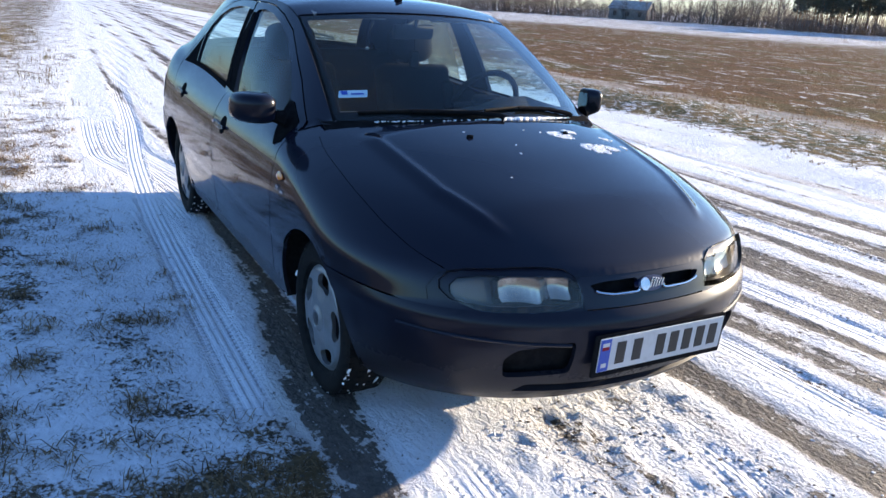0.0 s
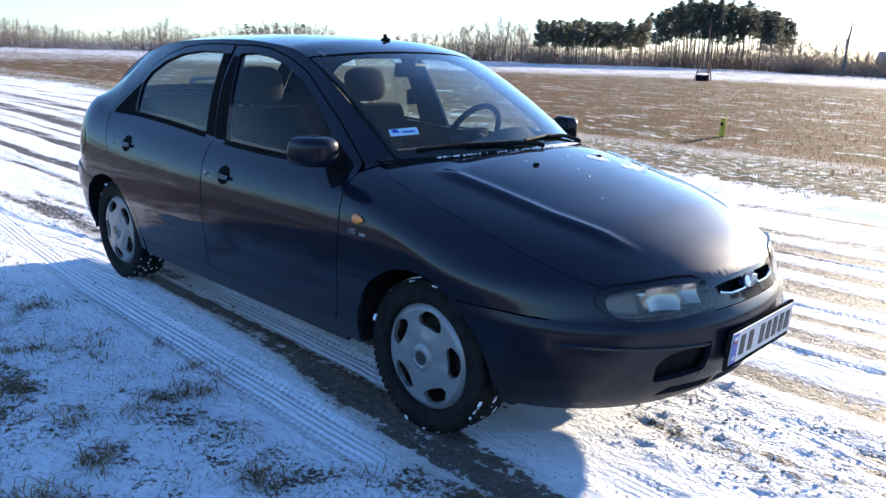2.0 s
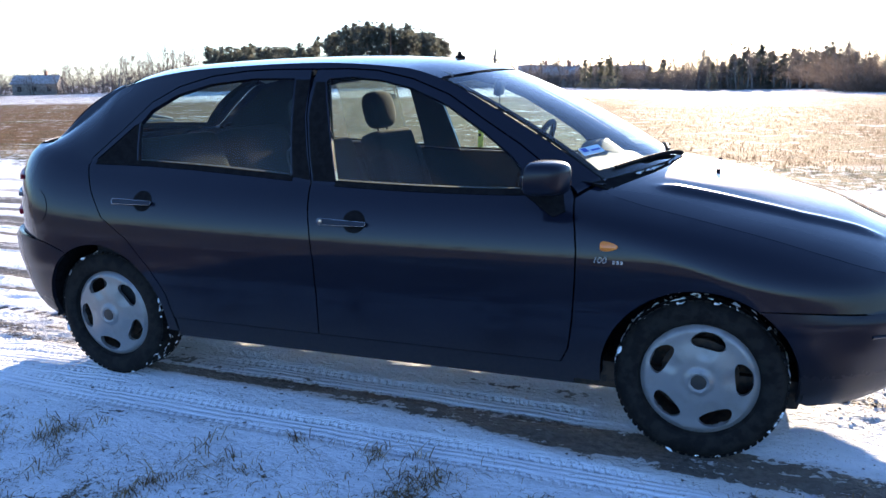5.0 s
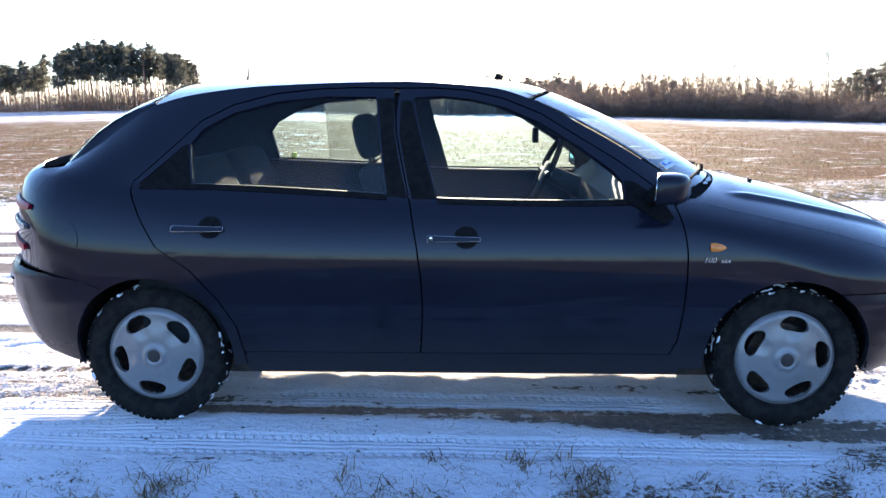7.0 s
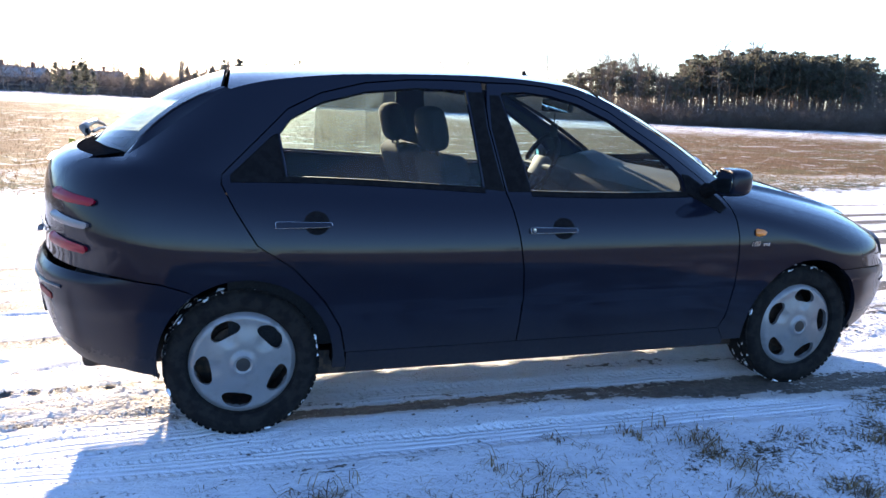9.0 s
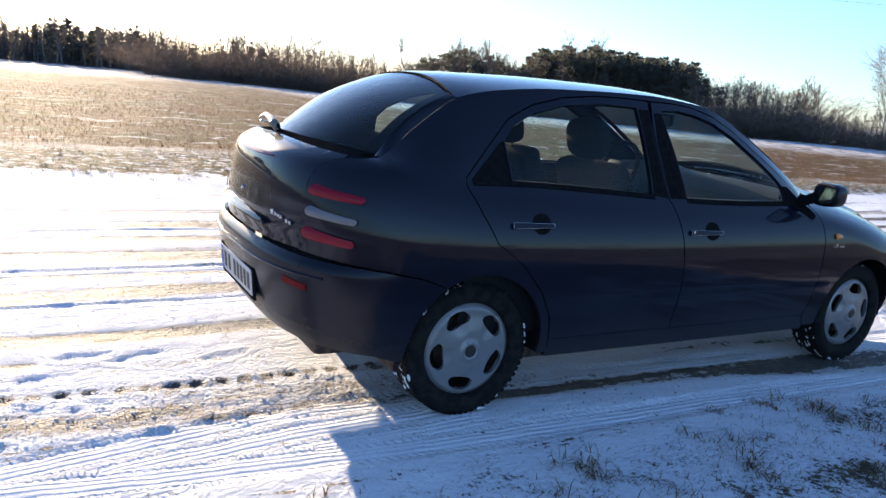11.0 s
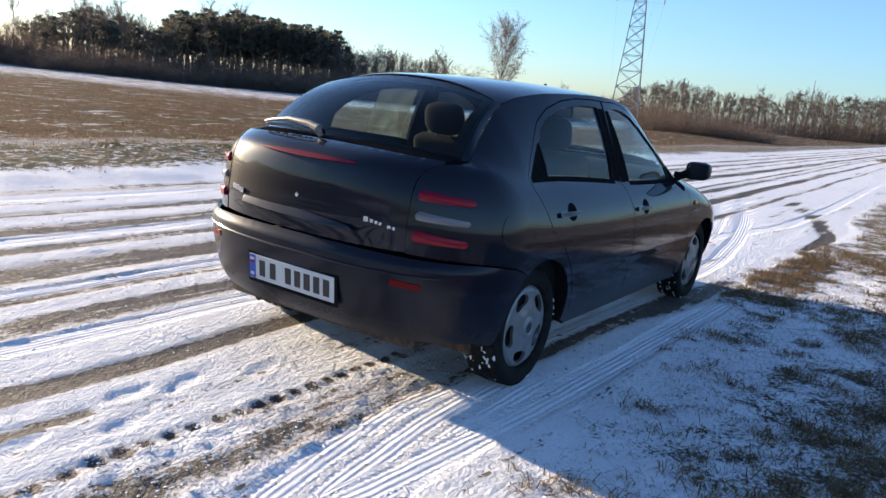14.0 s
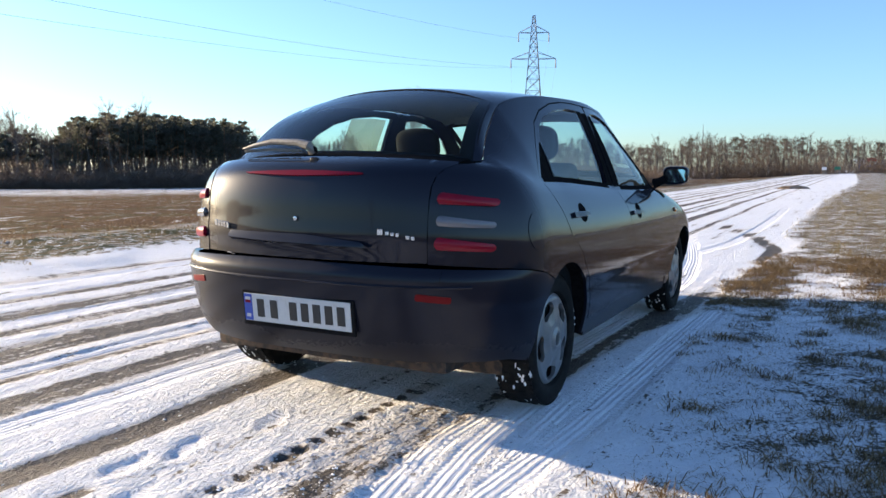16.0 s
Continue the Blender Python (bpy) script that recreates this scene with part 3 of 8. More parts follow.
for fx, fy, a in FOOTPRINTS:
    u = (GX - fx) * math.cos(radians(a)) + (GY - fy) * math.sin(radians(a))
    w = -(GX - fx) * math.sin(radians(a)) + (GY - fy) * math.cos(radians(a))
    d = np.sqrt((u / 0.135) ** 2 + (w / (0.044 - 0.010 * np.sin(u * 16))) ** 2) + 0.35 * (fbm(GX * 22, GY * 22, 2, 5) - 0.5)
    sole = 1 - ease((d - 0.8) / 0.25)
    GZ = GZ - 0.0042 * sole + 0.0030 * np.exp(-((d - 1.15) / 0.18) ** 2)
    TRV, TRM = np.where(sole > 0.02, u * 17, TRV), np.where(sole > 0.02, 0.55 * sole, TRM)
# settle the surface flat where the tyres stand
for wx in (1.27, -1.27):
    for wy in (-0.72, 0.72):
        k = np.exp(-(((GX - wx) / 0.17) ** 2 + ((GY - wy) / 0.14) ** 2) ** 2)
        GZ = GZ * (1 - k) + 0.001 * k


def ground_material():
    m = principled("winter_ground", (0.8, 0.82, 0.86), 0.7)
    k = Nodes(m)
    p = k.coord()
    bare, verge, rough, field = (k.attr(a) for a in ("bare", "verge", "rough", "field"))
    across, tread, lane = k.attr("across"), k.attr("tread"), k.attr("lane")

    def off(v, gain):
        return k.math("MULTIPLY", k.math("SUBTRACT", v, 0.5), gain)

    fine = k.noise(p, 30, 8, 0.7)
    mid = k.noise(p, 7.0, 8, 0.66, 0.3)
    wide = k.noise(p, 0.55, 6, 0.6)
    streak = k.noise(k.scaled(p, (0.35, 1.6, 1.0)), 1.3, 7, 0.65)
    band = k.noise(k.scaled(p, (0.22, 3.2, 1.0)), 1.6, 8, 0.68)
    # snow against soil on the track
    g0 = k.math("ADD", bare, k.math("ADD", off(mid, 1.3), off(fine, 1.5)))
    soil_f = k.steps(k.math("ADD", g0, k.math("MULTIPLY", off(band, 3.1), lane)), 0.42, 0.54)
    # plants against snow: clumps broken into small specks of blades and leaves
    speckle = k.noise(p, 46, 9, 0.78)
    clumps = k.math("ADD", off(k.noise(p, 1.9, 4, 0.6), 1.5), off(k.noise(p, 6.0, 5, 0.6), 1.5))
    g = k.math("ADD", k.math("ADD", k.math("MULTIPLY", verge, 0.85), clumps), off(speckle, 3.0))
    grass_f = k.math("MULTIPLY", k.steps(g, 0.56, 0.72, 0.0, 0.95), k.steps(verge, 0.02, 0.15))
    r = k.math("ADD", rough, k.math("ADD", off(mid, 1.6), off(fine, 1.0)))
    rough_f = k.math("MULTIPLY", k.math("MULTIPLY", k.steps(r, 0.42, 0.62), k.steps(rough, 0.02, 0.2)), k.math("SUBTRACT", 1.0, k.math("MULTIPLY", field, 0.9)))
    fsnow = k.steps(k.math("ADD", k.math("ADD", streak, off(wide, 0.5)), off(mid, 0.35)), 0.61, 0.71)
    tuft = k.noise(k.scaled(p, (0.8, 1.0, 1.0)), 2.2, 7, 0.78)
    speck = k.steps(k.math("ADD", tuft, off(streak, 0.25)), 0.585, 0.625)
    field_f = k.math("MULTIPLY", field, k.math("SUBTRACT", 1.0, k.math("MULTIPLY", k.math("MAXIMUM", fsnow, speck), 0.72)))
    far_snow = k.attr("farsnow")
    field_f = k.math("MULTIPLY", field_f, k.math("SUBTRACT", 1.0, k.math("MULTIPLY", far_snow, k.steps(k.math("ADD", streak, off(tuft, 0.8)), 0.44, 0.54))))
    snow_c = k.mix(k.steps(mid, 0.3, 0.7), (0.76, 0.79, 0.84), (0.87, 0.89, 0.93))
    dirty = k.math("MULTIPLY", k.steps(k.math("ADD", k.math("ADD", bare, off(band, 0.8)), k.math("MULTIPLY", wide, 0.35)), 0.15, 0.75), k.math("MULTIPLY", lane, 0.62))
    snow_c = k.mix(dirty, snow_c, (0.45, 0.39, 0.33))
    specks = k.steps(k.math("ADD", k.noise(p, 85, 5, 0.7), off(mid, 0.35)), 0.60, 0.66)
    snow_c = k.mix(k.math("MULTIPLY", specks, k.math("MULTIPLY", lane, 0.65)), snow_c, (0.16, 0.13, 0.105))
    thin = k.math("MULTIPLY", k.steps(verge, 0.1, 0.8), k.steps(fine, 0.40, 0.65, 0.0, 0.35))
    snow_c = k.mix(thin, snow_c, (0.45, 0.43, 0.40))
    soil_c = k.mix(k.steps(fine, 0.3, 0.7), (0.064, 0.055, 0.049), (0.155, 0.132, 0.115))
    grass_c = k.mix(k.steps(k.noise(p, 14, 5), 0.35, 0.65), (0.072, 0.049, 0.028), (0.215, 0.148, 0.078))
    straw_c = k.mix(k.steps(k.noise(p, 2.2, 6, 0.6), 0.35, 0.65), (0.15, 0.118, 0.060), (0.30, 0.23, 0.128))
    grass_c = k.mix(k.steps(verge, 0.75, 1.1), grass_c, straw_c)
    rough_c = k.mix(k.steps(k.noise(p, 3.2, 6), 0.4, 0.6), (0.075, 0.085, 0.055), (0.20, 0.148, 0.088))
    field_c = k.mix(k.steps(wide, 0.35, 0.65), k.mix(k.steps(fine, 0.3, 0.7), (0.085, 0.047, 0.028), (0.20, 0.118, 0.068)), k.mix(k.steps(mid, 0.35, 0.65), (0.105, 0.063, 0.036), (0.21, 0.132, 0.077)))
    green = k.math("MULTIPLY", k.steps(k.noise(p, 0.30, 5, 0.6), 0.48, 0.62), 0.55)
    field_c = k.mix(green, field_c, (0.105, 0.105, 0.050))
    field_c = k.mix(k.steps(tuft, 0.36, 0.52), k.mix(k.steps(wide, 0.4, 0.6), (0.085, 0.055, 0.034), (0.10, 0.088, 0.045)), field_c)
    c = k.mix(soil_f, snow_c, soil_c)
    c = k.mix(grass_f, c, grass_c)
    c = k.mix(rough_f, c, rough_c)
    c = k.mix(field_f, c, field_c)
    plants = k.math("MAXIMUM", grass_f, k.math("MAXIMUM", rough_f, field_f))
    wet = k.math("MULTIPLY", soil_f, k.math("SUBTRACT", 1.0, plants))
    ribs = k.math("MULTIPLY", k.math("MAXIMUM", k.math("MINIMUM", k.math("MULTIPLY", k.math("SINE", k.math("MULTIPLY", across, 17.0)), 1.7), 1.0), -1.0), 0.5)
    sep = k.n.new("ShaderNodeSeparateXYZ")
    k.put(sep.inputs[0], p)
    lugs = k.math("MAXIMUM", k.math("MINIMUM", k.math("MULTIPLY", k.math("SINE", k.math("ADD", k.math("MULTIPLY", sep.outputs[0], 165.0), k.math("MULTIPLY", across, 4.0))), 1.8), 1.0), -1.0)
    edge_lug = k.math("MULTIPLY", lugs, k.steps(k.math("ABSOLUTE", across), 0.45, 0.7))
    press = k.math("MULTIPLY", k.math("MULTIPLY", k.math("ADD", ribs, edge_lug), tread), k.steps(k.noise(p, 5.5, 5, 0.65), 0.32, 0.58, 0.25, 1.0))
    clump = k.noise(p, 140, 6, 0.72)
    crust = k.math("MULTIPLY", k.noise(p, 68, 6, 0.75), k.math("SUBTRACT", 1.0, k.math("MULTIPLY", tread, 0.55)))
    grain = k.noise(k.scaled(p, (0.8, 1.2, 1.0)), 27, 4, 0.6, 0.5)
    pillow = k.noise(p, 20, 5, 0.6)
    h = k.math("ADD", k.math("MULTIPLY", press, 0.0064), k.math("ADD", k.math("MULTIPLY", clump, 0.0035), k.math("ADD", k.math("MULTIPLY", crust, 0.010), k.math("MULTIPLY", mid, 0.007))))
    h = k.math("ADD", h, k.math("MULTIPLY", k.math("MULTIPLY", grain, k.math("SUBTRACT", 1.0, k.math("MULTIPLY", tread, 0.8))), 0.030))
    h = k.math("ADD", h, k.math("MULTIPLY", k.math("MULTIPLY", pillow, k.steps(verge, 0.1, 0.5)), 0.030))
    h = k.math("ADD", h, k.math("MULTIPLY", k.math("MULTIPLY", band, lane), 0.010))
    crumbs = k.math("MULTIPLY", k.math("SUBTRACT", 1.0, k.voronoi(p, 62)), k.attr("churned"))
    h = k.math("ADD", h, k.math("MULTIPLY", crumbs, 0.007))
    h = k.math("SUBTRACT", h, k.math("MULTIPLY", soil_f, 0.008))
    h = k.math("ADD", h, k.math("MULTIPLY", k.math("MULTIPLY", k.noise(p, 60, 5, 0.7), plants), 0.03))
    h = k.math("ADD", h, k.math("MULTIPLY", k.math("MULTIPLY", tuft, field), 0.22))
    k.set(Base_Color=c, Roughness=k.math("SUBTRACT", 0.85, k.math("MULTIPLY", wet, 0.22)), Normal=k.bump(h, 0.9, 1.0),
          Specular_IOR_Level=k.math("SUBTRACT", 0.26, k.math("MULTIPLY", k.math("MAXIMUM", plants, k.math("MULTIPLY", wet, 0.5)), 0.23)))
    return m


ground_me = bpy.data.meshes.new("ground")
nx, ny = len(gx), len(gy)
idx = np.arange(nx * ny).reshape(ny, nx)
quads = np.stack([idx[:-1, :-1], idx[:-1, 1:], idx[1:, 1:], idx[1:, :-1]], -1).reshape(-1, 4)
ground_me.vertices.add(nx * ny)
ground_me.vertices.foreach_set("co", np.stack([GX, GY, GZ], -1).ravel())
ground_me.loops.add(quads.size)
ground_me.loops.foreach_set("vertex_index", quads.ravel())
ground_me.polygons.add(len(quads))
ground_me.polygons.foreach_set("loop_start", np.arange(0, quads.size, 4))
ground_me.polygons.foreach_set("use_smooth", np.ones(len(quads), bool))
ground_me.update(calc_edges=True)
LANE = (1 - ease((OUT + 0.1) / 0.4)) * (1 - ease(FAR / 0.5))
FARSNOW = ease((GY - 0.25 * GX - 62) / 14) + 0.5 * ease((-GX - 60) / 20) + ease((np.hypot(GX, GY) - 46) / 12) * ease((GX - 15) / 8) * ease((GY - 22) / 10)
for key, values in (("bare", BARE), ("verge", VERGE), ("rough", ROUGH), ("field", FIELD), ("across", TRV), ("tread", TRM), ("lane", LANE), ("churned", churn), ("farsnow", np.clip(FARSNOW, 0, 1))):
    at = ground_me.attributes.new(key, "FLOAT", "POINT")
    at.data.foreach_set("value", values.ravel().astype(np.float32))
ground_me.materials.append(ground_material())
ground = tagged(new("ground", ground_me), "snowy farm track between dry grass and stubble", "ground", kind="structure")


def ground_at(x, y):
    """The ground's height at points near or far, from its grid."""
    x, y = np.asarray(x, float), np.asarray(y, float)
    i = np.clip(np.searchsorted(gx, x) - 1, 0, nx - 2)
    j = np.clip(np.searchsorted(gy, y) - 1, 0, ny - 2)
    u, v = np.clip((x - gx[i]) / (gx[i + 1] - gx[i]), 0, 1), np.clip((y - gy[j]) / (gy[j + 1] - gy[j]), 0, 1)
    return (GZ[j, i] * (1 - u) + GZ[j, i + 1] * u) * (1 - v) + (GZ[j + 1, i] * (1 - u) + GZ[j + 1, i + 1] * u) * v


def blades(name, xs, ys, rng, per, height, width, lean, mat, label, category, spread_r=0.022):
    """Tufts of thin bent blades, as one object of stuff."""
    n = len(xs) * per
    bx = np.repeat(xs, per) + rng.normal(0, spread_r, n)
    by = np.repeat(ys, per) + rng.normal(0, spread_r, n)
    tall = np.repeat(rng.uniform(0.45, 1.15, len(xs)), per) * rng.uniform(0.4, 1.1, n) * np.broadcast_to(np.repeat(height, per) if np.ndim(height) else height, n)
    a = rng.uniform(0, 2 * math.pi, n)
    ln = rng.uniform(0.1, 1.0, n) * lean
    dx, dy = np.cos(a), np.sin(a)
    wx, wy = -dy * width * rng.uniform(0.6, 1.3, n), dx * width * rng.uniform(0.6, 1.3, n)
    z = ground_at(bx, by) - 0.006
    base = np.stack([bx, by, z], 1)
    midp = base + np.stack([dx * tall * ln * 0.35, dy * tall * ln * 0.35, tall * 0.62], 1)
    tip = base + np.stack([dx * tall * ln, dy * tall * ln, tall * np.clip(1.05 - 0.55 * ln, 0.15, 1)], 1)
    w = np.stack([wx, wy, np.zeros(n)], 1)
    v = np.stack([base - w, base + w, midp + w * 0.75, midp - w * 0.75, tip], 1).reshape(-1, 3)
    o = np.arange(n)[:, None] * 5
    tri = np.concatenate([o + np.array([[0, 1, 2]]), o + np.array([[0, 2, 3]]), o + np.array([[3, 2, 4]])], 0)
    me = bpy.data.meshes.new(name)
    me.vertices.add(len(v))
    me.vertices.foreach_set("co", v.ravel())
    me.loops.add(tri.size)
    me.loops.foreach_set("vertex_index", tri.ravel())
    me.polygons.add(len(tri))
    me.polygons.foreach_set("loop_start", np.arange(0, tri.size, 3))
    me.update(calc_edges=True)
    me.materials.append(mat)
    return tagged(new(name, me), label, category, kind="stuff")


def blade_material(name, a, b, c):
    m = principled(name, a, 0.75)
    k = Nodes(m)
    n = k.n.new("ShaderNodeNewGeometry")
    f = n.outputs["Random Per Island"]
    colour = k.mix(k.steps(f, 0.45, 0.9), k.mix(k.steps(f, 0.0, 0.45), a, b), c)
    k.set(Base_Color=colour)
    k.b.inputs["Specular IOR Level"].default_value = 0.25
    thin, both = k.n.new("ShaderNodeBsdfTranslucent"), k.n.new("ShaderNodeMixShader")
    k.put(thin.inputs[0], colour)
    both.inputs[0].default_value = 0.42
    k.l.new(k.b.outputs[0], both.inputs[1])
    k.l.new(thin.outputs[0], both.inputs[2])
    k.l.new(both.outputs[0], k.out.inputs[0])
    return m


GRASS_MAT = blade_material("dry_verge_grass", (0.095, 0.060, 0.028), (0.20, 0.125, 0.060), (0.42, 0.30, 0.17))
LONG_GRASS = blade_material("long_verge_grass", (0.115, 0.105, 0.048), (0.24, 0.185, 0.095), (0.42, 0.335, 0.20))
STRAW_MAT = blade_material("stubble_straw", (0.105, 0.062, 0.036), (0.175, 0.11, 0.064), (0.28, 0.195, 0.122))
WEED_MAT = blade_material("frosted_weeds", (0.12, 0.105, 0.055), (0.22, 0.175, 0.105), (0.44, 0.37, 0.27))
rng = np.random.default_rng(4)


def scatter(n, x0, x1, y0, y1, density):
    x, y = rng.uniform(x0, x1, n), rng.uniform(y0, y1, n)
    keep = rng.uniform(0, 1, n) < density(x, y)
    return x[keep], y[keep]


def verge_density(x, y):
    b, v, r, f, out, far = ground_cover(x, y)
    clump = 0.55 * fbm(x * 1.6, y * 1.6, 3, 91) + 0.45 * fbm(x * 5.5, y * 5.5, 2, 93)
    return np.clip((v + (clump - 0.5) * 2.6 - 0.22) * 0.85, 0.08 * (out > 0), 1) * (out > -0.05) * (1 - 0.6 * b)


def tuft_density(x, y):
    b, v, r, f, out, far = ground_cover(x, y)
    clump = 0.4 * fbm(x * 1.9, y * 1.9, 3, 91) + 0.6 * fbm(x * 7.0, y * 7.0, 2, 93)
    return np.clip((v + (clump - 0.5) * 3.0 - 0.40) * 0.6, 0, 0.42) * ease((5.5 - np.abs(x - 0.2)) / 1.6) * ease((y + 4.0) / 0.9) * (out > -0.05) * (1 - 0.5 * b)


vx, vy = scatter(52000, -5, 5.5, -3.9, -0.85, tuft_density)
blades("verge_tufts", vx, vy, rng, 8, 0.062 + 0.04 * np.clip(vx - 2, 0, 4) / 4, 0.0021, 3.0, GRASS_MAT, "tufts of dry brown grass standing out of thin snow", "grass", 0.022)
vx, vy = scatter(52000, -5, 5.5, -3.9, -0.85, lambda x, y: 0.20 * (ground_cover(x, y)[1] > 0.1) + 0.55 * verge_density(x, y))
blades("verge_grass", vx, vy, rng, 2, 0.036, 0.0014, 3.2, GRASS_MAT, "single short blades of grass poking through thin snow", "grass")
vx, vy = scatter(15000, -22, 34, -13, -1.0, lambda x, y: verge_density(x, y) * (1 - ease((5.8 - np.abs(x - 0.2)) / 1.6) * ease((y + 4.2) / 0.9)))
blades("far_verge_grass", vx, vy, rng, 8, 0.15, 0.0030, 1.5, LONG_GRASS, "longer dry grass beside the track", "grass", 0.06)


def rough_density(x, y):
    b, v, r, f, out, far = ground_cover(x, y)
    return np.clip(r * 1.2 * (fbm(x * 0.9, y * 0.9, 3, 95) - 0.25) * 1.8, 0, 1) * (1 - 0.75 * f)


wx, wy = scatter(30000, -30, 34, 4.8, 11, rough_density)
blades("bank_weeds", wx, wy, rng, 6, 0.065, 0.0042, 1.8, WEED_MAT, "frosted weeds and dry grass on the low bank", "weeds")
sx, sy = scatter(50000, -40, 40, 7.5, 42, lambda x, y: np.clip(1.25 - (y - 7.5) / 45, 0.1, 1) * np.clip(fbm(x * 0.9, y * 1.4, 3, 97) * 2.2 - 0.5, 0, 1))
blades("field_stubble", sx, sy, rng, 3, 0.105, 0.0055, 1.2, STRAW_MAT, "pale brown stubble in a harvested field", "stubble")


# ---- far trees, pylon, houses ----
# how high the skyline stands, in degrees, by bearing: first the woods ahead of the car, then those across the field
SKY_AHEAD = np.array([(-40, 2.2), (-8, 2.1), (-2, 2.05), (2, 2.5), (7, 2.55), (9.9, 2.75), (10.9, 1.6), (12.3, 2.2), (14, 2.05), (18.4, 2.6), (20.8, 2.0), (22.3, 0.9), (24, 0.55), (28, 0.95), (32.5, 1.25), (34.3, 1.1),
                      (35.3, 2.65), (37.2, 2.3), (40.5, 2.7), (41.7, 2.2), (43.4, 3.4), (46, 3.55), (49.5, 3.95), (52.5, 3.8), (54.5, 3.45), (56.2, 2.45), (58.5, 3.35), (60.5, 3.5), (63.3, 2.4), (65.3, 1.4), (68.5, 1.9), (70.3, 1.75), (72.2, 2.2), (74.6, 1.9), (76.5, 2.2), (78, 2.0), (79.3, 1.2), (80.4, 1.9), (82, 2.15)])
SKY_FIELD = np.array([(82, 2.15), (84, 1.9), (86.9, 1.6), (87.9, 2.4), (89.4, 1.6), (90.2, 1.2), (91.5, 1.9), (93, 1.6), (94, 1.6), (97.5, 1.4), (101, 1.7), (104.5, 1.3), (108.6, 1.6), (110.2, 3.1), (112.8, 3.95), (116.9, 4.3), (118.6, 3.75), (119.7, 2.65),
                      (126.5, 2.6), (128.2, 2.35), (130, 2.5), (132.4, 1.95), (136, 1.35), (140.5, 1.0), (143.4, 1.85), (146.5, 1.75), (150, 1.35), (151.5, 0.85), (154, 1.5), (157, 0.75), (160, 0.85), (162.5, 1.35), (168, 1.2), (180, 1.1)])


def sky_deg(az):
    """The skyline's height over the level, in degrees, at a bearing."""
    if az < -40 or az > 180:
        return 2.0
    t = SKY_AHEAD if az < 82 else SKY_FIELD
    return float(np.interp(az, t[:, 0], t[:, 1]))


def polar(az, dist):
    return dist * math.cos(radians(az)), dist * math.sin(radians(az))


def sky_height(az, dist):
    """How tall a tree at that place must be to reach the skyline."""
    x, y = polar(az, dist)
    return dist * math.tan(radians(sky_deg(az))) + 1.3 - float(ground_at(x, y))


def stick_tris(a, b, ra, rb, sides=3):
    """Tapered sticks from points a to b: points and triangles, for all sticks at once."""
    n = len(a)
    d = b - a
    d = d / np.maximum(np.linalg.norm(d, axis=1, keepdims=True), 1e-6)
    u = np.cross(d, np.array([0.31, 0.52, 0.79]))
    u /= np.maximum(np.linalg.norm(u, axis=1, keepdims=True), 1e-6)
    w = np.cross(d, u)
    t = 2 * np.pi * np.arange(sides) / sides
    ring = u[:, None] * np.cos(t)[None, :, None] + w[:, None] * np.sin(t)[None, :, None]
    v = np.concatenate([a[:, None] + ring * np.reshape(ra, (-1, 1, 1)), b[:, None] + ring * np.reshape(rb, (-1, 1, 1))], 1)
    f = []
    for i in range(sides):
        j = (i + 1) % sides
        f += [(i, j, sides + j), (i, sides + j, sides + i)]
    f = np.arange(n)[:, None, None] * (2 * sides) + np.array(f)[None]
    return v.reshape(-1, 3), f.reshape(-1, 3)


def sprig_tris(a, b, r, rng):
    """Twigs as thin flat triangles from a to b."""
    n = len(a)
    u = np.cross(b - a, rng.normal(0, 1, (n, 3)))
    u = u / np.maximum(np.linalg.norm(u, axis=1, keepdims=True), 1e-6) * np.reshape(r, (-1, 1))
    return np.stack([a - u, a + u, b], 1).reshape(-1, 3), np.arange(3 * n).reshape(n, 3)


def joined(*sets):
    vs, fs, n = [], [], 0
    for v, f in sets:
        vs.append(v)
        fs.append(f + n)
        n += len(v)
    return np.concatenate(vs), np.concatenate(fs)


def unit(v):
    return v / np.maximum(np.linalg.norm(v, axis=1, keepdims=True), 1e-6)


def trunk_line(rng, height, bow, top=1.0):
    p = [np.zeros(3)]
    for i in range(7):
        p.append(p[-1] + np.array([rng.normal(0, bow) * height, rng.normal(0, bow) * height, height * top / 7]))
    return np.array(p)


def along(line, t):
    """Points on a broken line at t from 0 to 1."""
    t = np.clip(t, 0, 1) * (len(line) - 1)
    i = np.minimum(t.astype(int), len(line) - 2)
    return line[i] + (line[i + 1] - line[i]) * (t - i)[:, None]


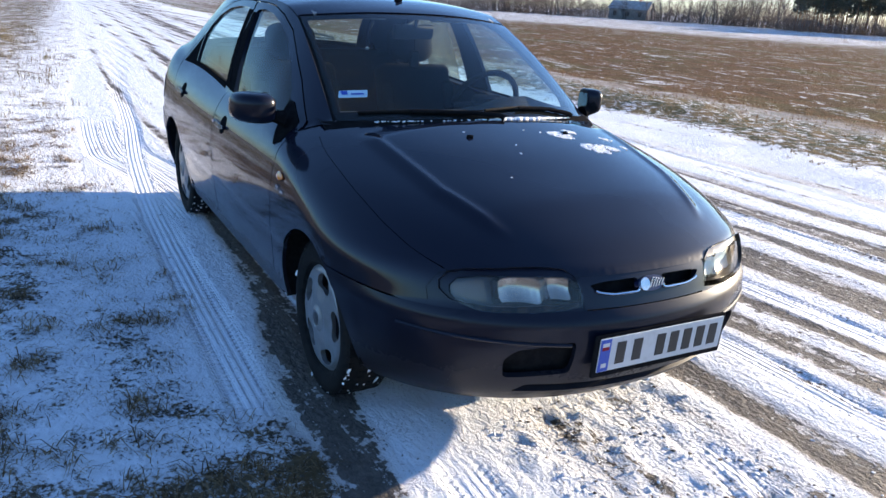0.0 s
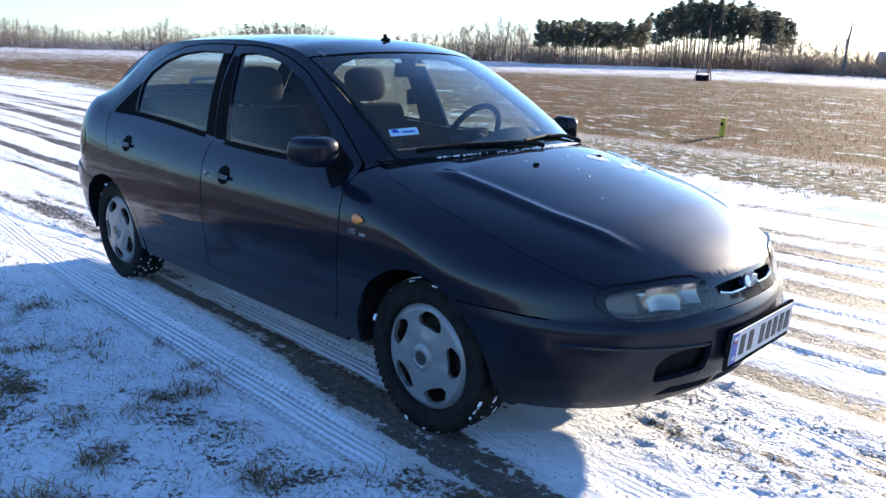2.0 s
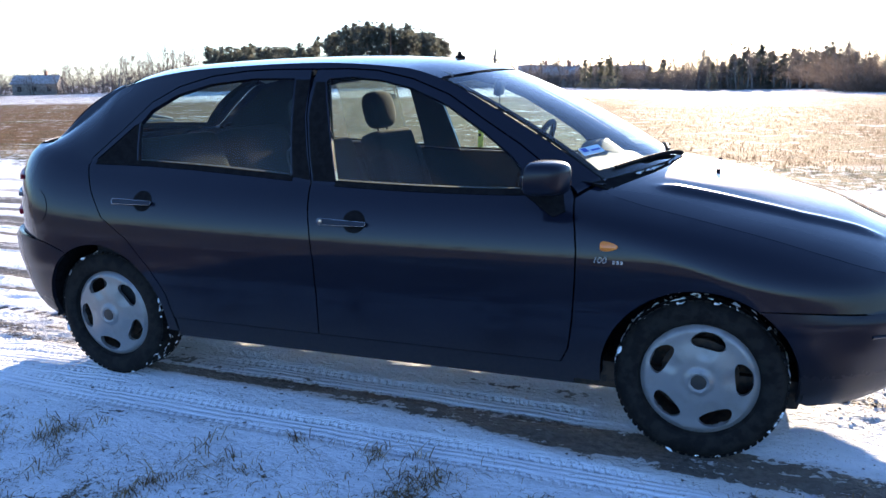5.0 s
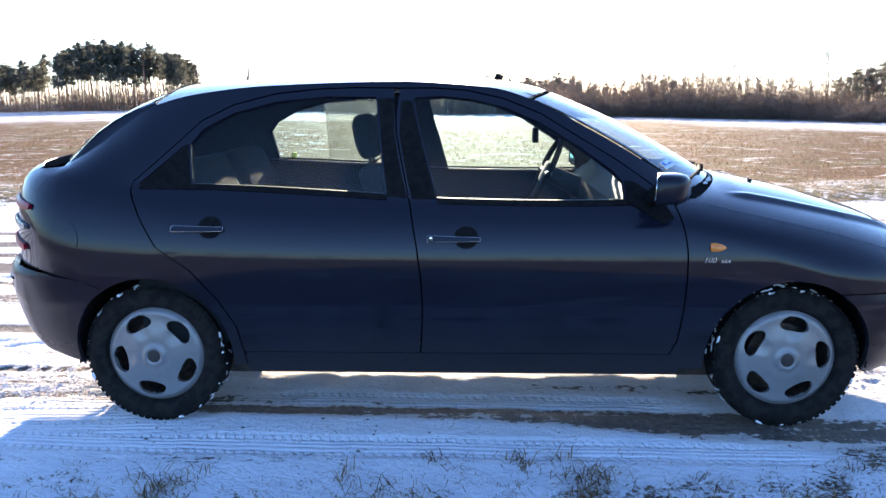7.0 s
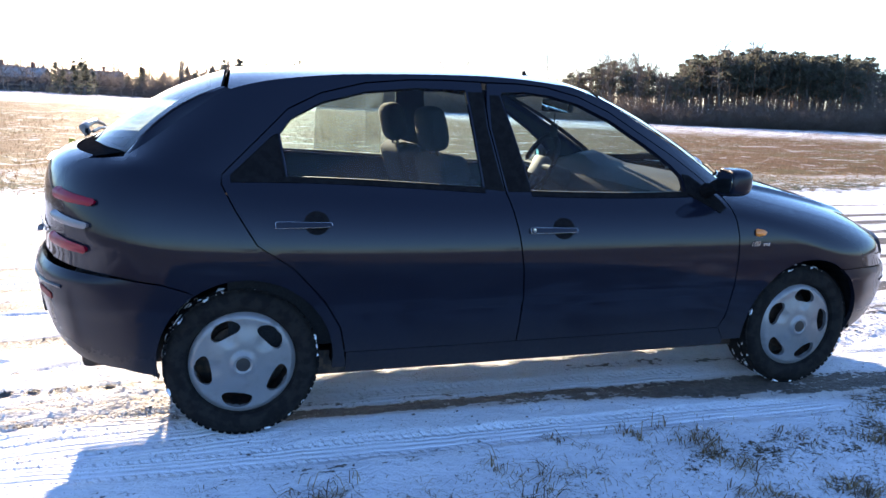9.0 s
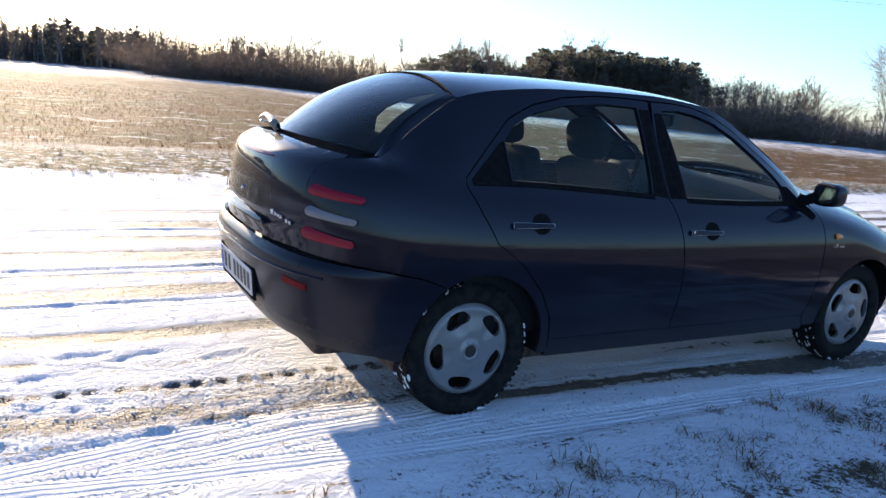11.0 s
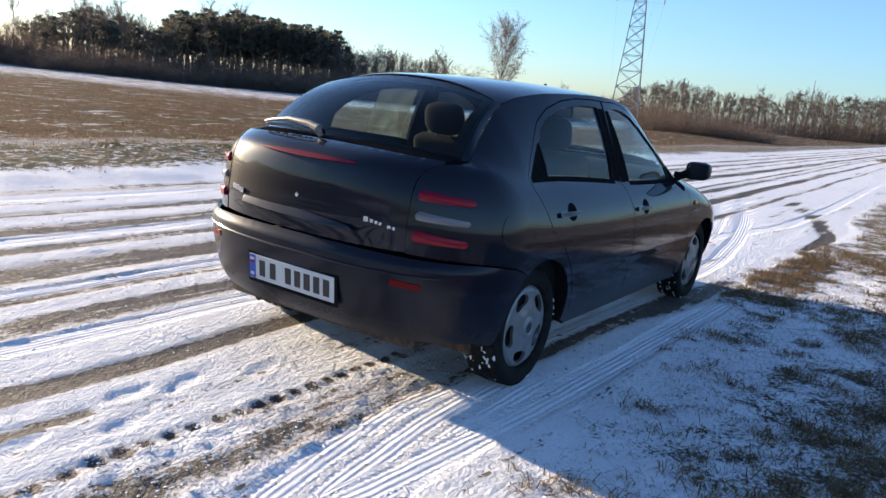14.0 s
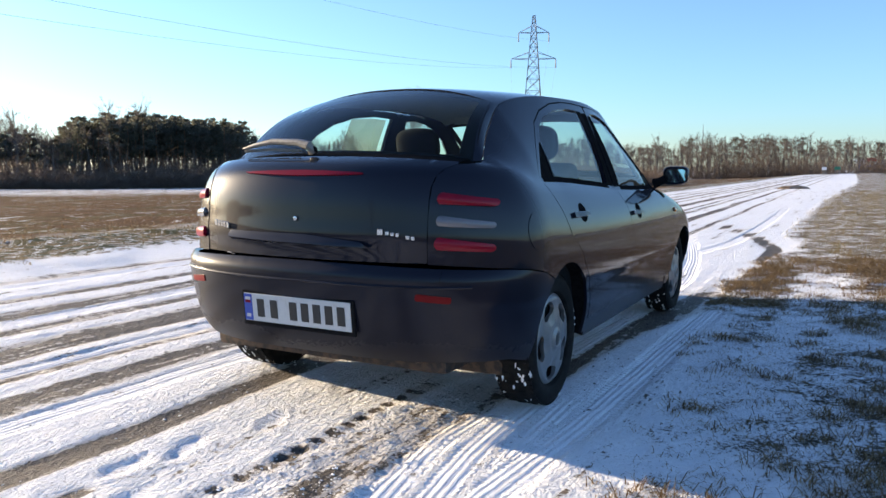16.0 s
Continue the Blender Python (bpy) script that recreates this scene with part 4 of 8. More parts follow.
def bare_tree(rng, height=10.0, width=2.4, limbs=24, twigs=8, fine=6, first=0.22, droop=0.0, thick=0.013, steep=1.5, bare_top=1.0):
    """A leafless tree: tapered trunk, rising limbs that bend upwards, twigs and fine sprays. Returns trunk and crown."""
    line = trunk_line(rng, height, 0.012, 0.97)
    rad = height * thick * np.linspace(1, 0.12, len(line))
    trunk = stick_tris(line[:-1], line[1:], rad[:-1], rad[1:], 5)
    t = first + (0.97 * bare_top - first) * rng.uniform(0, 1, limbs) ** 0.85
    a = along(line, t)
    az = rng.uniform(0, 6.283, limbs)
    k = (t - first) / (1 - first)
    ln = width * (0.30 + 0.85 * np.sin(np.pi * np.clip(0.18 + 0.80 * k, 0, 1))) * rng.uniform(0.55, 1.1, limbs)
    d = unit(np.stack([np.cos(az), np.sin(az), rng.uniform(steep - 0.6, steep + 0.5, limbs)], 1))
    m = a + d * ln[:, None] * 0.5
    d2 = unit(d + np.array([0, 0, 0.45 - droop]))
    b = m + d2 * ln[:, None] * 0.55
    r0 = height * thick * 0.36 * (1.1 - 0.7 * t)
    low, high = stick_tris(a, m, r0, r0 * 0.6), stick_tris(m, b, r0 * 0.6, 0.008)
    s = rng.uniform(0.15, 1.0, (limbs, twigs)).ravel()
    i = np.repeat(np.arange(limbs), twigs)
    c = np.where(s[:, None] < 0.5, a[i] + (m[i] - a[i]) * (2 * s)[:, None], m[i] + (b[i] - m[i]) * (2 * s - 1)[:, None])
    e = unit(d2[i] + rng.normal(0, 0.5, (len(i), 3)) + np.array([0, 0, 0.3 - droop]))
    q = c + e * (ln[i] * rng.uniform(0.22, 0.50, len(i)))[:, None]
    tw = sprig_tris(c, q, 0.020, rng)
    i2 = np.repeat(np.arange(len(i)), fine)
    g = c[i2] + (q - c)[i2] * rng.uniform(0.15, 1, (len(i2), 1))
    e2 = unit(e[i2] + rng.normal(0, 0.55, (len(i2), 3)) + np.array([0, 0, 0.15 - 2.2 * droop]))
    h = g + e2 * (ln[i][i2] * rng.uniform(0.12, 0.28, len(i2)))[:, None]
    return trunk, joined(low, high, tw, sprig_tris(g, h, 0.013, rng))


def pine(rng, height=10.0, width=1.9, crown_from=0.4, clumps=46, needles=34, cone=False, leaf=0.11):
    """A conifer: bare trunk with dead stubs, limbs, and a ragged crown of small needle clumps."""
    line = trunk_line(rng, height, 0.007, 0.98)
    rad = height * 0.013 * np.linspace(1, 0.2, len(line))
    stubs = rng.uniform(0.2, crown_from + 0.05, 9) if not cone else np.array([0.1])
    sa = along(line, stubs)
    saz = rng.uniform(0, 6.283, len(stubs))
    sb = sa + np.stack([np.cos(saz), np.sin(saz), rng.uniform(-0.2, 0.3, len(stubs))], 1) * rng.uniform(0.3, 0.9, (len(stubs), 1)) * width * 0.4
    trunk = joined(stick_tris(line[:-1], line[1:], rad[:-1], rad[1:], 5), stick_tris(sa, sb, 0.03, 0.012))
    t = crown_from + (1 - crown_from) * rng.uniform(0, 1, clumps) ** 0.8
    k = (t - crown_from) / (1 - crown_from)
    az = rng.uniform(0, 6.283, clumps)
    shape = (1.03 - k) if cone else np.sqrt(np.clip(1 - (1.15 * k - 0.28) ** 2 / 0.82, 0.02, 1))
    reach = width * shape * rng.uniform(0.25, 1.0, clumps)
    a = along(line, t - 0.03)
    c = along(line, t) + np.stack([np.cos(az) * reach, np.sin(az) * reach, rng.normal(0.1, 0.2, clumps) - (0.25 * reach if cone else 0)], 1)
    limbs = stick_tris(a, c, 0.04, 0.012)
    size = width * rng.uniform(0.14, 0.30, clumps) * (0.45 + 0.55 * shape)
    i = np.repeat(np.arange(clumps), needles)
    p = c[i] + rng.normal(0, 1, (len(i), 3)) * size[i][:, None] * np.array([0.85, 0.85, 0.42])
    u, w = rng.normal(0, leaf, (len(i), 3)), rng.normal(0, leaf, (len(i), 3))
    v = np.stack([p - u, p + u * 0.6 + w, p + u - w * 0.6], 1).reshape(-1, 3)
    return trunk, joined(limbs, (v, np.arange(len(v)).reshape(-1, 3)))


def bush(rng, height=3.0, stems=26, twigs=9, fine=5):
    """A leafless bush: many stems from the ground with fine twigs."""
    a = rng.normal(0, 0.35, (stems, 3)) * np.array([1, 1, 0])
    d = unit(np.stack([rng.normal(0, 0.42, stems), rng.normal(0, 0.42, stems), np.ones(stems)], 1))
    ln = height * rng.uniform(0.5, 1.0, stems)
    b = a + d * ln[:, None]
    s = rng.uniform(0.2, 1, (stems, twigs)).ravel()
    i = np.repeat(np.arange(stems), twigs)
    c = a[i] + (b - a)[i] * s[:, None]
    e = unit(d[i] + rng.normal(0, 0.5, (len(i), 3)))
    q = c + e * (ln[i] * rng.uniform(0.15, 0.4, len(i)))[:, None]
    i2 = np.repeat(np.arange(len(i)), fine)
    g = c[i2] + (q - c)[i2] * rng.uniform(0.2, 1, (len(i2), 1))
    h = g + unit(e[i2] + rng.normal(0, 0.6, (len(i2), 3))) * (ln[i][i2] * rng.uniform(0.08, 0.2, len(i2)))[:, None]
    return stick_tris(a, b, 0.03, 0.008), joined(sprig_tris(c, q, 0.020, rng), sprig_tris(g, h, 0.015, rng))


def tri_mesh(name, v, f, mat, parent):
    """A mesh of many triangles, without smoothing."""
    me = bpy.data.meshes.new(name)
    me.vertices.add(len(v))
    me.vertices.foreach_set("co", np.ascontiguousarray(v, dtype=np.float32).ravel())
    me.loops.add(f.size)
    me.loops.foreach_set("vertex_index", np.ascontiguousarray(f, dtype=np.int32).ravel())
    me.polygons.add(len(f))
    me.polygons.foreach_set("loop_start", np.arange(0, f.size, 3, dtype=np.int32))
    me.update(calc_edges=True)
    me.materials.append(mat)
    ob = new(name, me)
    ob.parent = parent
    return ob


def bark_material(name, a, b, through_light=0.0):
    """Rough bark, twigs or needles; thin ones let some light through."""
    m = principled(name, a, 0.9)
    k = Nodes(m)
    c = k.mix(k.steps(k.noise(k.coord(), 1.1, 6), 0.35, 0.65), a, b)
    k.set(Base_Color=c)
    k.b.inputs["Specular IOR Level"].default_value = 0.1
    if through_light:
        t, x = k.n.new("ShaderNodeBsdfTranslucent"), k.n.new("ShaderNodeMixShader")
        k.put(t.inputs[0], c)
        x.inputs[0].default_value = through_light
        k.l.new(k.b.outputs[0], x.inputs[1])
        k.l.new(t.outputs[0], x.inputs[2])
        k.l.new(x.outputs[0], k.out.inputs[0])
    return m


BARK = bark_material("bark", (0.12, 0.10, 0.088), (0.20, 0.175, 0.155))
PINE_BARK = bark_material("pine_bark", (0.17, 0.10, 0.065), (0.28, 0.17, 0.11))
TWIG = bark_material("twigs", (0.115, 0.095, 0.086), (0.18, 0.155, 0.142), 0.45)
BIRCH_BARK = bark_material("birch_bark", (0.5, 0.48, 0.45), (0.25, 0.23, 0.21))
NEEDLE = bark_material("pine_needles", (0.105, 0.110, 0.088), (0.145, 0.148, 0.122), 0.65)
# TWIG made paler, distance haze put into the colour; the birch shares it
PALE_HAZE_TWIG = bark_material("pale_haze_twigs", (0.19, 0.165, 0.155), (0.27, 0.24, 0.23), 0.45)
SHRUB = bark_material("bare_scrub", (0.14, 0.105, 0.085), (0.21, 0.165, 0.135), 0.45)
# SHRUB turned greyer to carry distance haze in its colour
HAZE_SHRUB = bark_material("pale_scrub", (0.13, 0.110, 0.102), (0.20, 0.175, 0.163), 0.5)


def far_tree(name, label, data, mats, at, height=1.0, spin=0.0, group=""):
    x, y = at
    t = thing(name, label, "tree", (x, y, float(ground_at(x, y)) - 0.1), group)
    t.rotation_euler = (0, 0, spin)
    t.scale = (height, height, height)
    tri_mesh("trunk", *data[0], mats[0], t)
    tri_mesh("crown", *data[1], mats[1], t)
    return t


rng = np.random.default_rng(11)
# pines that stand free in two groves across the field
PINES = [pine(rng, 10.0, 1.35, c, 54, 34, False, 0.078) for c in (0.42, 0.50, 0.56, 0.46)]
pine_protos = []
GROVE = [(110.3, 118.9, 160, 188, 46, 0.84, 1.0), (119.2, 127.3, 172, 200, 36, 0.84, 1.0), (109.6, 111.6, 172, 186, 5, 0.7, 0.95)]
for a0, a1, d0, d1, n, k0, k1 in GROVE:
    for i in range(n):
        az, d = a0 + (a1 - a0) * (i + rng.uniform(0.1, 0.9)) / n, rng.uniform(d0, d1)
        s = sky_height(az, d) * rng.uniform(k0, k1) / 10.0
        if len(pine_protos) < 4:
            pine_protos.append(far_tree("pine_tree", "tall dark pine with a bare lower trunk", PINES[len(pine_protos)], (PINE_BARK, NEEDLE), polar(az, d), s, i * 1.3, "pine groves across the field"))
        else:
            x, y = polar(az, d)
            t = copy_thing(pine_protos[int(rng.integers(4))], pose(x, y, float(ground_at(x, y)) - 0.1, 0, 0, rng.uniform(0, 360)))
            t.scale = (s * rng.uniform(0.85, 1.2), s * rng.uniform(0.85, 1.2), s)
# single leafless trees that overtop the skyline, by bearing, distance, height in degrees
LEAFLESS = [bare_tree(rng, 10.0, 2.7, 24, 8, 6, 0.26), bare_tree(rng, 10.0, 2.0, 22, 8, 6, 0.3, 0.0, 0.011, 2.0), bare_tree(rng, 10.0, 3.2, 26, 8, 6, 0.2, 0.0, 0.014, 1.1)]
bare_protos = []
BARE_PLACES = [(102.8, 132, 2.75), (95.5, 150, 2.7), (89.4, 150, 2.45), (128.2, 188, 2.4), (130.0, 188, 2.65), (132.3, 190, 2.0), (141.0, 200, 1.3), (153.6, 205, 1.6), (71.4, 112, 2.9), (73.1, 112, 2.5), (67.3, 104, 2.0), (69.2, 104, 2.0),
               (76.5, 120, 2.2), (65.0, 100, 3.3), (51.0, 100, 4.35), (52.3, 100, 4.3), (60.7, 100, 3.75), (58.3, 98, 3.6), (36.0, 100, 2.75), (40.4, 100, 2.75), (26.0, 190, 1.15), (12.2, 150, 2.3)]
for i, (az, d, top) in enumerate(BARE_PLACES):
    x, y = polar(az, d)
    s = (d * math.tan(radians(top)) + 1.3 - float(ground_at(x, y))) / 10.0
    if i < 3:
        bare_protos.append(far_tree("leafless_tree", "tall leafless tree at the field's edge", LEAFLESS[i], (BARK, TWIG), (x, y), s, i, "leafless trees round the field"))
    else:
        t = copy_thing(bare_protos[i % 3], pose(x, y, float(ground_at(x, y)) - 0.1, 0, 0, 70 * i))
        t.scale = (s, s, s)
birch = far_tree("birch_tree", "lone leafless birch with fine drooping twigs", bare_tree(rng, 10.0, 4.1, 52, 11, 9, 0.10, 0.22, 0.012, 1.6), (BIRCH_BARK, PALE_HAZE_TWIG), polar(30.8, 100), 1.12, 0.4)
# a dead tree with a thin broken spire and two crooked limbs
dead = thing("dead_tree", "dead tree with a thin spire and two crooked limbs", "tree", (*polar(106.4, 140), float(ground_at(*polar(106.4, 140))) - 0.1))
mesh_ob("trunk", *tube([(0, 0, 0), (0.1, 0, 2.6), (0.0, 0, 5.2), (0.25, 0, 7.0), (0.35, 0, 9.2), (0.5, 0, 12.2)], (0.36, 0.30, 0.27, 0.17, 0.06, 0.02), 7), BARK, dead)
for q in ([(0.05, 0, 4.9), (1.0, 0.1, 5.5), (1.9, 0, 6.0), (2.4, 0, 6.4)], [(0.0, 0, 5.6), (-0.8, 0, 6.3), (-1.5, 0, 6.6)], [(0.3, 0, 7.4), (-0.2, 0.2, 8.2)]):
    mesh_ob("limb", *tube(q, np.linspace(0.12, 0.03, len(q)), 6), BARK, dead)


def wood(name, label, spans, makers, mat_pairs, seed, sink=0.2, broad=1.6, category="wood"):
    """A far wood as stuff, along spans of (bearing, bearing, near, far, count, low, high): heights as shares of the skyline's."""
    rng = np.random.default_rng(seed)
    sets = ([], [])
    for a0, a1, d0, d1, n, k0, k1 in spans:
        for j in range(n):
            az, d = a0 + (a1 - a0) * (j + rng.uniform(0, 1)) / n, rng.uniform(d0, d1)
            x, y = polar(az, d)
            s = sky_height(az, d) * rng.uniform(k0, k1) / 10.0
            spin, wide = rng.uniform(0, 6.283), rng.uniform(0.8, 1.25) * broad
            data = makers[rng.integers(len(makers))]
            c, sn = math.cos(spin) * s * wide, math.sin(spin) * s * wide
            rot = np.array([[c, -sn, 0], [sn, c, 0], [0, 0, s]])
            at = np.array([x, y, float(ground_at(x, y)) - sink])
            for k in (0, 1):
                sets[k].append((data[k][0] @ rot.T + at, data[k][1]))
    holder = thing(name, label, category, kind="stuff")
    for k, nm in ((0, "trunks"), (1, "crowns")):
        tri_mesh(nm, *joined(*sets[k]), mat_pairs[k], holder)
    return holder


rng = np.random.default_rng(12)
WOOD_PINES = [pine(rng, 10.0, 1.35, c, 32, 21, False, 0.105) for c in (0.42, 0.50, 0.58)]
SPRUCES = [pine(rng, 10.0, 2.1, 0.06, 60, 22, True, 0.13) for i in range(2)]
WOOD_BARE = [bare_tree(rng, 10.0, w, 15, 6, 4, f, 0.0, 0.013, st) for w, f, st in ((2.2, 0.3, 1.7), (1.8, 0.35, 2.1), (2.6, 0.25, 1.3), (1.6, 0.4, 2.4))]
BUSHES = [bush(rng, 10.0, 15, 6, 3), bush(rng, 10.0, 18, 6, 3)]
# last span: unseen pines added to darken the horizon mirrored in the car
wood("pine_wood", "dark pine wood beyond the field", [(43.3, 56.0, 96, 122, 150, 0.74, 1.03), (56.0, 64.5, 100, 118, 36, 0.55, 0.9), (41.2, 43.4, 100, 115, 8, 0.6, 0.9), (-8, 22, 200, 235, 70, 0.6, 0.92), (119.5, 127.3, 178, 205, 46, 0.70, 0.97),
     (144, 149, 240, 262, 10, 0.7, 0.95), (-172, -40, 130, 170, 30, 1.0, 1.4)], WOOD_PINES, (PINE_BARK, NEEDLE), 21, 0.2, 1.15)
wood("spruce_wood", "dark spruces by the far farmstead", [(82.3, 91.0, 130, 158, 24, 0.72, 1.0), (97.2, 99.8, 128, 150, 6, 0.7, 1.0), (73.5, 82.5, 115, 138, 12, 0.65, 0.95), (90, 96, 150, 170, 5, 0.6, 0.95)], SPRUCES, (PINE_BARK, NEEDLE), 22, 0.2, 1.5)
wood("near_leafless_wood", "grey-brown leafless trees at the field's edge", [(34.8, 43.5, 96, 118, 74, 0.72, 1.0), (43, 57, 94, 118, 84, 0.66, 0.98), (55.5, 64.5, 94, 120, 84, 0.70, 1.02), (64.5, 83, 98, 126, 130, 0.78, 1.08), (82, 92, 128, 150, 60, 0.78, 1.05)], WOOD_BARE, (BARK, TWIG), 23, 0.2, 1.5)
wood("leafless_wood", "brown leafless wood along the horizon", [(-10, 21.6, 150, 205, 220, 0.72, 1.0), (21, 34.5, 180, 240, 70, 0.7, 1.0), (-40, -10, 160, 210, 40, 0.7, 1.0), (82, 110, 150, 200, 170, 0.68, 1.05), (-180, -40, 170, 260, 30, 1.0, 1.4)], WOOD_BARE, (BARK, TWIG), 25, 0.2, 1.7)
# haze over this far wood is painted by its paler twigs
wood("pale_leafless_wood", "grey-brown leafless wood across the field, paled as by haze", [(108, 128, 200, 230, 60, 0.3, 0.5), (127.5, 180, 200, 255, 250, 0.70, 1.0)], WOOD_BARE, (BARK, PALE_HAZE_TWIG), 26, 0.2, 1.9)
wood("scrub", "thick brown leafless scrub under the trees", [(24, 42, 86, 108, 150, 0.55, 0.9), (42, 65, 84, 100, 230, 0.28, 0.52), (64, 83, 92, 118, 170, 0.62, 0.98)], BUSHES, (SHRUB, SHRUB), 24, 0.4, 2.3, "bushes")
# last span is out of view, added to fill the car's reflections
wood("far_scrub", "brown scrub along the far wood's edge", [(-10, 22, 145, 180, 200, 0.28, 0.66), (21, 26, 150, 190, 30, 0.6, 0.9), (-172, -14, 110, 130, 50, 0.5, 0.8)], BUSHES, (SHRUB, SHRUB), 27, 0.4, 3.0, "bushes")
# haze over this scrub is painted by its greyer colour
wood("pale_scrub", "leafless scrub across the field, greyed as by haze", [(82, 110, 140, 180, 210, 0.5, 0.92), (108, 128, 165, 205, 110, 0.24, 0.46), (126, 180, 198, 240, 190, 0.5, 0.9)], BUSHES, (HAZE_SHRUB, HAZE_SHRUB), 28, 0.4, 3.2, "bushes")
wood("thicket", "low dark thicket in the field before the wood", [(10.6, 20.4, 63, 74, 120, 0.36, 0.50)], BUSHES, (SHRUB, SHRUB), 29, 0.3, 2.0, "bushes")

# pylon: a lattice mast with three arms
GALV = bark_material("galvanised_steel", (0.20, 0.21, 0.23), (0.30, 0.31, 0.33))


def lattice_mast(name, label, at, height, foot, arms):
    x, y = at
    p = thing(name, label, "pylon", (x, y, float(ground_at(x, y)) - 0.1))
    p.rotation_euler = (0, 0, radians(-67))
    levels = np.concatenate([[0], np.cumsum(np.linspace(1.5, 0.55, 14))])
    levels = levels / levels[-1] * height
    half = lambda z: foot * (1 - z / height) ** 0.95 + 0.22
    corners = [(-1, -1), (1, -1), (1, 1), (-1, 1)]
    for sx, sy in corners:
        pts = [(sx * half(z), sy * half(z), z) for z in levels]
        mesh_ob("corner_post", *tube(pts, 0.085, 4), GALV, p, smooth=0)
    bm = bmesh.new()
    for i in range(len(levels) - 1):
        z0, z1 = levels[i], levels[i + 1]
        for j in range(4):
            a, b = corners[j], corners[(j + 1) % 4]
            for (c, zc), (d, zd) in (((a, z0), (b, z1)), ((b, z0), (a, z1)), ((a, z1), (b, z1))):
                add_mesh(bm, *tube([(c[0] * half(zc), c[1] * half(zc), zc), (d[0] * half(zd), d[1] * half(zd), zd)], 0.045, 3))
    part("bracing", bm, GALV, p, smooth=0)
    for z, reach in arms:
        for s in (-1, 1):
            bm = bmesh.new()
            for q in (-1, 1):
                add_mesh(bm, *tube([(s * half(z), q * half(z), z), (s * reach, 0, z + 0.05)], 0.06, 3))
                add_mesh(bm, *tube([(s * half(z + 1.2), q * half(z + 1.2), z + 1.2), (s * reach, 0, z + 0.05)], 0.045, 3))
            part("cross_arm", bm, GALV, p, smooth=0)
        for s in (-1, 1):
            mesh_ob("insulator", *tube([(s * reach, 0, z), (s * reach, 0, z - 1.6)], (0.09, 0.13), 5), GALV, p, "hanging string of insulators", smooth=0)
    return p


px, py = polar(21.4, 137)
pylon = lattice_mast("power_pylon", "grey steel lattice power pylon in the field", (px, py), 29.6, 2.3, [(22.0, 4.0), (26.6, 2.7)])
px2, py2 = polar(167.5, 165)
lattice_mast("power_pylon", "grey steel lattice power pylon far behind the track", (px2, py2), 30.0, 2.6, [(22.0, 4.0), (26.6, 2.7)])
# thin radio mast over the far wood
mx0, my0 = polar(9.2, 225)
mast = thing("radio_mast", "thin grey radio mast rising over the far wood", "mast", (mx0, my0, float(ground_at(mx0, my0)) - 0.2))
mesh_ob("mast_pole", *tube([(0, 0, 0), (0, 0, 8), (0, 0, 14.8)], (0.22, 0.16, 0.06), 6), GALV, mast, smooth=0)
for z, r in ((11.6, 0.9), (12.6, 0.7), (13.4, 0.5)):
    mesh_ob("antenna_arm", *tube([(-r, 0, z), (0, 0, z + 0.1), (r, 0, z)], 0.07, 5), GALV, mast, smooth=0)
# wires sagging away from the near pylon
for i, (side, zz) in enumerate([(-4.0, 20.4), (4.0, 20.4), (2.7, 25.0)]):
    dx, dy = math.cos(radians(-67)), math.sin(radians(-67))
    a = np.array([px + dx * side, py + dy * side, zz + float(ground_at(px, py))])
    for k, b in enumerate((np.array([px2 + dx * side, py2 + dy * side, zz + float(ground_at(px2, py2))]), a + np.array([220.0, 90.0, 0]))):
        ts = np.linspace(0, 1, 25)
        pts = [a + (b - a) * t - np.array([0, 0, 9.0 * 4 * t * (1 - t)]) for t in ts]
        tagged(mesh_ob("power_line", *tube(pts, 0.013, 3), GALV, smooth=0), "thin sagging overhead power cable", "cable", "overhead power cables")


# ---- far farmstead, fences and roadside things ----
SNOW_ROOF = speckled(principled("roof_snow", (0.82, 0.84, 0.88), 0.8), (0.26, 0.255, 0.25), (0.36, 0.355, 0.35), 1.5, bump=0.3)
PLASTER = speckled(principled("old_plaster", (0.3, 0.27, 0.24), 0.9), (0.26, 0.23, 0.20), (0.34, 0.31, 0.28), 2.0)
BRICK_WALL = speckled(principled("red_render", (0.30, 0.14, 0.10), 0.9), (0.25, 0.11, 0.08), (0.36, 0.18, 0.13), 2.5)
DARK_PANE = principled("dark_pane", (0.03, 0.035, 0.04), 0.15)
OLD_WOOD = speckled(principled("weathered_wood", (0.16, 0.12, 0.09), 0.9), (0.11, 0.085, 0.065), (0.22, 0.17, 0.13), 6, bump=0.3)


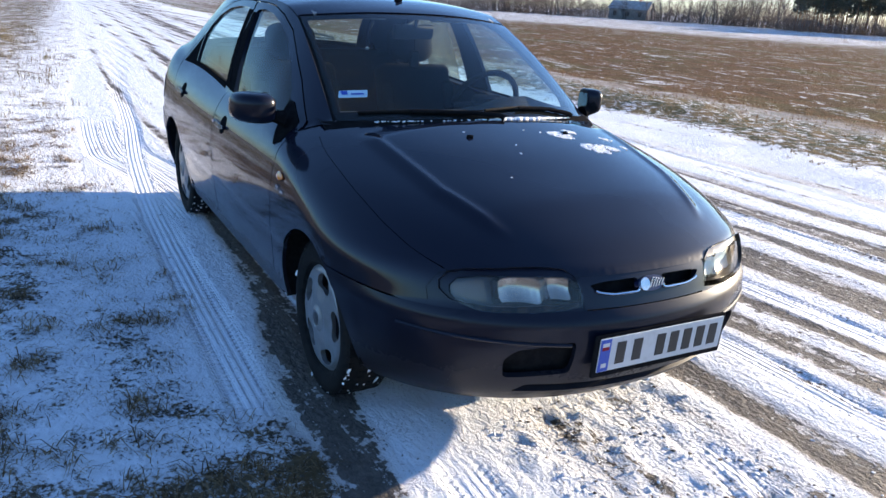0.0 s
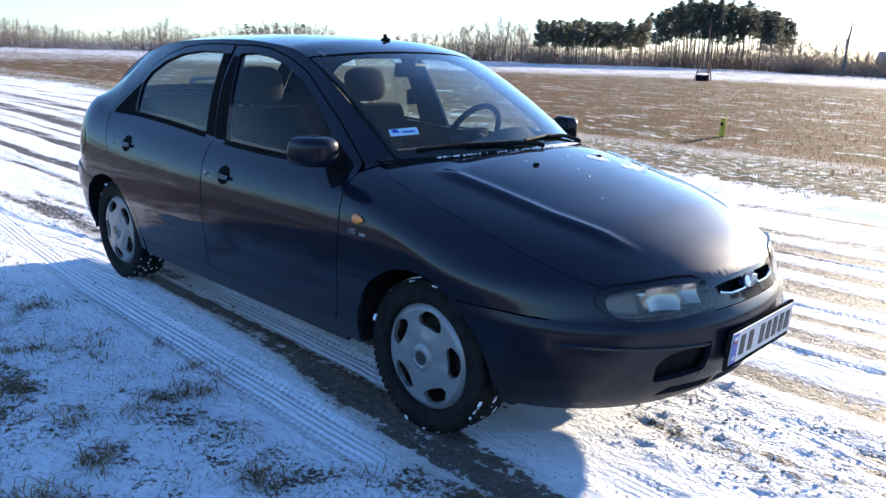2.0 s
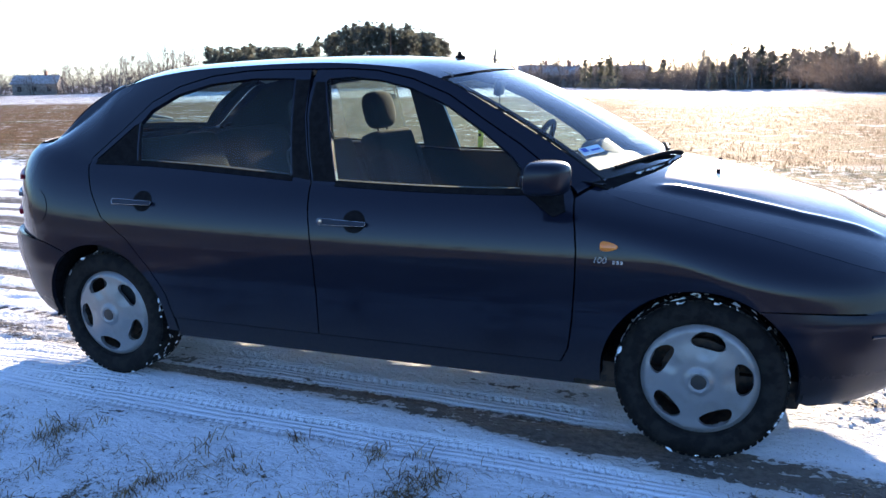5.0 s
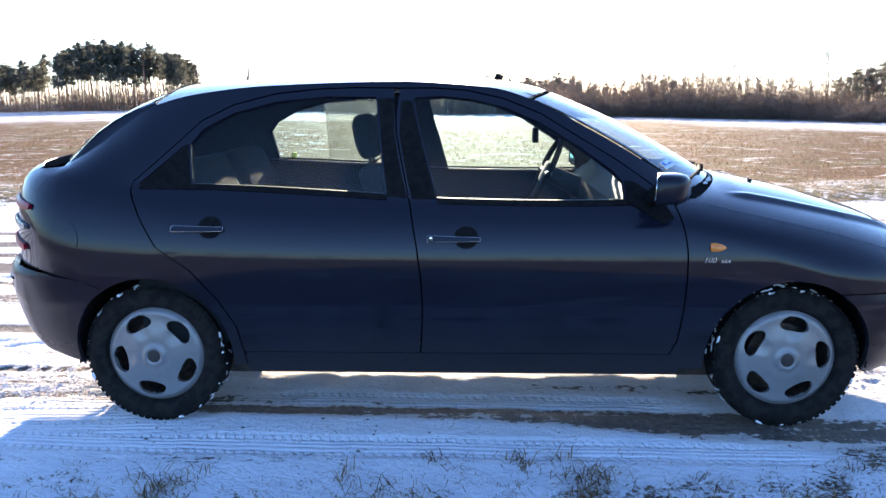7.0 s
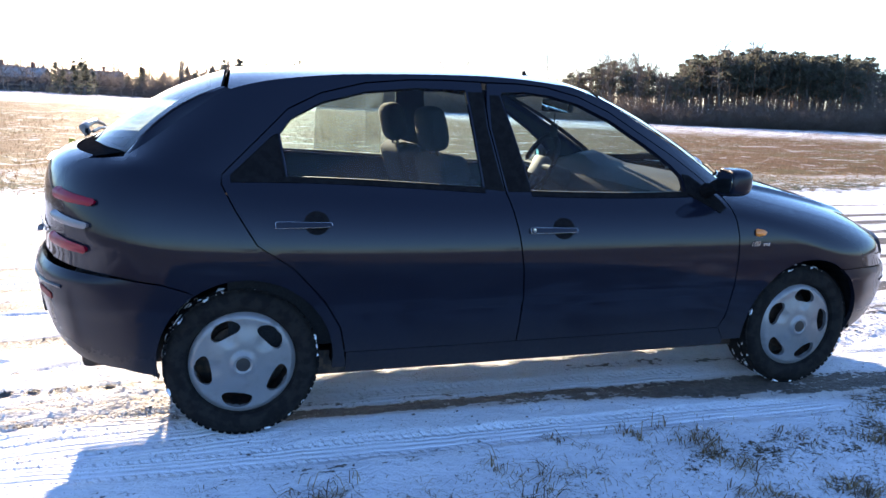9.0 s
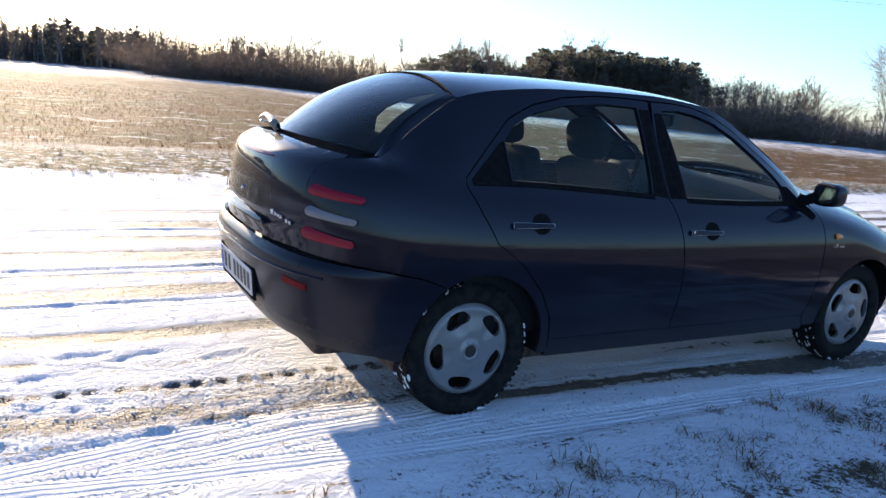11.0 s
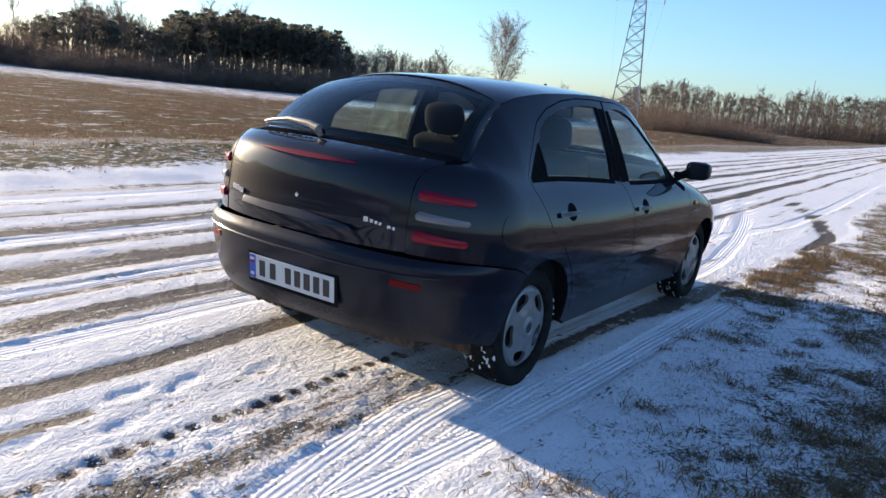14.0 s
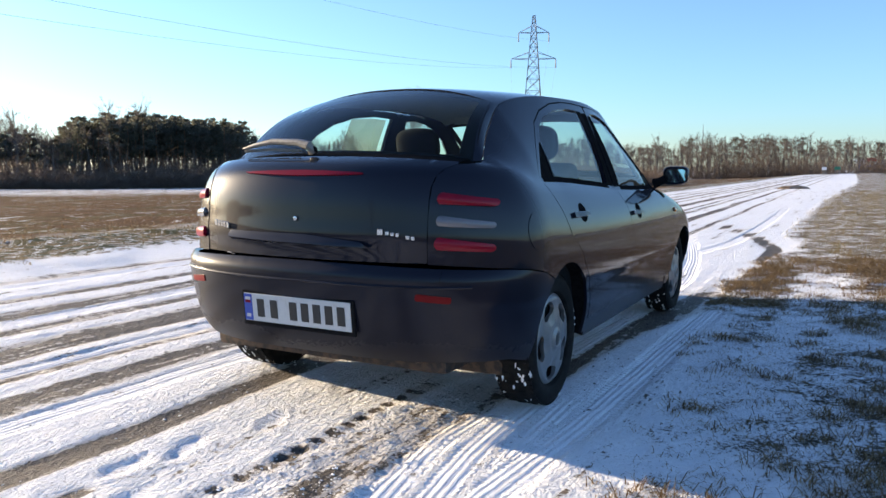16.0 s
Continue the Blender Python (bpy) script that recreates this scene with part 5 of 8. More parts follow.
def far_house(az, dist, spin, w, d, h, roof_h, wall_mat, label):
    x, y = polar(az, dist)
    e = thing("farm_house", label, "house", (x, y, float(ground_at(x, y)) - 0.1))
    e.rotation_euler = (0, 0, radians(spin))
    bm = bmesh.new()
    box(bm, (0, 0, h / 2), (w, d, h))
    for s in (-1, 1):
        vs = [bm.verts.new(q) for q in ((s * w / 2, -d / 2, h), (s * w / 2, d / 2, h), (s * w / 2, 0, h + roof_h))]
        bm.faces.new(vs)
    part("wall", bm, wall_mat, e, smooth=0)
    bm = bmesh.new()
    run = math.hypot(d / 2, roof_h)
    for s in (-1, 1):
        box(bm, (0, s * (d / 4 + 0.15), h + roof_h / 2 - 0.05), (w + 0.8, run + 0.5, 0.18), 0.03, turn(-s * math.degrees(math.atan2(roof_h, d / 2)), 0, 0))
    roof_ob = part("roof", bm, SNOW_ROOF, e, "roof covered with snow", smooth=0)
    bm = bmesh.new()
    box(bm, (w * 0.2, 0, h + roof_h + 0.4), (0.6, 0.6, 1.3), 0.04)
    part("chimney", bm, BRICK_WALL, roof_ob, smooth=0)
    for i in range(3):
        for s in (-1, 1):
            win = new("window")
            win.parent = e
            win.location = (-w / 3 + i * w / 3, s * (d / 2 + 0.02), h * 0.55)
            bm = bmesh.new()
            box(bm, (0, 0, 0), (1.15, 0.08, 1.35), 0.02)
            part("window_frame", bm, PLASTER, win, smooth=0)
            bm = bmesh.new()
            box(bm, (0, s * 0.045, 0), (0.95, 0.02, 1.15))
            part("pane", bm, DARK_PANE, win, smooth=0)
    return e


far_house(103.2, 176, 20, 8.5, 6.0, 2.8, 1.9, PLASTER, "low farmhouse with a snowy roof behind trees")
far_house(97.4, 180, 8, 12.0, 6.5, 3.0, 1.8, BRICK_WALL, "long reddish farm building with a snowy roof")
far_house(101.4, 160, -15, 7.0, 5.5, 2.6, 1.6, PLASTER, "small farm building with a snowy roof")
far_house(138.0, 212, 30, 10.0, 6.5, 2.8, 1.9, PLASTER, "pale farmhouse with a snowy roof far off")


def farm_fence():
    e = thing("paddock_fence", "weathered wooden post and rail fence before the farm", "fence")
    rail_pts = []
    for i, az in enumerate(np.linspace(92, 108, 22)):
        x, y = polar(float(az), 128)
        z = float(ground_at(x, y))
        rail_pts.append((x, y, z))
        mesh_ob("post", *tube([(x, y, z - 0.1), (x, y, z + 1.3)], (0.08, 0.07), 6), OLD_WOOD, e, smooth=0)
    for h in (0.55, 1.1):
        mesh_ob("rail", *tube([(x, y, z + h) for x, y, z in rail_pts], 0.045, 5), OLD_WOOD, e, smooth=0)


farm_fence()


def mesh_fence():
    """Wire mesh on steel posts beside the track."""
    e = thing("wire_fence", "tall wire mesh fence on thin steel posts", "fence")
    xs = np.arange(24.0, 96.0, 3.0)
    ys = -6.1 - (xs - 24) * 0.012
    for x, y in zip(xs, ys):
        z = float(ground_at(x, y))
        mesh_ob("post", *tube([(x, y, z - 0.1), (x, y, z + 1.95)], 0.035, 6), GALV, e, smooth=0)
    bm = bmesh.new()
    for h in np.arange(0.1, 1.9, 0.16):
        add_mesh(bm, *tube([(x, y, float(ground_at(x, y)) + h) for x, y in zip(xs, ys)], 0.006, 3))
    for x in np.arange(24.0, 93.0, 0.32):
        y = -6.1 - (x - 24) * 0.012
        z = float(ground_at(x, y))
        add_mesh(bm, *tube([(x, y, z + 0.1), (x, y, z + 1.86)], 0.004, 3))
    tagged(part("wire_mesh", bm, GALV, e, "fine galvanised mesh", smooth=0), kind="stuff")


mesh_fence()

# yellow marker post in the bank
YELLOW = speckled(principled("yellow_plastic", (0.62, 0.50, 0.04), 0.5), (0.60, 0.44, 0.03), (0.42, 0.31, 0.04), 12)
mx, my = -3.75, 12.6
mz = float(ground_at(mx, my))
marker = thing("marker_post", "short yellow plastic marker post in the grass", "post", (mx, my, mz - 0.03))
bm = bmesh.new()
add_mesh(bm, *tube([(0, 0, 0), (0.01, 0.0, 0.40), (0.012, 0.0, 0.415)], (0.060, 0.058, 0.046), 14))
part("shaft", bm, YELLOW, marker)
bm = bmesh.new()
box(bm, (0.003, -0.060, 0.29), (0.055, 0.008, 0.07), 0.002)
part("label_plate", bm, TRIM, marker, "small dark plate")

# slim lattice pole on splayed legs over a dark box, out in the field
tx, ty = polar(114.3, 60)
tz = float(ground_at(tx, ty))
stand = thing("lattice_pole", "thin rusty pole on splayed legs over a dark box", "mast", (tx, ty, tz - 0.05))
RUST = speckled(principled("rusty_steel", (0.24, 0.12, 0.08), 0.8, 0.2), (0.20, 0.095, 0.06), (0.32, 0.18, 0.12), 9, bump=0.2)
for a, b in (((-0.75, 0, 0), (-0.12, 0, 2.1)), ((0.62, 0.1, 0), (0.22, 0, 2.2)), ((0.1, 0.8, 0), (0.05, 0, 2.2)), ((-0.55, 0, 0.7), (0.50, 0.05, 0.75))):
    mesh_ob("leg", *tube([a, b], (0.055, 0.045), 7), RUST, stand)
mesh_ob("pole", *tube([(0.20, 0, 1.6), (0.12, 0, 3.6), (0.14, 0, 6.4)], (0.085, 0.06, 0.035), 7), RUST, stand)
bm = bmesh.new()
box(bm, (0.0, -0.2, 0.28), (0.8, 0.5, 0.45), 0.05)
part("box", bm, TRIM, stand, "dark box")

# roadside sign boards and a service station at the far end of the track
SIGN_GREEN = principled("sign_green", (0.02, 0.16, 0.10), 0.5)
WHITE_METAL = speckled(principled("white_cladding", (0.7, 0.72, 0.75), 0.5), (0.66, 0.68, 0.71), (0.76, 0.78, 0.8), 1.0)
BLUE_METAL = principled("blue_cladding", (0.06, 0.15, 0.42), 0.5)
RED_METAL = principled("red_cladding", (0.55, 0.05, 0.04), 0.5)
for az, mat, w, h, lab in ((1.0, WHITE_METAL, 0.7, 0.5, "small white roadside sign board"), (0.2, SIGN_GREEN, 0.9, 0.5, "green roadside sign board")):
    x, y = polar(az, 140)
    z = float(ground_at(x, y))
    g = thing("road_sign", lab, "sign", (x, y, z - 0.05))
    for s in (-1, 1):
        mesh_ob("post", *tube([(0, s * w * 0.3, 0), (0, s * w * 0.3, 1.5)], 0.04, 6), GALV, g)
    bm = bmesh.new()
    box(bm, (-0.05, 0, 1.1), (0.05, w, h), 0.01)
    part("board", bm, mat, g, smooth=0)
x, y = polar(-2.4, 210)
z = float(ground_at(x, y))
station = thing("service_station", "low white and blue service station building", "building", (x, y, z - 0.05))
for nm, c, size, mat in (("wall", (0, 0, 1.3), (5, 13, 2.6), WHITE_METAL), ("blue_band", (-2.55, 0, 1.0), (0.1, 12.9, 1.2), BLUE_METAL), ("roof", (0, 0, 2.75), (6, 14, 0.4), WHITE_METAL), ("red_sign", (-3.05, 3.2, 2.9), (0.12, 2.0, 0.9), RED_METAL)):
    bm = bmesh.new()
    box(bm, c, size, 0.03)
    part(nm, bm, mat, station, smooth=0)

# clod of dark soil on the track ahead
cx, cy = 39.5, 0.8
bm = bmesh.new()
bmesh.ops.create_icosphere(bm, subdivisions=3, radius=1)
for q in bm.verts:
    n3 = noise.noise(q.co * 2.3)
    q.co = Vector((q.co.x * 0.55 * (1 + 0.4 * n3), q.co.y * 0.75 * (1 + 0.4 * n3), max(-0.2, q.co.z) * 0.16 * (1 + 0.6 * n3)))
clod = part("soil_clod", bm, OLD_WOOD, None)
clod.location = (cx, cy, float(ground_at(cx, cy)))
tagged(clod, "dark clod of frozen soil lying on the snowy track", "clod")


# ---- the car: forward is +x, its left side +y ----
car = thing("hatchback_car", "dark navy blue five-door hatchback parked on a snowy farm track", "car")
ARCH_F, ARCH_R, ARCH = (1.262, 0.292), (-1.262, 0.295), 0.325


def arc(c, r, a0, a1, n=22):
    return [(c[0] + r * math.cos(radians(a0 + (a1 - a0) * i / n)), c[1] + r * math.sin(radians(a0 + (a1 - a0) * i / n))) for i in range(n + 1)]


GAP_FRONT = [(0.800, 0.315), (0.826, 0.37), (0.841, 0.486), (0.848, 0.62), (0.848, 0.727), (0.839, 0.80), (0.820, 0.89)]
FRAME_FRONT = [(0.790, 0.928), (0.70, 0.994), (0.60, 1.064), (0.46, 1.148), (0.30, 1.246), (0.15, 1.306), (0.0, 1.340), (-0.13, 1.349), (-0.268, 1.349)]
GAP_MID = [(-0.281, 1.25), (-0.277, 1.174), (-0.245, 1.02), (-0.217, 0.894), (-0.190, 0.75), (-0.172, 0.62), (-0.167, 0.50), (-0.172, 0.40), (-0.178, 0.315)]
FRAME_REAR = [(-0.294, 1.350), (-0.45, 1.352), (-0.60, 1.348), (-0.78, 1.329), (-0.95, 1.286), (-1.08, 1.222), (-1.16, 1.145), (-1.33, 0.985)]
GAP_REAR = [(-1.333, 0.955), (-1.285, 0.861), (-1.215, 0.744), (-1.085, 0.655), (-0.975, 0.53), (-0.912, 0.42), (-0.892, 0.315)]
GLASS_FRONT = [(-0.112, 0.918), (-0.165, 1.12), (-0.215, 1.302), (-0.205, 1.314), (-0.10, 1.320), (0.02, 1.307), (0.15, 1.276), (0.30, 1.212), (0.46, 1.113), (0.58, 1.026), (0.618, 0.985), (0.622, 0.908), (0.30, 0.907)]
GLASS_REAR = [(-0.320, 0.930), (-0.342, 1.10), (-0.366, 1.318), (-0.57, 1.320), (-0.78, 1.299), (-0.95, 1.255), (-1.07, 1.192), (-1.115, 1.135), (-1.092, 0.972), (-0.70, 0.950)]
TRIM_REAR = [(-1.123, 1.135), (-1.145, 1.125), (-1.305, 0.983), (-1.10, 0.975)]


def moved(points, dx):
    return [(x + dx, z) for x, z in points]


def hood_edge(x):
    return float(HOOD_EDGE(x))


HOOD_EDGE = curve((0.90, 0.680), (1.1, 0.713), (1.35, 0.722), (1.55, 0.712), (1.70, 0.685), (1.80, 0.650), (1.865, 0.612))


def crease(x, y):
    """The two sculpted folds that run forward over the bonnet."""
    line = np.interp(x, [1.0, 1.12, 1.36, 1.58, 1.82, 2.0], [0.585, 0.575, 0.552, 0.527, 0.450, 0.36])
    rib = np.exp(-((line - np.abs(y) - 0.02) / 0.022) ** 2)
    t = np.clip((line - np.abs(y)) / 0.04, 0, 1)
    fade = np.clip((x - 1.05) / 0.12, 0, 1) * np.clip((1.90 - x) / 0.16, 0, 1)
    return (0.009 * t * t * (3 - 2 * t) + 0.010 * rib) * fade * fade * (3 - 2 * fade)


# bonnet
cowl_y = np.linspace(-1, 1, 25)
cowl = [(0.905 + 0.212 * (1 - abs(u) ** 2.2) + 0.012, u * 0.672) for u in cowl_y]
hood_side = [(x, hood_edge(x)) for x in np.linspace(0.955, 1.865, 26)]
lip = [(float(nose_x(y, 0.652)), y) for y in np.linspace(0.600, -0.600, 41)]
hood_outline = cowl + hood_side + lip + [(x, -y) for x, y in hood_side[::-1]]
v, f = sheet(hood_outline, step=0.013)
p3 = np.stack([v[:, 0], v[:, 1], hood_z(v[:, 0], v[:, 1]) + crease(v[:, 0], v[:, 1])], 1)
bm = bmesh.new()
shell(bm, p3, f, (0.3, 0, 1))
hood = panel("hood", bm, PAINT, car)

# roof
rail_x = np.linspace(0.255, -1.285, 50)
roof_outline = [(0.262 + 0.115 * (1 - abs(u) ** 2.2) - 0.012, u * 0.535) for u in np.linspace(-0.98, 0.98, 21)] + \
    [(x, float(CANT_Y(x)) - 0.004) for x in rail_x] + \
    [(-1.297 + 0.028 * (1 - abs(u) ** 2.2), u * 0.525) for u in np.linspace(0.98, -0.98, 21)] + [(x, -float(CANT_Y(x)) + 0.004) for x in rail_x[::-1]]
v, f = sheet(roof_outline, step=0.03)
bm = bmesh.new()
shell(bm, np.stack([v[:, 0], v[:, 1], roof_z(v[:, 0], v[:, 1])], 1), f, (0, 0, 1), 0.01)
roof = panel("roof", bm, PAINT, car)
bm = bmesh.new()
lining_x = np.linspace(0.22, -1.22, 24)
v, f = sheet([(x, float(CANT_Y(x)) - 0.03) for x in lining_x] + [(x, -float(CANT_Y(x)) + 0.03) for x in lining_x[::-1]], step=0.06)
shell(bm, np.stack([v[:, 0], v[:, 1], roof_z(v[:, 0], v[:, 1]) - 0.028], 1), f, (0, 0, -1), 0.0)
panel("headlining", bm, LINING, car, "pale cloth roof lining")


def seam_x(z):
    return float(tail_x(np.interp(z, [0.66, 0.94, 0.99, 1.02, 1.036], [0.540, 0.540, 0.548, 0.568, 0.60]), max(z, 0.70)))


def wing_side(s):
    """The rear wing's surface: straight down from the lamps, without the bumper's swell."""
    def f(p):
        z = np.maximum(p[:, 1], np.where(p[:, 0] < -1.45, 0.70, 0.0))
        y = flank_y(p[:, 0], z) * np.where(p[:, 1] < z, half_width(p[:, 0], p[:, 1]) / half_width(p[:, 0], z), 1.0)
        return np.stack([p[:, 0], s * y, p[:, 1]], 1)
    return f


for s, hand in ((-1, "right"), (1, "left")):
    side = on_side(s)
    # front wing
    top = [(x, float(hood_z(x, hood_edge(x) + 0.0018))) for x in np.linspace(1.862, 0.955, 26)]
    fender_outline = moved(GAP_FRONT, 0.003)[::-1] + [(0.845, 0.25), (0.935, 0.25)] + arc(ARCH_F, ARCH, 187, 57, 30) + \
        [(1.50, 0.566), (1.60, 0.565), (1.76, 0.556)] + [(1.852, 0.566), (1.838, 0.60), (1.850, 0.645)] + top + [(0.925, 0.930), (0.90, 0.935)]
    bm = bmesh.new()
    v, f = sheet(fender_outline, step=0.022)
    shell(bm, side(v), f, (0, s, 0.2), 0.016)
    fender = panel("front_wing", bm, PAINT, car)
    # front door
    door_outline = GAP_FRONT + FRAME_FRONT + GAP_MID
    bm = bmesh.new()
    v, f = sheet([(x - 0.003 if i < len(GAP_FRONT) else x, z) for i, (x, z) in enumerate(door_outline)], [GLASS_FRONT], step=0.024)
    shell(bm, side(v), f, (0, s, 0), 0.02)
    front_door = panel("front_door", bm, PAINT, car)
    bm = bmesh.new()
    v, f = sheet(GLASS_FRONT, step=0.05)
    shell(bm, on_side(s, -0.010)(v), f, (0, s, 0), 0)
    pane = panel("window_pane", bm, GLASS, front_door, "clear side window")
    pane.visible_shadow = False
    # rear door
    bm = bmesh.new()
    rear_outline = [(x - 0.006, z) for x, z in GAP_MID[::-1]] + FRAME_REAR + [(x + 0.003, z) for x, z in GAP_REAR]
    v, f = sheet(rear_outline, [GLASS_REAR, TRIM_REAR], step=0.024)
    shell(bm, side(v), f, (0, s, 0), 0.02)
    rear_door = panel("rear_door", bm, PAINT, car)
    bm = bmesh.new()
    v, f = sheet(GLASS_REAR, step=0.05)
    shell(bm, on_side(s, -0.010)(v), f, (0, s, 0), 0)
    pane = panel("window_pane", bm, GLASS, rear_door, "clear side window")
    pane.visible_shadow = False
    bm = bmesh.new()
    v, f = sheet(TRIM_REAR, step=0.04)
    shell(bm, on_side(s, -0.006)(v), f, (0, s, 0), 0)
    panel("window_corner_trim", bm, TRIM, rear_door, "matt black plastic")
    # black covers on the middle pillar
    for door, poly in ((front_door, [(-0.118, 0.922), (-0.172, 1.12), (-0.222, 1.302), (-0.262, 1.302), (-0.268, 1.174), (-0.239, 1.02), (-0.215, 0.922)]),
                       (rear_door, [(-0.232, 0.925), (-0.258, 1.02), (-0.290, 1.174), (-0.292, 1.312), (-0.356, 1.312), (-0.335, 1.10), (-0.313, 0.932)])):
        bm = bmesh.new()
        v, f = sheet(poly, step=0.04)
        shell(bm, on_side(s, 0.003)(v), f, (0, s, 0), 0.006)
        panel("pillar_cover", bm, TRIM, door, "matt black plastic")
    # waist seals along the foot of the panes
    for door, x0, x1 in ((front_door, -0.115, 0.70), (rear_door, -1.30, -0.315)):
        xs = np.linspace(x0, x1, 24)
        poly = [(x, float(BELT(x)) - 0.007) for x in xs] + [(x, float(BELT(x)) + 0.014) for x in xs[::-1]]
        bm = bmesh.new()
        v, f = sheet(poly, step=0.012)
        shell(bm, on_side(s, 0.004)(v), f, (0, s, 0), 0.01)
        panel("waist_seal", bm, TRIM, door, "black rubber seal")
    # black foot of the door mirror in the window's front corner
    bm = bmesh.new()
    v, f = sheet([(0.626, 0.915), (0.626, 0.99), (0.66, 0.985), (0.775, 0.912), (0.80, 0.855), (0.76, 0.835), (0.70, 0.87)], step=0.02)
    shell(bm, on_side(s, 0.006)(v), f, (0, s, 0), 0.012)
    panel("mirror_foot", bm, TRIM, front_door, "matt black plastic")
    # rear wing, roof rail and front pillar in one pressing
    cant = [(x, float(CANT_Z(x))) for x in np.linspace(0.905, -1.69, 80)]
    seam = [(seam_x(z), z) for z in (1.030, 1.015, 0.99, 0.95, 0.90, 0.85, 0.80, 0.75, 0.70, 0.664)]
    low_edge = [(-1.83, 0.648), (-1.70, 0.638), (-1.55, 0.616), (-1.46, 0.586)]
    q_outline = cant + seam + low_edge + arc(ARCH_R, ARCH, 122, -6, 30) + [(-0.938, 0.25), (-0.886, 0.25)] + \
        [(x - 0.003, z) for x, z in GAP_REAR[::-1]] + [(x, z + 0.006) for x, z in FRAME_REAR[::-1]] + [(x, z + 0.006) for x, z in FRAME_FRONT[::-1]] + [(0.825, 0.905), (0.88, 0.933)]
    bm = bmesh.new()
    v, f = sheet(q_outline, step=0.024)
    shell(bm, wing_side(s)(v), f, (0, s, 0), 0.014)
    quarter = panel("rear_wing", bm, PAINT, car)
    # sill
    xs = np.linspace(-0.885, 0.845, 40)
    bm = bmesh.new()
    v, f = sheet([(x, 0.311) for x in xs] + [(x, 0.226) for x in xs[::-1]], step=0.025)
    shell(bm, on_side(s, -0.004)(v), f, (0, s, 0), 0.06)
    panel("sill", bm, PAINT, car)
    # wheel arch linings
    for c in (ARCH_F, ARCH_R):
        pts = arc(c, ARCH + 0.012, -8, 188, 26)
        vs, fs = [], []
        for x, z in pts:
            vs += [(x, s * min(0.845, float(side_y(x, max(z, 0.3))) - 0.01), z), (x, s * 0.50, z)]
        for i in range(len(pts) - 1):
            fs.append((2 * i, 2 * i + 1, 2 * i + 3, 2 * i + 2))
        n = len(vs)
        vs.append((c[0], s * 0.50, c[1]))
        for i in range(len(pts) - 1):
            fs.append((2 * i + 1, n, 2 * i + 3))
        mesh_ob("wheel_arch", vs, fs, TRIM, car, "black wheel arch lining")
    # pillar behind the front door's joint
    bm = bmesh.new()
    v, f = sheet([(0.70, 0.24), (0.925, 0.24), (0.925, 0.90), (0.78, 0.925), (0.70, 0.90)], step=0.04)
    shell(bm, on_side(s, -0.055)(v), f, (0, s, 0), 0.01)
    panel("door_jamb", bm, TRIM, car, "black door jamb")
    # inner door lining
    xs = np.linspace(-1.32, 0.80, 40)
    bm = bmesh.new()
    v, f = sheet([(x, float(BELT(x)) - 0.004) for x in xs] + [(x, 0.33) for x in xs[::-1]], step=0.06)
    shell(bm, on_side(s, -0.075)(v), f, (0, -s, 0), 0)
    panel("door_lining", bm, FABRIC_DARK, car, "dark grey cloth door lining")
    vs, fs = [], []
    for x in xs:
        zb = float(BELT(x))
        vs += [(x, s * (float(flank_y(x, zb)) - 0.004), zb + 0.003), (x, s * (float(flank_y(x, zb)) - 0.078), zb + 0.008)]
    fs = [(2 * i, 2 * i + 1, 2 * i + 3, 2 * i + 2) for i in range(len(xs) - 1)]
    mesh_ob("door_top", vs, fs, CABIN, car, "dark plastic door top")


def grid_panel(fn, u0, u1, v0, v1, nu, nv):
    """A curved grid: points and faces."""
    uu, vv = np.meshgrid(np.linspace(u0, u1, nu), np.linspace(v0, v1, nv))
    pts = fn(uu, vv).reshape(-1, 3)
    fs = []
    for j in range(nv - 1):
        for i in range(nu - 1):
            a = j * nu + i
            fs += [(a, a + 1, a + nu + 1), (a, a + nu + 1, a + nu)]
    return pts, fs


# windscreen, with its black rim
pts, fs = grid_panel(screen, -0.985, 0.985, 0.01, 0.985, 33, 17)
bm = bmesh.new()
shell(bm, pts, fs, (0.5, 0, 1), 0)
windscreen = panel("windscreen", bm, SCREEN_GLASS, car, "raked clear windscreen")
windscreen.visible_shadow = False


def rim(fn, name, parent, sides, mat, lift, label):
    """A flat band on a curved sheet: sides are (u0, u1, v0, v1) strips."""
    bm = bmesh.new()
    for u0, u1, v0, v1 in sides:
        pts, fs = grid_panel(fn, u0, u1, v0, v1, max(2, int(abs(u1 - u0) * 16)), max(2, int(abs(v1 - v0) * 16)))
        shell(bm, pts + np.array(lift), fs, (lift[0], 0, lift[2]), 0)
    return panel(name, bm, mat, parent, label)


rim(screen, "screen_border", windscreen, [(-1.0, 1.0, -0.03, 0.075), (-1.0, 1.0, 0.935, 1.0), (-1.0, -0.945, 0.075, 0.935), (0.945, 1.0, 0.075, 0.935)], TRIM, (-0.0012, 0, -0.002), "black rubber and printed border")

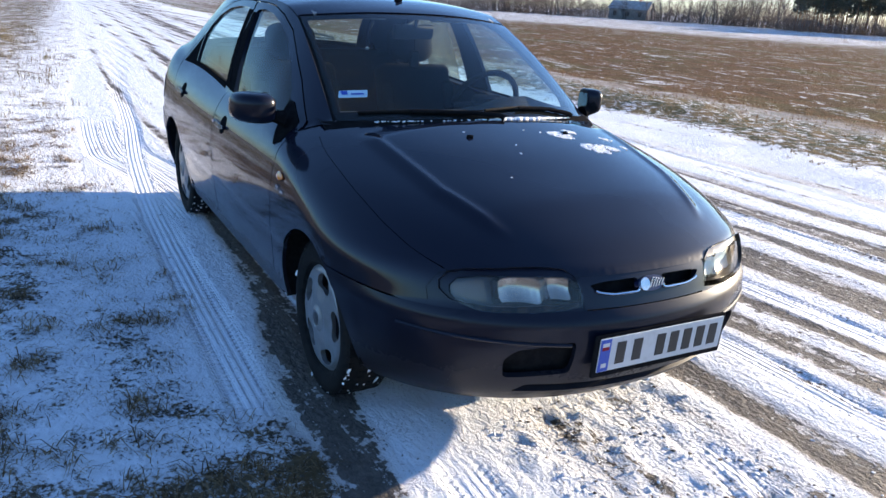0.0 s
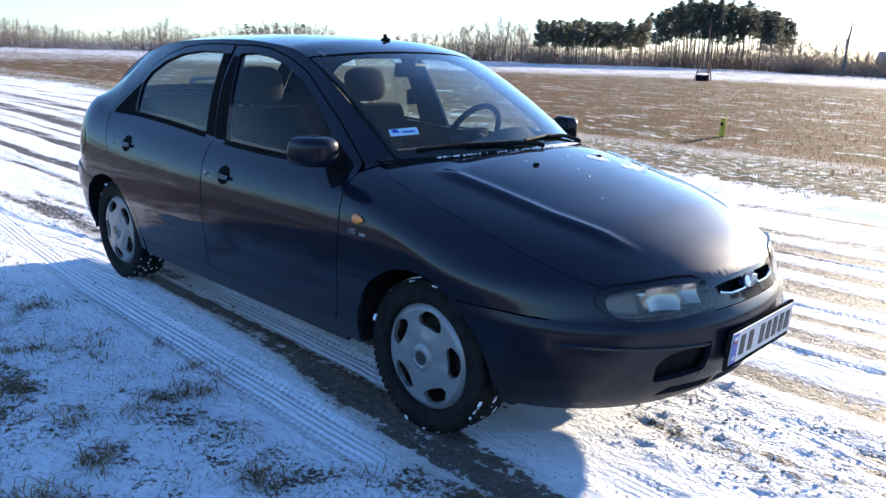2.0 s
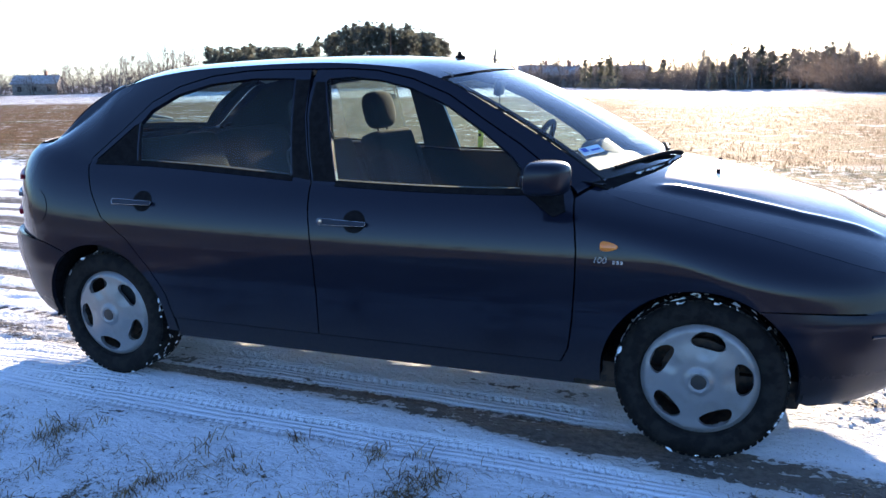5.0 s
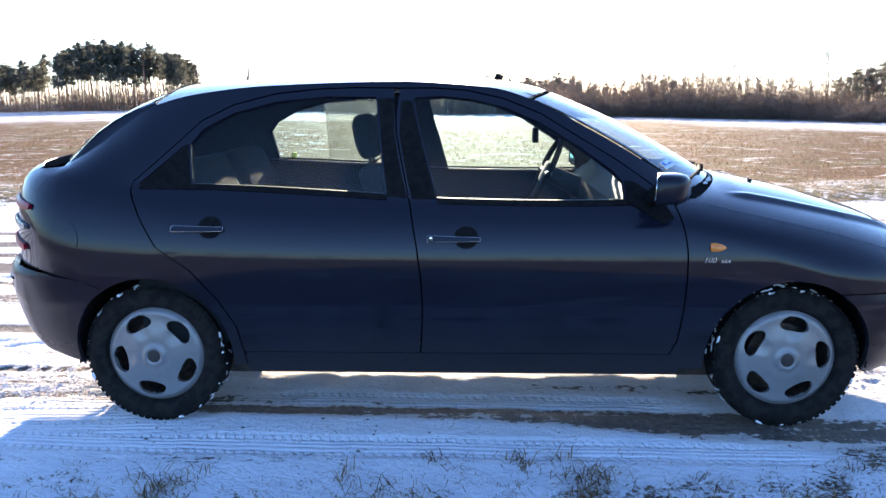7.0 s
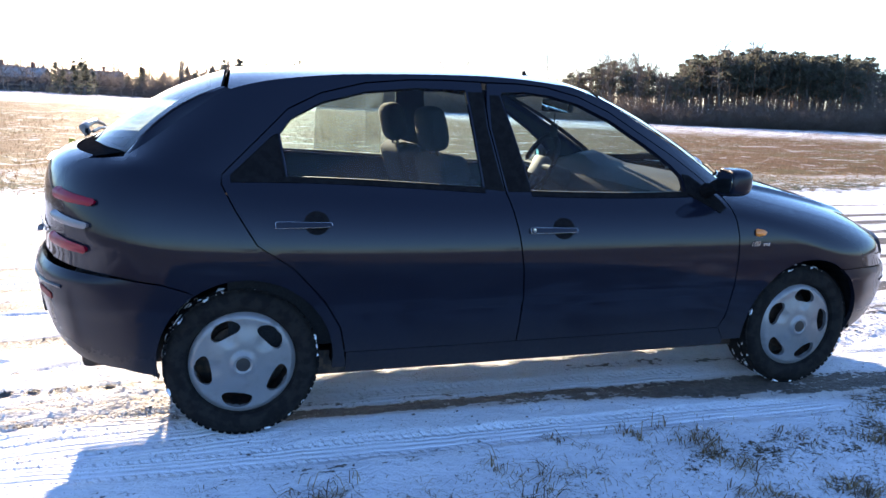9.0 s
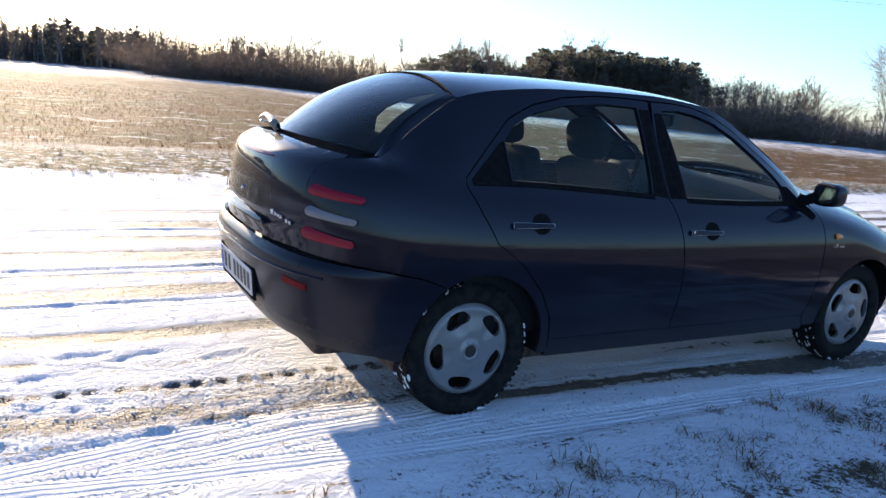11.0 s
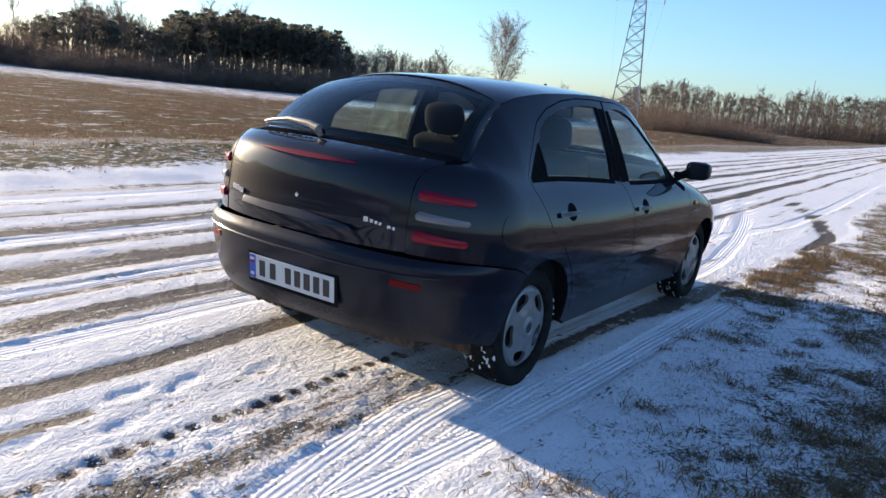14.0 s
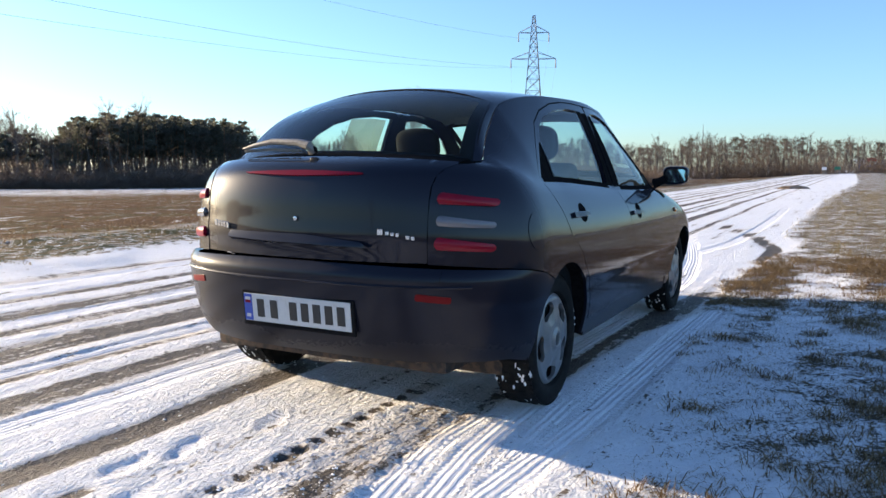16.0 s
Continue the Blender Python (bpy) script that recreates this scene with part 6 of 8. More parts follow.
# tailgate with its window
tail_outline = [(y, 0.668) for y in np.linspace(-0.537, 0.537, 40)] + [(0.537, z) for z in np.linspace(0.70, 0.94, 12)] + [(0.545, 0.985), (0.562, 1.015), (0.590, 1.034)] + \
    [(0.60 * u, 1.040 + 0.022 * (1 - abs(u) ** 2.2)) for u in np.linspace(0.97, -0.97, 40)] + [(-0.590, 1.034), (-0.562, 1.015), (-0.545, 0.985)] + [(-0.537, z) for z in np.linspace(0.94, 0.70, 12)]
bm = bmesh.new()
v, f = sheet(tail_outline, step=0.018)
p3 = on_tail(-0.003)(v)
p3[:, 0] = tail_x(v[:, 0], np.maximum(v[:, 1], 0.70)) + 0.003
shell(bm, p3, f, (-1, 0, 0.2), 0.014)
tailgate = panel("tailgate", bm, PAINT, car)
pts, fs = grid_panel(back_screen, -0.985, 0.985, 0.0, 0.985, 33, 17)
bm = bmesh.new()
shell(bm, pts, fs, (-0.5, 0, 1), 0)
back_window = panel("rear_window", bm, GLASS, tailgate, "raked clear rear window")
back_window.visible_shadow = False
rim(back_screen, "window_border", tailgate, [(-1.0, 1.0, -0.02, 0.06), (-1.0, 1.0, 0.90, 1.0), (-1.0, -0.90, 0.06, 0.90), (0.90, 1.0, 0.06, 0.90)], TRIM, (0.0012, 0, -0.002), "printed black border")
# rubber seal between the tailgate's top and the window's foot
vs, fs = [], []
for u in np.linspace(-0.97, 0.97, 41):
    zt = 1.040 + 0.022 * (1 - abs(u) ** 2.2)
    vs += [(float(tail_x(0.60 * u, zt)) + 0.008, 0.60 * u, zt - 0.004), tuple(back_screen(np.array(u), np.array(0.02)) + np.array([-0.002, 0, 0.003]))]
fs = [(2 * i, 2 * i + 1, 2 * i + 3, 2 * i + 2) for i in range(40)]
mesh_ob("window_seal", vs, fs, TRIM, tailgate, "black rubber seal")
# the tailgate's frame beside the window
for s in (-1, 1):
    vs, fs = [], []
    n = 20
    for i in range(n + 1):
        t = i / n
        a = back_screen(np.array(s * 0.985), np.array(t * 0.985))
        x = -1.69 + (0.40) * t
        c = np.array([x, s * (float(CANT_Y(x)) - 0.003), float(CANT_Z(x))])
        m = (a + c) / 2 + np.array([0, s * 0.004, 0.004])
        vs += [a, m, c]
    for i in range(n):
        for j in range(2):
            k = 3 * i + j
            fs.append((k, k + 1, k + 4, k + 3))
    mesh_ob("tailgate_frame", vs, fs, PAINT, tailgate)

# bumpers: nose and tail faces with wrapped-round sides
for name, face, ends, z0, z1, out in (("front_bumper", on_nose, 1, 0.20, 0.556, 1), ("rear_bumper", on_tail, -1, 0.275, 0.660, -1)):
    bm = bmesh.new()
    ys = np.linspace(-0.60, 0.60, 40)
    if out > 0:
        holes = [fillet([(s * 0.285, 0.355), (s * 0.285, 0.468), (s * 0.455, 0.440), (s * 0.488, 0.405), (s * 0.475, 0.335)], 0.018) for s in (-1, 1)]
        holes.append(fillet([(-0.43, 0.272), (0.43, 0.272), (0.40, 0.308), (-0.40, 0.308)], 0.012))
        low = [(y, 0.205) for y in ys]
        high = [(y, 0.556 - 0.006 * (abs(y) / 0.6) ** 2) for y in ys[::-1]]
    else:
        holes = []
        low = [(y, 0.285 + 0.0 * abs(y)) for y in ys]
        high = [(y, 0.661 - 0.012 * (abs(y) / 0.6) ** 2) for y in ys[::-1]]
    v, f = sheet(low + high, holes, step=0.02)
    shell(bm, face()(v), f, (out, 0, 0.1), 0.02)
    for s in (-1, 1):
        if out > 0:
            edge = [(float(nose_x(0.60, z)), z) for z in np.linspace(0.550, 0.205, 18)]
            rest = [(1.75, 0.205), (1.62, 0.21), (1.575, 0.235)] + arc(ARCH_F, ARCH, -10, 56, 16) + [(1.50, 0.562), (1.60, 0.560), (1.75, 0.551)]
        else:
            edge = [(float(tail_x(0.60, z)), z) for z in np.linspace(0.649, 0.285, 18)]
            rest = [(-1.72, 0.285), (-1.60, 0.262), (-1.575, 0.25)] + arc(ARCH_R, ARCH, 190, 122, 16) + [(-1.55, 0.611), (-1.70, 0.633), (-1.80, 0.642)]
        v, f = sheet(edge + rest, step=0.022)
        shell(bm, on_side(s)(v), f, (0, s, 0), 0.02)
    bmesh.ops.remove_doubles(bm, verts=bm.verts[:], dist=0.0015)
    bumper = panel(name, bm, BUMPER_PAINT, car, "dark blue bumper dulled by road dirt")
    if out > 0:
        front_bumper = bumper
    else:
        rear_bumper = bumper

# dark core behind the gaps and under the floor
bm = bmesh.new()
box(bm, (0.02, 0, 0.225), (3.16, 1.36, 0.11), 0.02)
# next two boxes are unseen, added to stop sun streaks under the car
box(bm, (-1.72, 0, 0.29), (0.36, 1.16, 0.12), 0.03)
box(bm, (1.655, 0.60, 0.34), (0.15, 0.22, 0.16), 0.02)
box(bm, (1.38, 0, 0.43), (0.90, 0.98, 0.27), 0.03)
box(bm, (-1.72, 0, 0.42), (0.44, 0.98, 0.30), 0.03)
part("underbody", bm, STEEL, car, "dark painted floor pan with unseen sun-blocking boxes")


# ---- car: wheels, lamps, fittings, cabin ----
BADGE_BLUE = principled("badge_blue", (0.01, 0.015, 0.06), 0.3)
SNOW_PACKED = speckled(principled("packed_snow", (0.85, 0.87, 0.9), 0.7), (0.78, 0.80, 0.83), (0.9, 0.92, 0.94), 60, bump=0.4)


def wheel_parts(parent):
    """A wheel whose outer face looks to -y, centred on its own origin."""
    w = new("wheel")
    w.parent = parent
    prof = [(0.196, 0.062), (0.206, 0.080), (0.225, 0.089), (0.248, 0.090), (0.268, 0.084), (0.280, 0.073), (0.2855, 0.058), (0.287, 0.0)]
    full = [(r, -a) for r, a in prof] + [(r, a) for r, a in prof[-2::-1]]
    vs, fs = lathe(full, 60)
    tyre = mesh_ob("tyre", vs, fs, RUBBER, w, "black treaded winter tyre with packed snow")
    # tread blocks round the rim
    bm = bmesh.new()
    for i in range(64):
        t = 2 * math.pi * i / 64
        for row, (y, wd, sh) in enumerate(((-0.062, 0.030, 0), (-0.024, 0.026, 0.5), (0.024, 0.026, 0), (0.062, 0.030, 0.5))):
            u = t + sh * 2 * math.pi / 64
            r = 0.2852 if abs(y) < 0.04 else 0.2825
            box(bm, (r * math.cos(u), y, r * math.sin(u)), (0.006, wd, 0.019), 0, Euler((0, -u, 0)).to_matrix())
    tagged(part("tread", bm, RUBBER, tyre, smooth=0), kind="stuff")
    bm = bmesh.new()
    r2 = random.Random(5)
    for i in range(190):
        u = r2.uniform(0, 2 * math.pi)
        y = r2.choice((-0.043, 0.0, 0.043, -0.07, 0.07, -0.02)) + r2.gauss(0, 0.006)
        r = (0.2800 if abs(y) > 0.06 else 0.2845) + r2.uniform(-0.001, 0.002)
        size = (0.0050, r2.uniform(0.0025, 0.0065), r2.uniform(0.005, 0.020))
        m = Matrix.Translation((r * math.cos(u), y, r * math.sin(u))) @ Euler((r2.uniform(-0.5, 0.5), -u, 0)).to_matrix().to_4x4() @ Matrix.Diagonal((*size, 1))
        vs2 = bmesh.ops.create_icosphere(bm, subdivisions=1, radius=1, matrix=m)["verts"]
        for q in vs2:
            q.co += Vector((r2.gauss(0, 0.0012), r2.gauss(0, 0.0016), r2.gauss(0, 0.0016)))
    tagged(part("snow_in_tread", bm, SNOW_PACKED, tyre, smooth=60), kind="stuff")
    vs, fs = lathe([(0.198, -0.055), (0.185, -0.045), (0.175, 0.0), (0.175, 0.06), (0.0, 0.065)], 40)
    mesh_ob("rim", vs, fs, STEEL, w, "dark steel wheel rim")
    # cover: a dished disc with five oval openings
    n = 90
    pts = [(0.197 * math.cos(2 * math.pi * i / n), 0.197 * math.sin(2 * math.pi * i / n)) for i in range(n)]
    holes = []
    for k in range(5):
        a = radians(90 + 72 * k + 4)
        hole = []
        for j in range(26):
            q = 2 * math.pi * j / 26
            rr, tt = 0.143 + (0.030 + 0.004 * math.cos(q)) * math.cos(q), 0.057 * math.copysign(abs(math.sin(q)) ** 0.85, math.sin(q))
            rr -= 2.2 * tt * tt
            hole.append((rr * math.cos(a) - tt * math.sin(a), rr * math.sin(a) + tt * math.cos(a)))
        holes.append(hole)

    def dish(v):
        r = np.hypot(v[:, 0], v[:, 1])
        y = -0.062 - 0.016 * ease((0.197 - r) / 0.02) - 0.012 * ease((0.16 - r) / 0.09) - 0.010 * ease((0.050 - r) / 0.012) + 0.007 * ease((0.030 - r) / 0.006)
        a = np.arctan2(v[:, 1], v[:, 0])
        spoke = np.cos(5 * (a - radians(94)))
        y = y + 0.006 * np.clip(spoke, 0, 1) * ease((r - 0.07) / 0.03) * ease((0.19 - r) / 0.02)
        return np.stack([v[:, 0], y, v[:, 1]], 1)
    v, f = sheet(pts, holes, step=0.010, fine=0.007)
    bm = bmesh.new()
    shell(bm, dish(v), f, (0, -1, 0), 0.018)
    cover = panel("wheel_cover", bm, SILVER, w, "silver plastic wheel cover with five oval openings")
    vs, fs = lathe([(0.029, -0.090), (0.026, -0.097), (0.0, -0.099)], 20)
    mesh_ob("centre_cap", vs, fs, LAMP_DARK, w, "round dark centre cap")
    bm = bmesh.new()
    add_mesh(bm, *lathe([(0.13, -0.012), (0.13, 0.0), (0.0, 0.0)], 30))
    add_mesh(bm, *lathe([(0.0, -0.014), (0.13, -0.012)], 30))
    part("brake_disc", bm, STEEL, w, "rusty brake disc")
    return w


proto = wheel_parts(car)
proto.location, proto.rotation_euler = (1.27, -0.715, 0.286), (0, radians(14), 0)
for x, y, spin in ((-1.27, -0.715, -22), (1.27, 0.715, 40), (-1.27, 0.715, 65)):
    w = copy_thing(proto, pose(x, y, 0.286, 0, spin, 0 if y < 0 else 180))
    w.parent = car

# head lamps
LAMP_IN = 0.035  # how far the lamps sit in from the corners
LAMP_OUT = [(0.285, 0.60), (0.292, 0.566), (0.36, 0.558), (0.45, 0.552), (0.53, 0.549), (0.59, 0.552), (0.63, 0.566), (0.652, 0.592), (0.650, 0.615), (0.628, 0.638), (0.58, 0.647), (0.50, 0.652), (0.40, 0.655), (0.33, 0.652), (0.298, 0.635)]
for s in (-1, 1):
    lamp = new("head_lamp")
    lamp.parent = car
    poly = [(s * (y - LAMP_IN), z) for y, z in LAMP_OUT]
    v, f = sheet(poly, step=0.016)
    bm = bmesh.new()
    shell(bm, on_nose(0.0)(v), f, (1, 0, 0), 0.0)
    lens = panel("lens", bm, LAMP_GLASS, lamp, "clear moulded lamp glass")
    lens.visible_shadow = False
    ring = [(s * y, z) for y, z in ((0.241, 0.546), (0.40, 0.546), (0.60, 0.544), (0.70, 0.546), (0.74, 0.552), (0.745, 0.60), (0.72, 0.64), (0.65, 0.657), (0.50, 0.660), (0.36, 0.660), (0.241, 0.658))]
    v2, f2 = sheet(ring, [poly], step=0.016)
    bm = bmesh.new()
    shell(bm, on_nose(-0.005)(v2), f2, (1, 0, 0), 0.02)
    panel("lamp_surround", bm, PAINT, lamp)
    bm = bmesh.new()
    p3 = on_nose(-0.055)(v)
    shell(bm, p3, f, (1, 0, 0), -0.05)
    panel("housing", bm, LAMP_DARK, lamp, "dull grey lamp housing")
    for y0, y1, z0, z1 in ((0.370, 0.485, 0.568, 0.640), (0.280, 0.360, 0.578, 0.645)):
        hole = fillet([(s * y0, z0), (s * y1, z0 + 0.004), (s * y1, z1 - 0.004), (s * y0, z1)], 0.012, 3)
        v, f = sheet(hole, step=0.0032)
        c = np.array([(y0 + y1) / 2 * s, (z0 + z1) / 2])
        p3 = on_nose(-0.022)(v)
        d2 = ((v - c) ** 2).sum(1)
        p3[:, 0] -= 0.028 * (1 - np.clip(d2 / d2.max(), 0, 1))
        p3[:, 0] += 0.0004 * np.sin(v[:, 0] * 420)
        bm = bmesh.new()
        shell(bm, p3, f, (1, 0, 0), 0.03)
        panel("reflector", bm, REFLECTOR, lamp, "bright ribbed reflector")
    v, f = sheet(fillet([(s * 0.520, 0.570), (s * 0.605, 0.585), (s * 0.606, 0.618), (s * 0.524, 0.636)], 0.012, 3), step=0.012)
    bm = bmesh.new()
    shell(bm, on_nose(-0.018)(v), f, (1, 0, 0), 0.02)
    panel("turn_signal", bm, SMOKED_LENS, lamp, "small smoky turn signal")

# nose panel between the lamps with the air slot, its chrome rim and a blank badge
slots = [fillet([(s * 0.050, 0.598), (s * 0.15, 0.597), (s * 0.205, 0.606), (s * 0.228, 0.626), (s * 0.17, 0.634), (s * 0.050, 0.637)], 0.012) for s in (-1, 1)]
ys = np.linspace(-0.250, 0.250, 30)
nose_poly = [(y, 0.558) for y in ys] + [(0.257, 0.60), (0.265, 0.640)] + [(y, 0.654) for y in ys[::-1]] + [(-0.265, 0.640), (-0.257, 0.60)]
v, f = sheet(nose_poly, slots, step=0.014)
bm = bmesh.new()
shell(bm, on_nose(-0.002)(v), f, (1, 0, 0), 0.018)
grille = panel("nose_panel", bm, PAINT, car, "dark blue nose panel with a two-part air slot")
for s in (-1, 1):
    loop = [(float(nose_x(y, z)) + 0.002, y, z) for y, z in (np.array(q) for q in outline(slots[0 if s < 0 else 1], 0.012))]
    lower = [q for q in loop if q[2] < 0.612]
    lower.sort(key=lambda q: q[1])
    mesh_ob("chrome_strip", *tube(lower, 0.0045, 6), CHROME, grille, "thin chrome strip")
bm = bmesh.new()
v, f = sheet([(-0.24, 0.585), (0.24, 0.585), (0.24, 0.645), (-0.24, 0.645)], step=0.03)
shell(bm, on_nose(-0.045)(v), f, (1, 0, 0), 0)
panel("slot_backing", bm, TRIM, grille, "black grille backing")
bm = bmesh.new()
v, f = sheet([(0.054 * math.cos(t), 0.617 + 0.023 * math.sin(t)) for t in np.linspace(0, 2 * math.pi, 36)[:-1]], step=0.01)
shell(bm, on_nose(0.004)(v), f, (1, 0, 0), 0.02)
badge = panel("badge", bm, BADGE_BLUE, grille, "oval dark blue badge with slanting silver bars")
bm = bmesh.new()
v, f = sheet([(-0.028 + 0.019 * math.cos(t), 0.617 + 0.019 * math.sin(t)) for t in np.linspace(0, 2 * math.pi, 24)[:-1]], step=0.01)
shell(bm, on_nose(0.007)(v), f, (1, 0, 0), 0.004)
panel("badge_disc", bm, BADGE_GREY, badge, "small round silver disc")
for i in range(5):
    y = -0.004 + i * 0.0115
    bm = bmesh.new()
    box(bm, (float(nose_x(y, 0.617)) + 0.006, y, 0.617), (0.006, 0.006, 0.040 - 0.004 * i), 0.001, turn(-14, 0, 0), 1)
    part("badge_bar", bm, BADGE_GREY, badge, "slanting silver bar")


def number_plate(name, parent, facing, x, z, lean):
    """A plate with its blue strip; the characters are plain bars."""
    q = new(name)
    q.parent = parent
    q.location = (x, 0, z)
    q.rotation_euler = (0, radians(lean), 0)
    tagged(q, "white registration plate with a blue end strip")
    f = facing
    bm = bmesh.new()
    box(bm, (-0.004 * f, 0, -0.006), (0.012, 0.545, 0.142), 0.005)
    part("holder", bm, TRIM, q, "black plastic plate holder")
    bm = bmesh.new()
    box(bm, (0.004 * f, 0, 0), (0.004, 0.52, 0.114), 0.0015, None, 1)
    part("plate", bm, PLATE_WHITE, q)
    left = -f  # the blue strip sits at the reader's left
    bm = bmesh.new()
    box(bm, (0.0068 * f, left * 0.2385 * -1 * -1, 0), (0.0016, 0.040, 0.108))
    part("blue_strip", bm, PLATE_BLUE, q)
    for dz, mat in ((0.036, PLATE_WHITE), (0.024, RED_LENS)):
        bm = bmesh.new()
        box(bm, (0.0080 * f, left * 0.2385, dz), (0.0016, 0.026, 0.012))
        part("flag_bar", bm, mat, q)
    bm = bmesh.new()
    box(bm, (0.0080 * f, left * 0.2385, -0.034), (0.0016, 0.020, 0.014))
    part("code_bar", bm, PLATE_WHITE, q)
    for off in (0.175, 0.108, 0.012, -0.045, -0.102, -0.159, -0.216):
        bm = bmesh.new()
        box(bm, (0.0068 * f, left * off, 0), (0.0016, 0.036, 0.074), 0.0)
        part("character_bar", bm, PLATE_INK, q, "plain dark bar")
    return q


number_plate("front_plate", front_bumper, 1, 2.137, 0.428, 3).location.y = 0.03
number_plate("rear_plate", rear_bumper, -1, -2.027, 0.458, -6).location.y = -0.008
for nm, poly, lab in (("intake_backing", [(-0.57, 0.29), (0.57, 0.29), (0.57, 0.51), (-0.57, 0.51)], "black intake backing"), ("slot_backing", [(-0.45, 0.262), (0.45, 0.262), (0.42, 0.316), (-0.42, 0.316)], "black lower slot")):
    v, f = sheet(poly, step=0.03)
    bm = bmesh.new()
    shell(bm, on_nose(-0.045)(v), f, (1, 0, 0), 0)
    panel(nm, bm, TRIM, front_bumper, lab)
# soft fold along both bumpers
for parent, face, z, x_sign in ((rear_bumper, tail_x, 0.585, -1), (front_bumper, nose_x, 0.478, 1)):
    yy = np.linspace(-0.70, 0.70, 50) if x_sign < 0 else np.concatenate([np.linspace(-0.74, -0.30, 18)])
    for group in ([yy] if x_sign < 0 else [yy, -yy[::-1]]):
        pts = [(float(face(y, z)) + x_sign * 0.001, y, z - (0.0 if x_sign < 0 else 0.05 * (0.74 - abs(y)))) for y in group]
        mesh_ob("fold_line", *tube(pts, 0.006, 6), BUMPER_PAINT, parent)

# rear lamps: three rounded bars on each corner
for s in (-1, 1):
    cluster = new("rear_lamp")
    cluster.parent = car
    tagged(cluster, "three stacked rounded lamp bars, red and clear")
    for zc, hh, mat, nm in ((0.897, 0.0215, RED_LENS, "upper_lens"), (0.815, 0.0195, CLEAR_LENS, "middle_lens"), (0.731, 0.024, RED_LENS, "lower_lens")):
        n = 16
        pts = []
        y0, y1 = 0.568, 0.745
        for t in np.linspace(90, 270, n):
            pts.append((y0 + 0.012 + hh * 0.8 * math.cos(radians(t)), zc + 0.010 + hh * math.sin(radians(t))))
        for t in np.linspace(-90, 90, n):
            pts.append((y1 - 0.012 + hh * 0.5 * math.cos(radians(t)), zc - 0.006 + hh * 0.62 * math.sin(radians(t))))
        poly = [(s * y, z) for y, z in pts]
        v, f = sheet(poly, step=0.012)
        bm = bmesh.new()
        p3 = on_tail(0.0)(v)
        mid = zc + 0.010 - (np.abs(v[:, 0]) - y0) / (y1 - y0) * 0.016
        swell = np.clip(1 - ((v[:, 1] - mid) / hh) ** 2, 0, 1)
        p3[:, 0] -= 0.011 * np.sqrt(swell) + 0.001
        p3[:, 1] += s * 0.008 * np.sqrt(swell)
        shell(bm, p3, f, (-1, s * 0.6, 0), 0.02)
        panel(nm, bm, mat, cluster)
    poly = [(s * y, z) for y, z in fillet([(0.515, 0.535), (0.635, 0.524), (0.640, 0.548), (0.520, 0.561)], 0.008, 3)]
    v, f = sheet(poly, step=0.012)
    bm = bmesh.new()
    shell(bm, on_tail(0.004)(v), f, (-1, 0, 0), 0.012)
    panel("reflector", bm, REFLECTOR_RED, rear_bumper, "flat red reflector")
# high brake lamp, handle lip, lock and blank badges on the tailgate
pts = [(0.285 * math.cos(t), 0.998 + 0.0105 * math.sin(t) * (1 - 0.35 * abs(math.cos(t)))) for t in np.linspace(0, 2 * math.pi, 60)[:-1]]
v, f = sheet(pts, step=0.012)
bm = bmesh.new()
shell(bm, on_tail(0.006)(v), f, (-1, 0, 0), 0.014)
panel("brake_lamp", bm, RED_LENS, tailgate, "long slim red brake lamp")
v, f = sheet(fillet([(-0.34, 0.722), (0.36, 0.736), (0.36, 0.762), (-0.05, 0.762), (-0.30, 0.742)], 0.012, 4), step=0.014)
bm = bmesh.new()
p3 = on_tail(0.002)(v)
p3[:, 0] -= 0.020 * (1 - ease((v[:, 1] - 0.728) / 0.034))
shell(bm, p3, f, (-1, 0, 0.3), 0.02)
panel("handle_lip", bm, PAINT, tailgate)
vs, fs = lathe([(0.010, 0.004), (0.009, -0.003), (0.006, -0.004), (0.0, -0.004)], 20)
vs = [(float(TAIL(0.82)) - 0.002 + y, x, 0.821 + z) for x, y, z in vs]
mesh_ob("lock", vs, fs, CHROME, tailgate, "small round chrome lock")
for y0, w, z, h in ((-0.372, 0.022, 0.781, 0.022), (-0.399, 0.016, 0.777, 0.015), (-0.419, 0.014, 0.774, 0.014), (-0.437, 0.014, 0.771, 0.014), (-0.474, 0.016, 0.763, 0.014), (-0.493, 0.014, 0.760, 0.014)):
    bm = bmesh.new()
    box(bm, (float(tail_x(y0, z)) - 0.005, y0, z), (0.004, w, h), 0.001, turn(0, 0, 12 if y0 < 0 else 0), 1)
    part("badge_bar", bm, BADGE_GREY, tailgate, "plain silver badge bar")
for i in range(5):
    y0 = 0.458 - i * 0.021
    bm = bmesh.new()
    box(bm, (float(tail_x(y0, 0.786)) - 0.005, y0, 0.788 - 0.002 * i), (0.005, 0.015, 0.024), 0.001, turn(0, 0, -12), 1)
    part("badge_bar", bm, BADGE_GREY, tailgate, "plain grey badge bar")
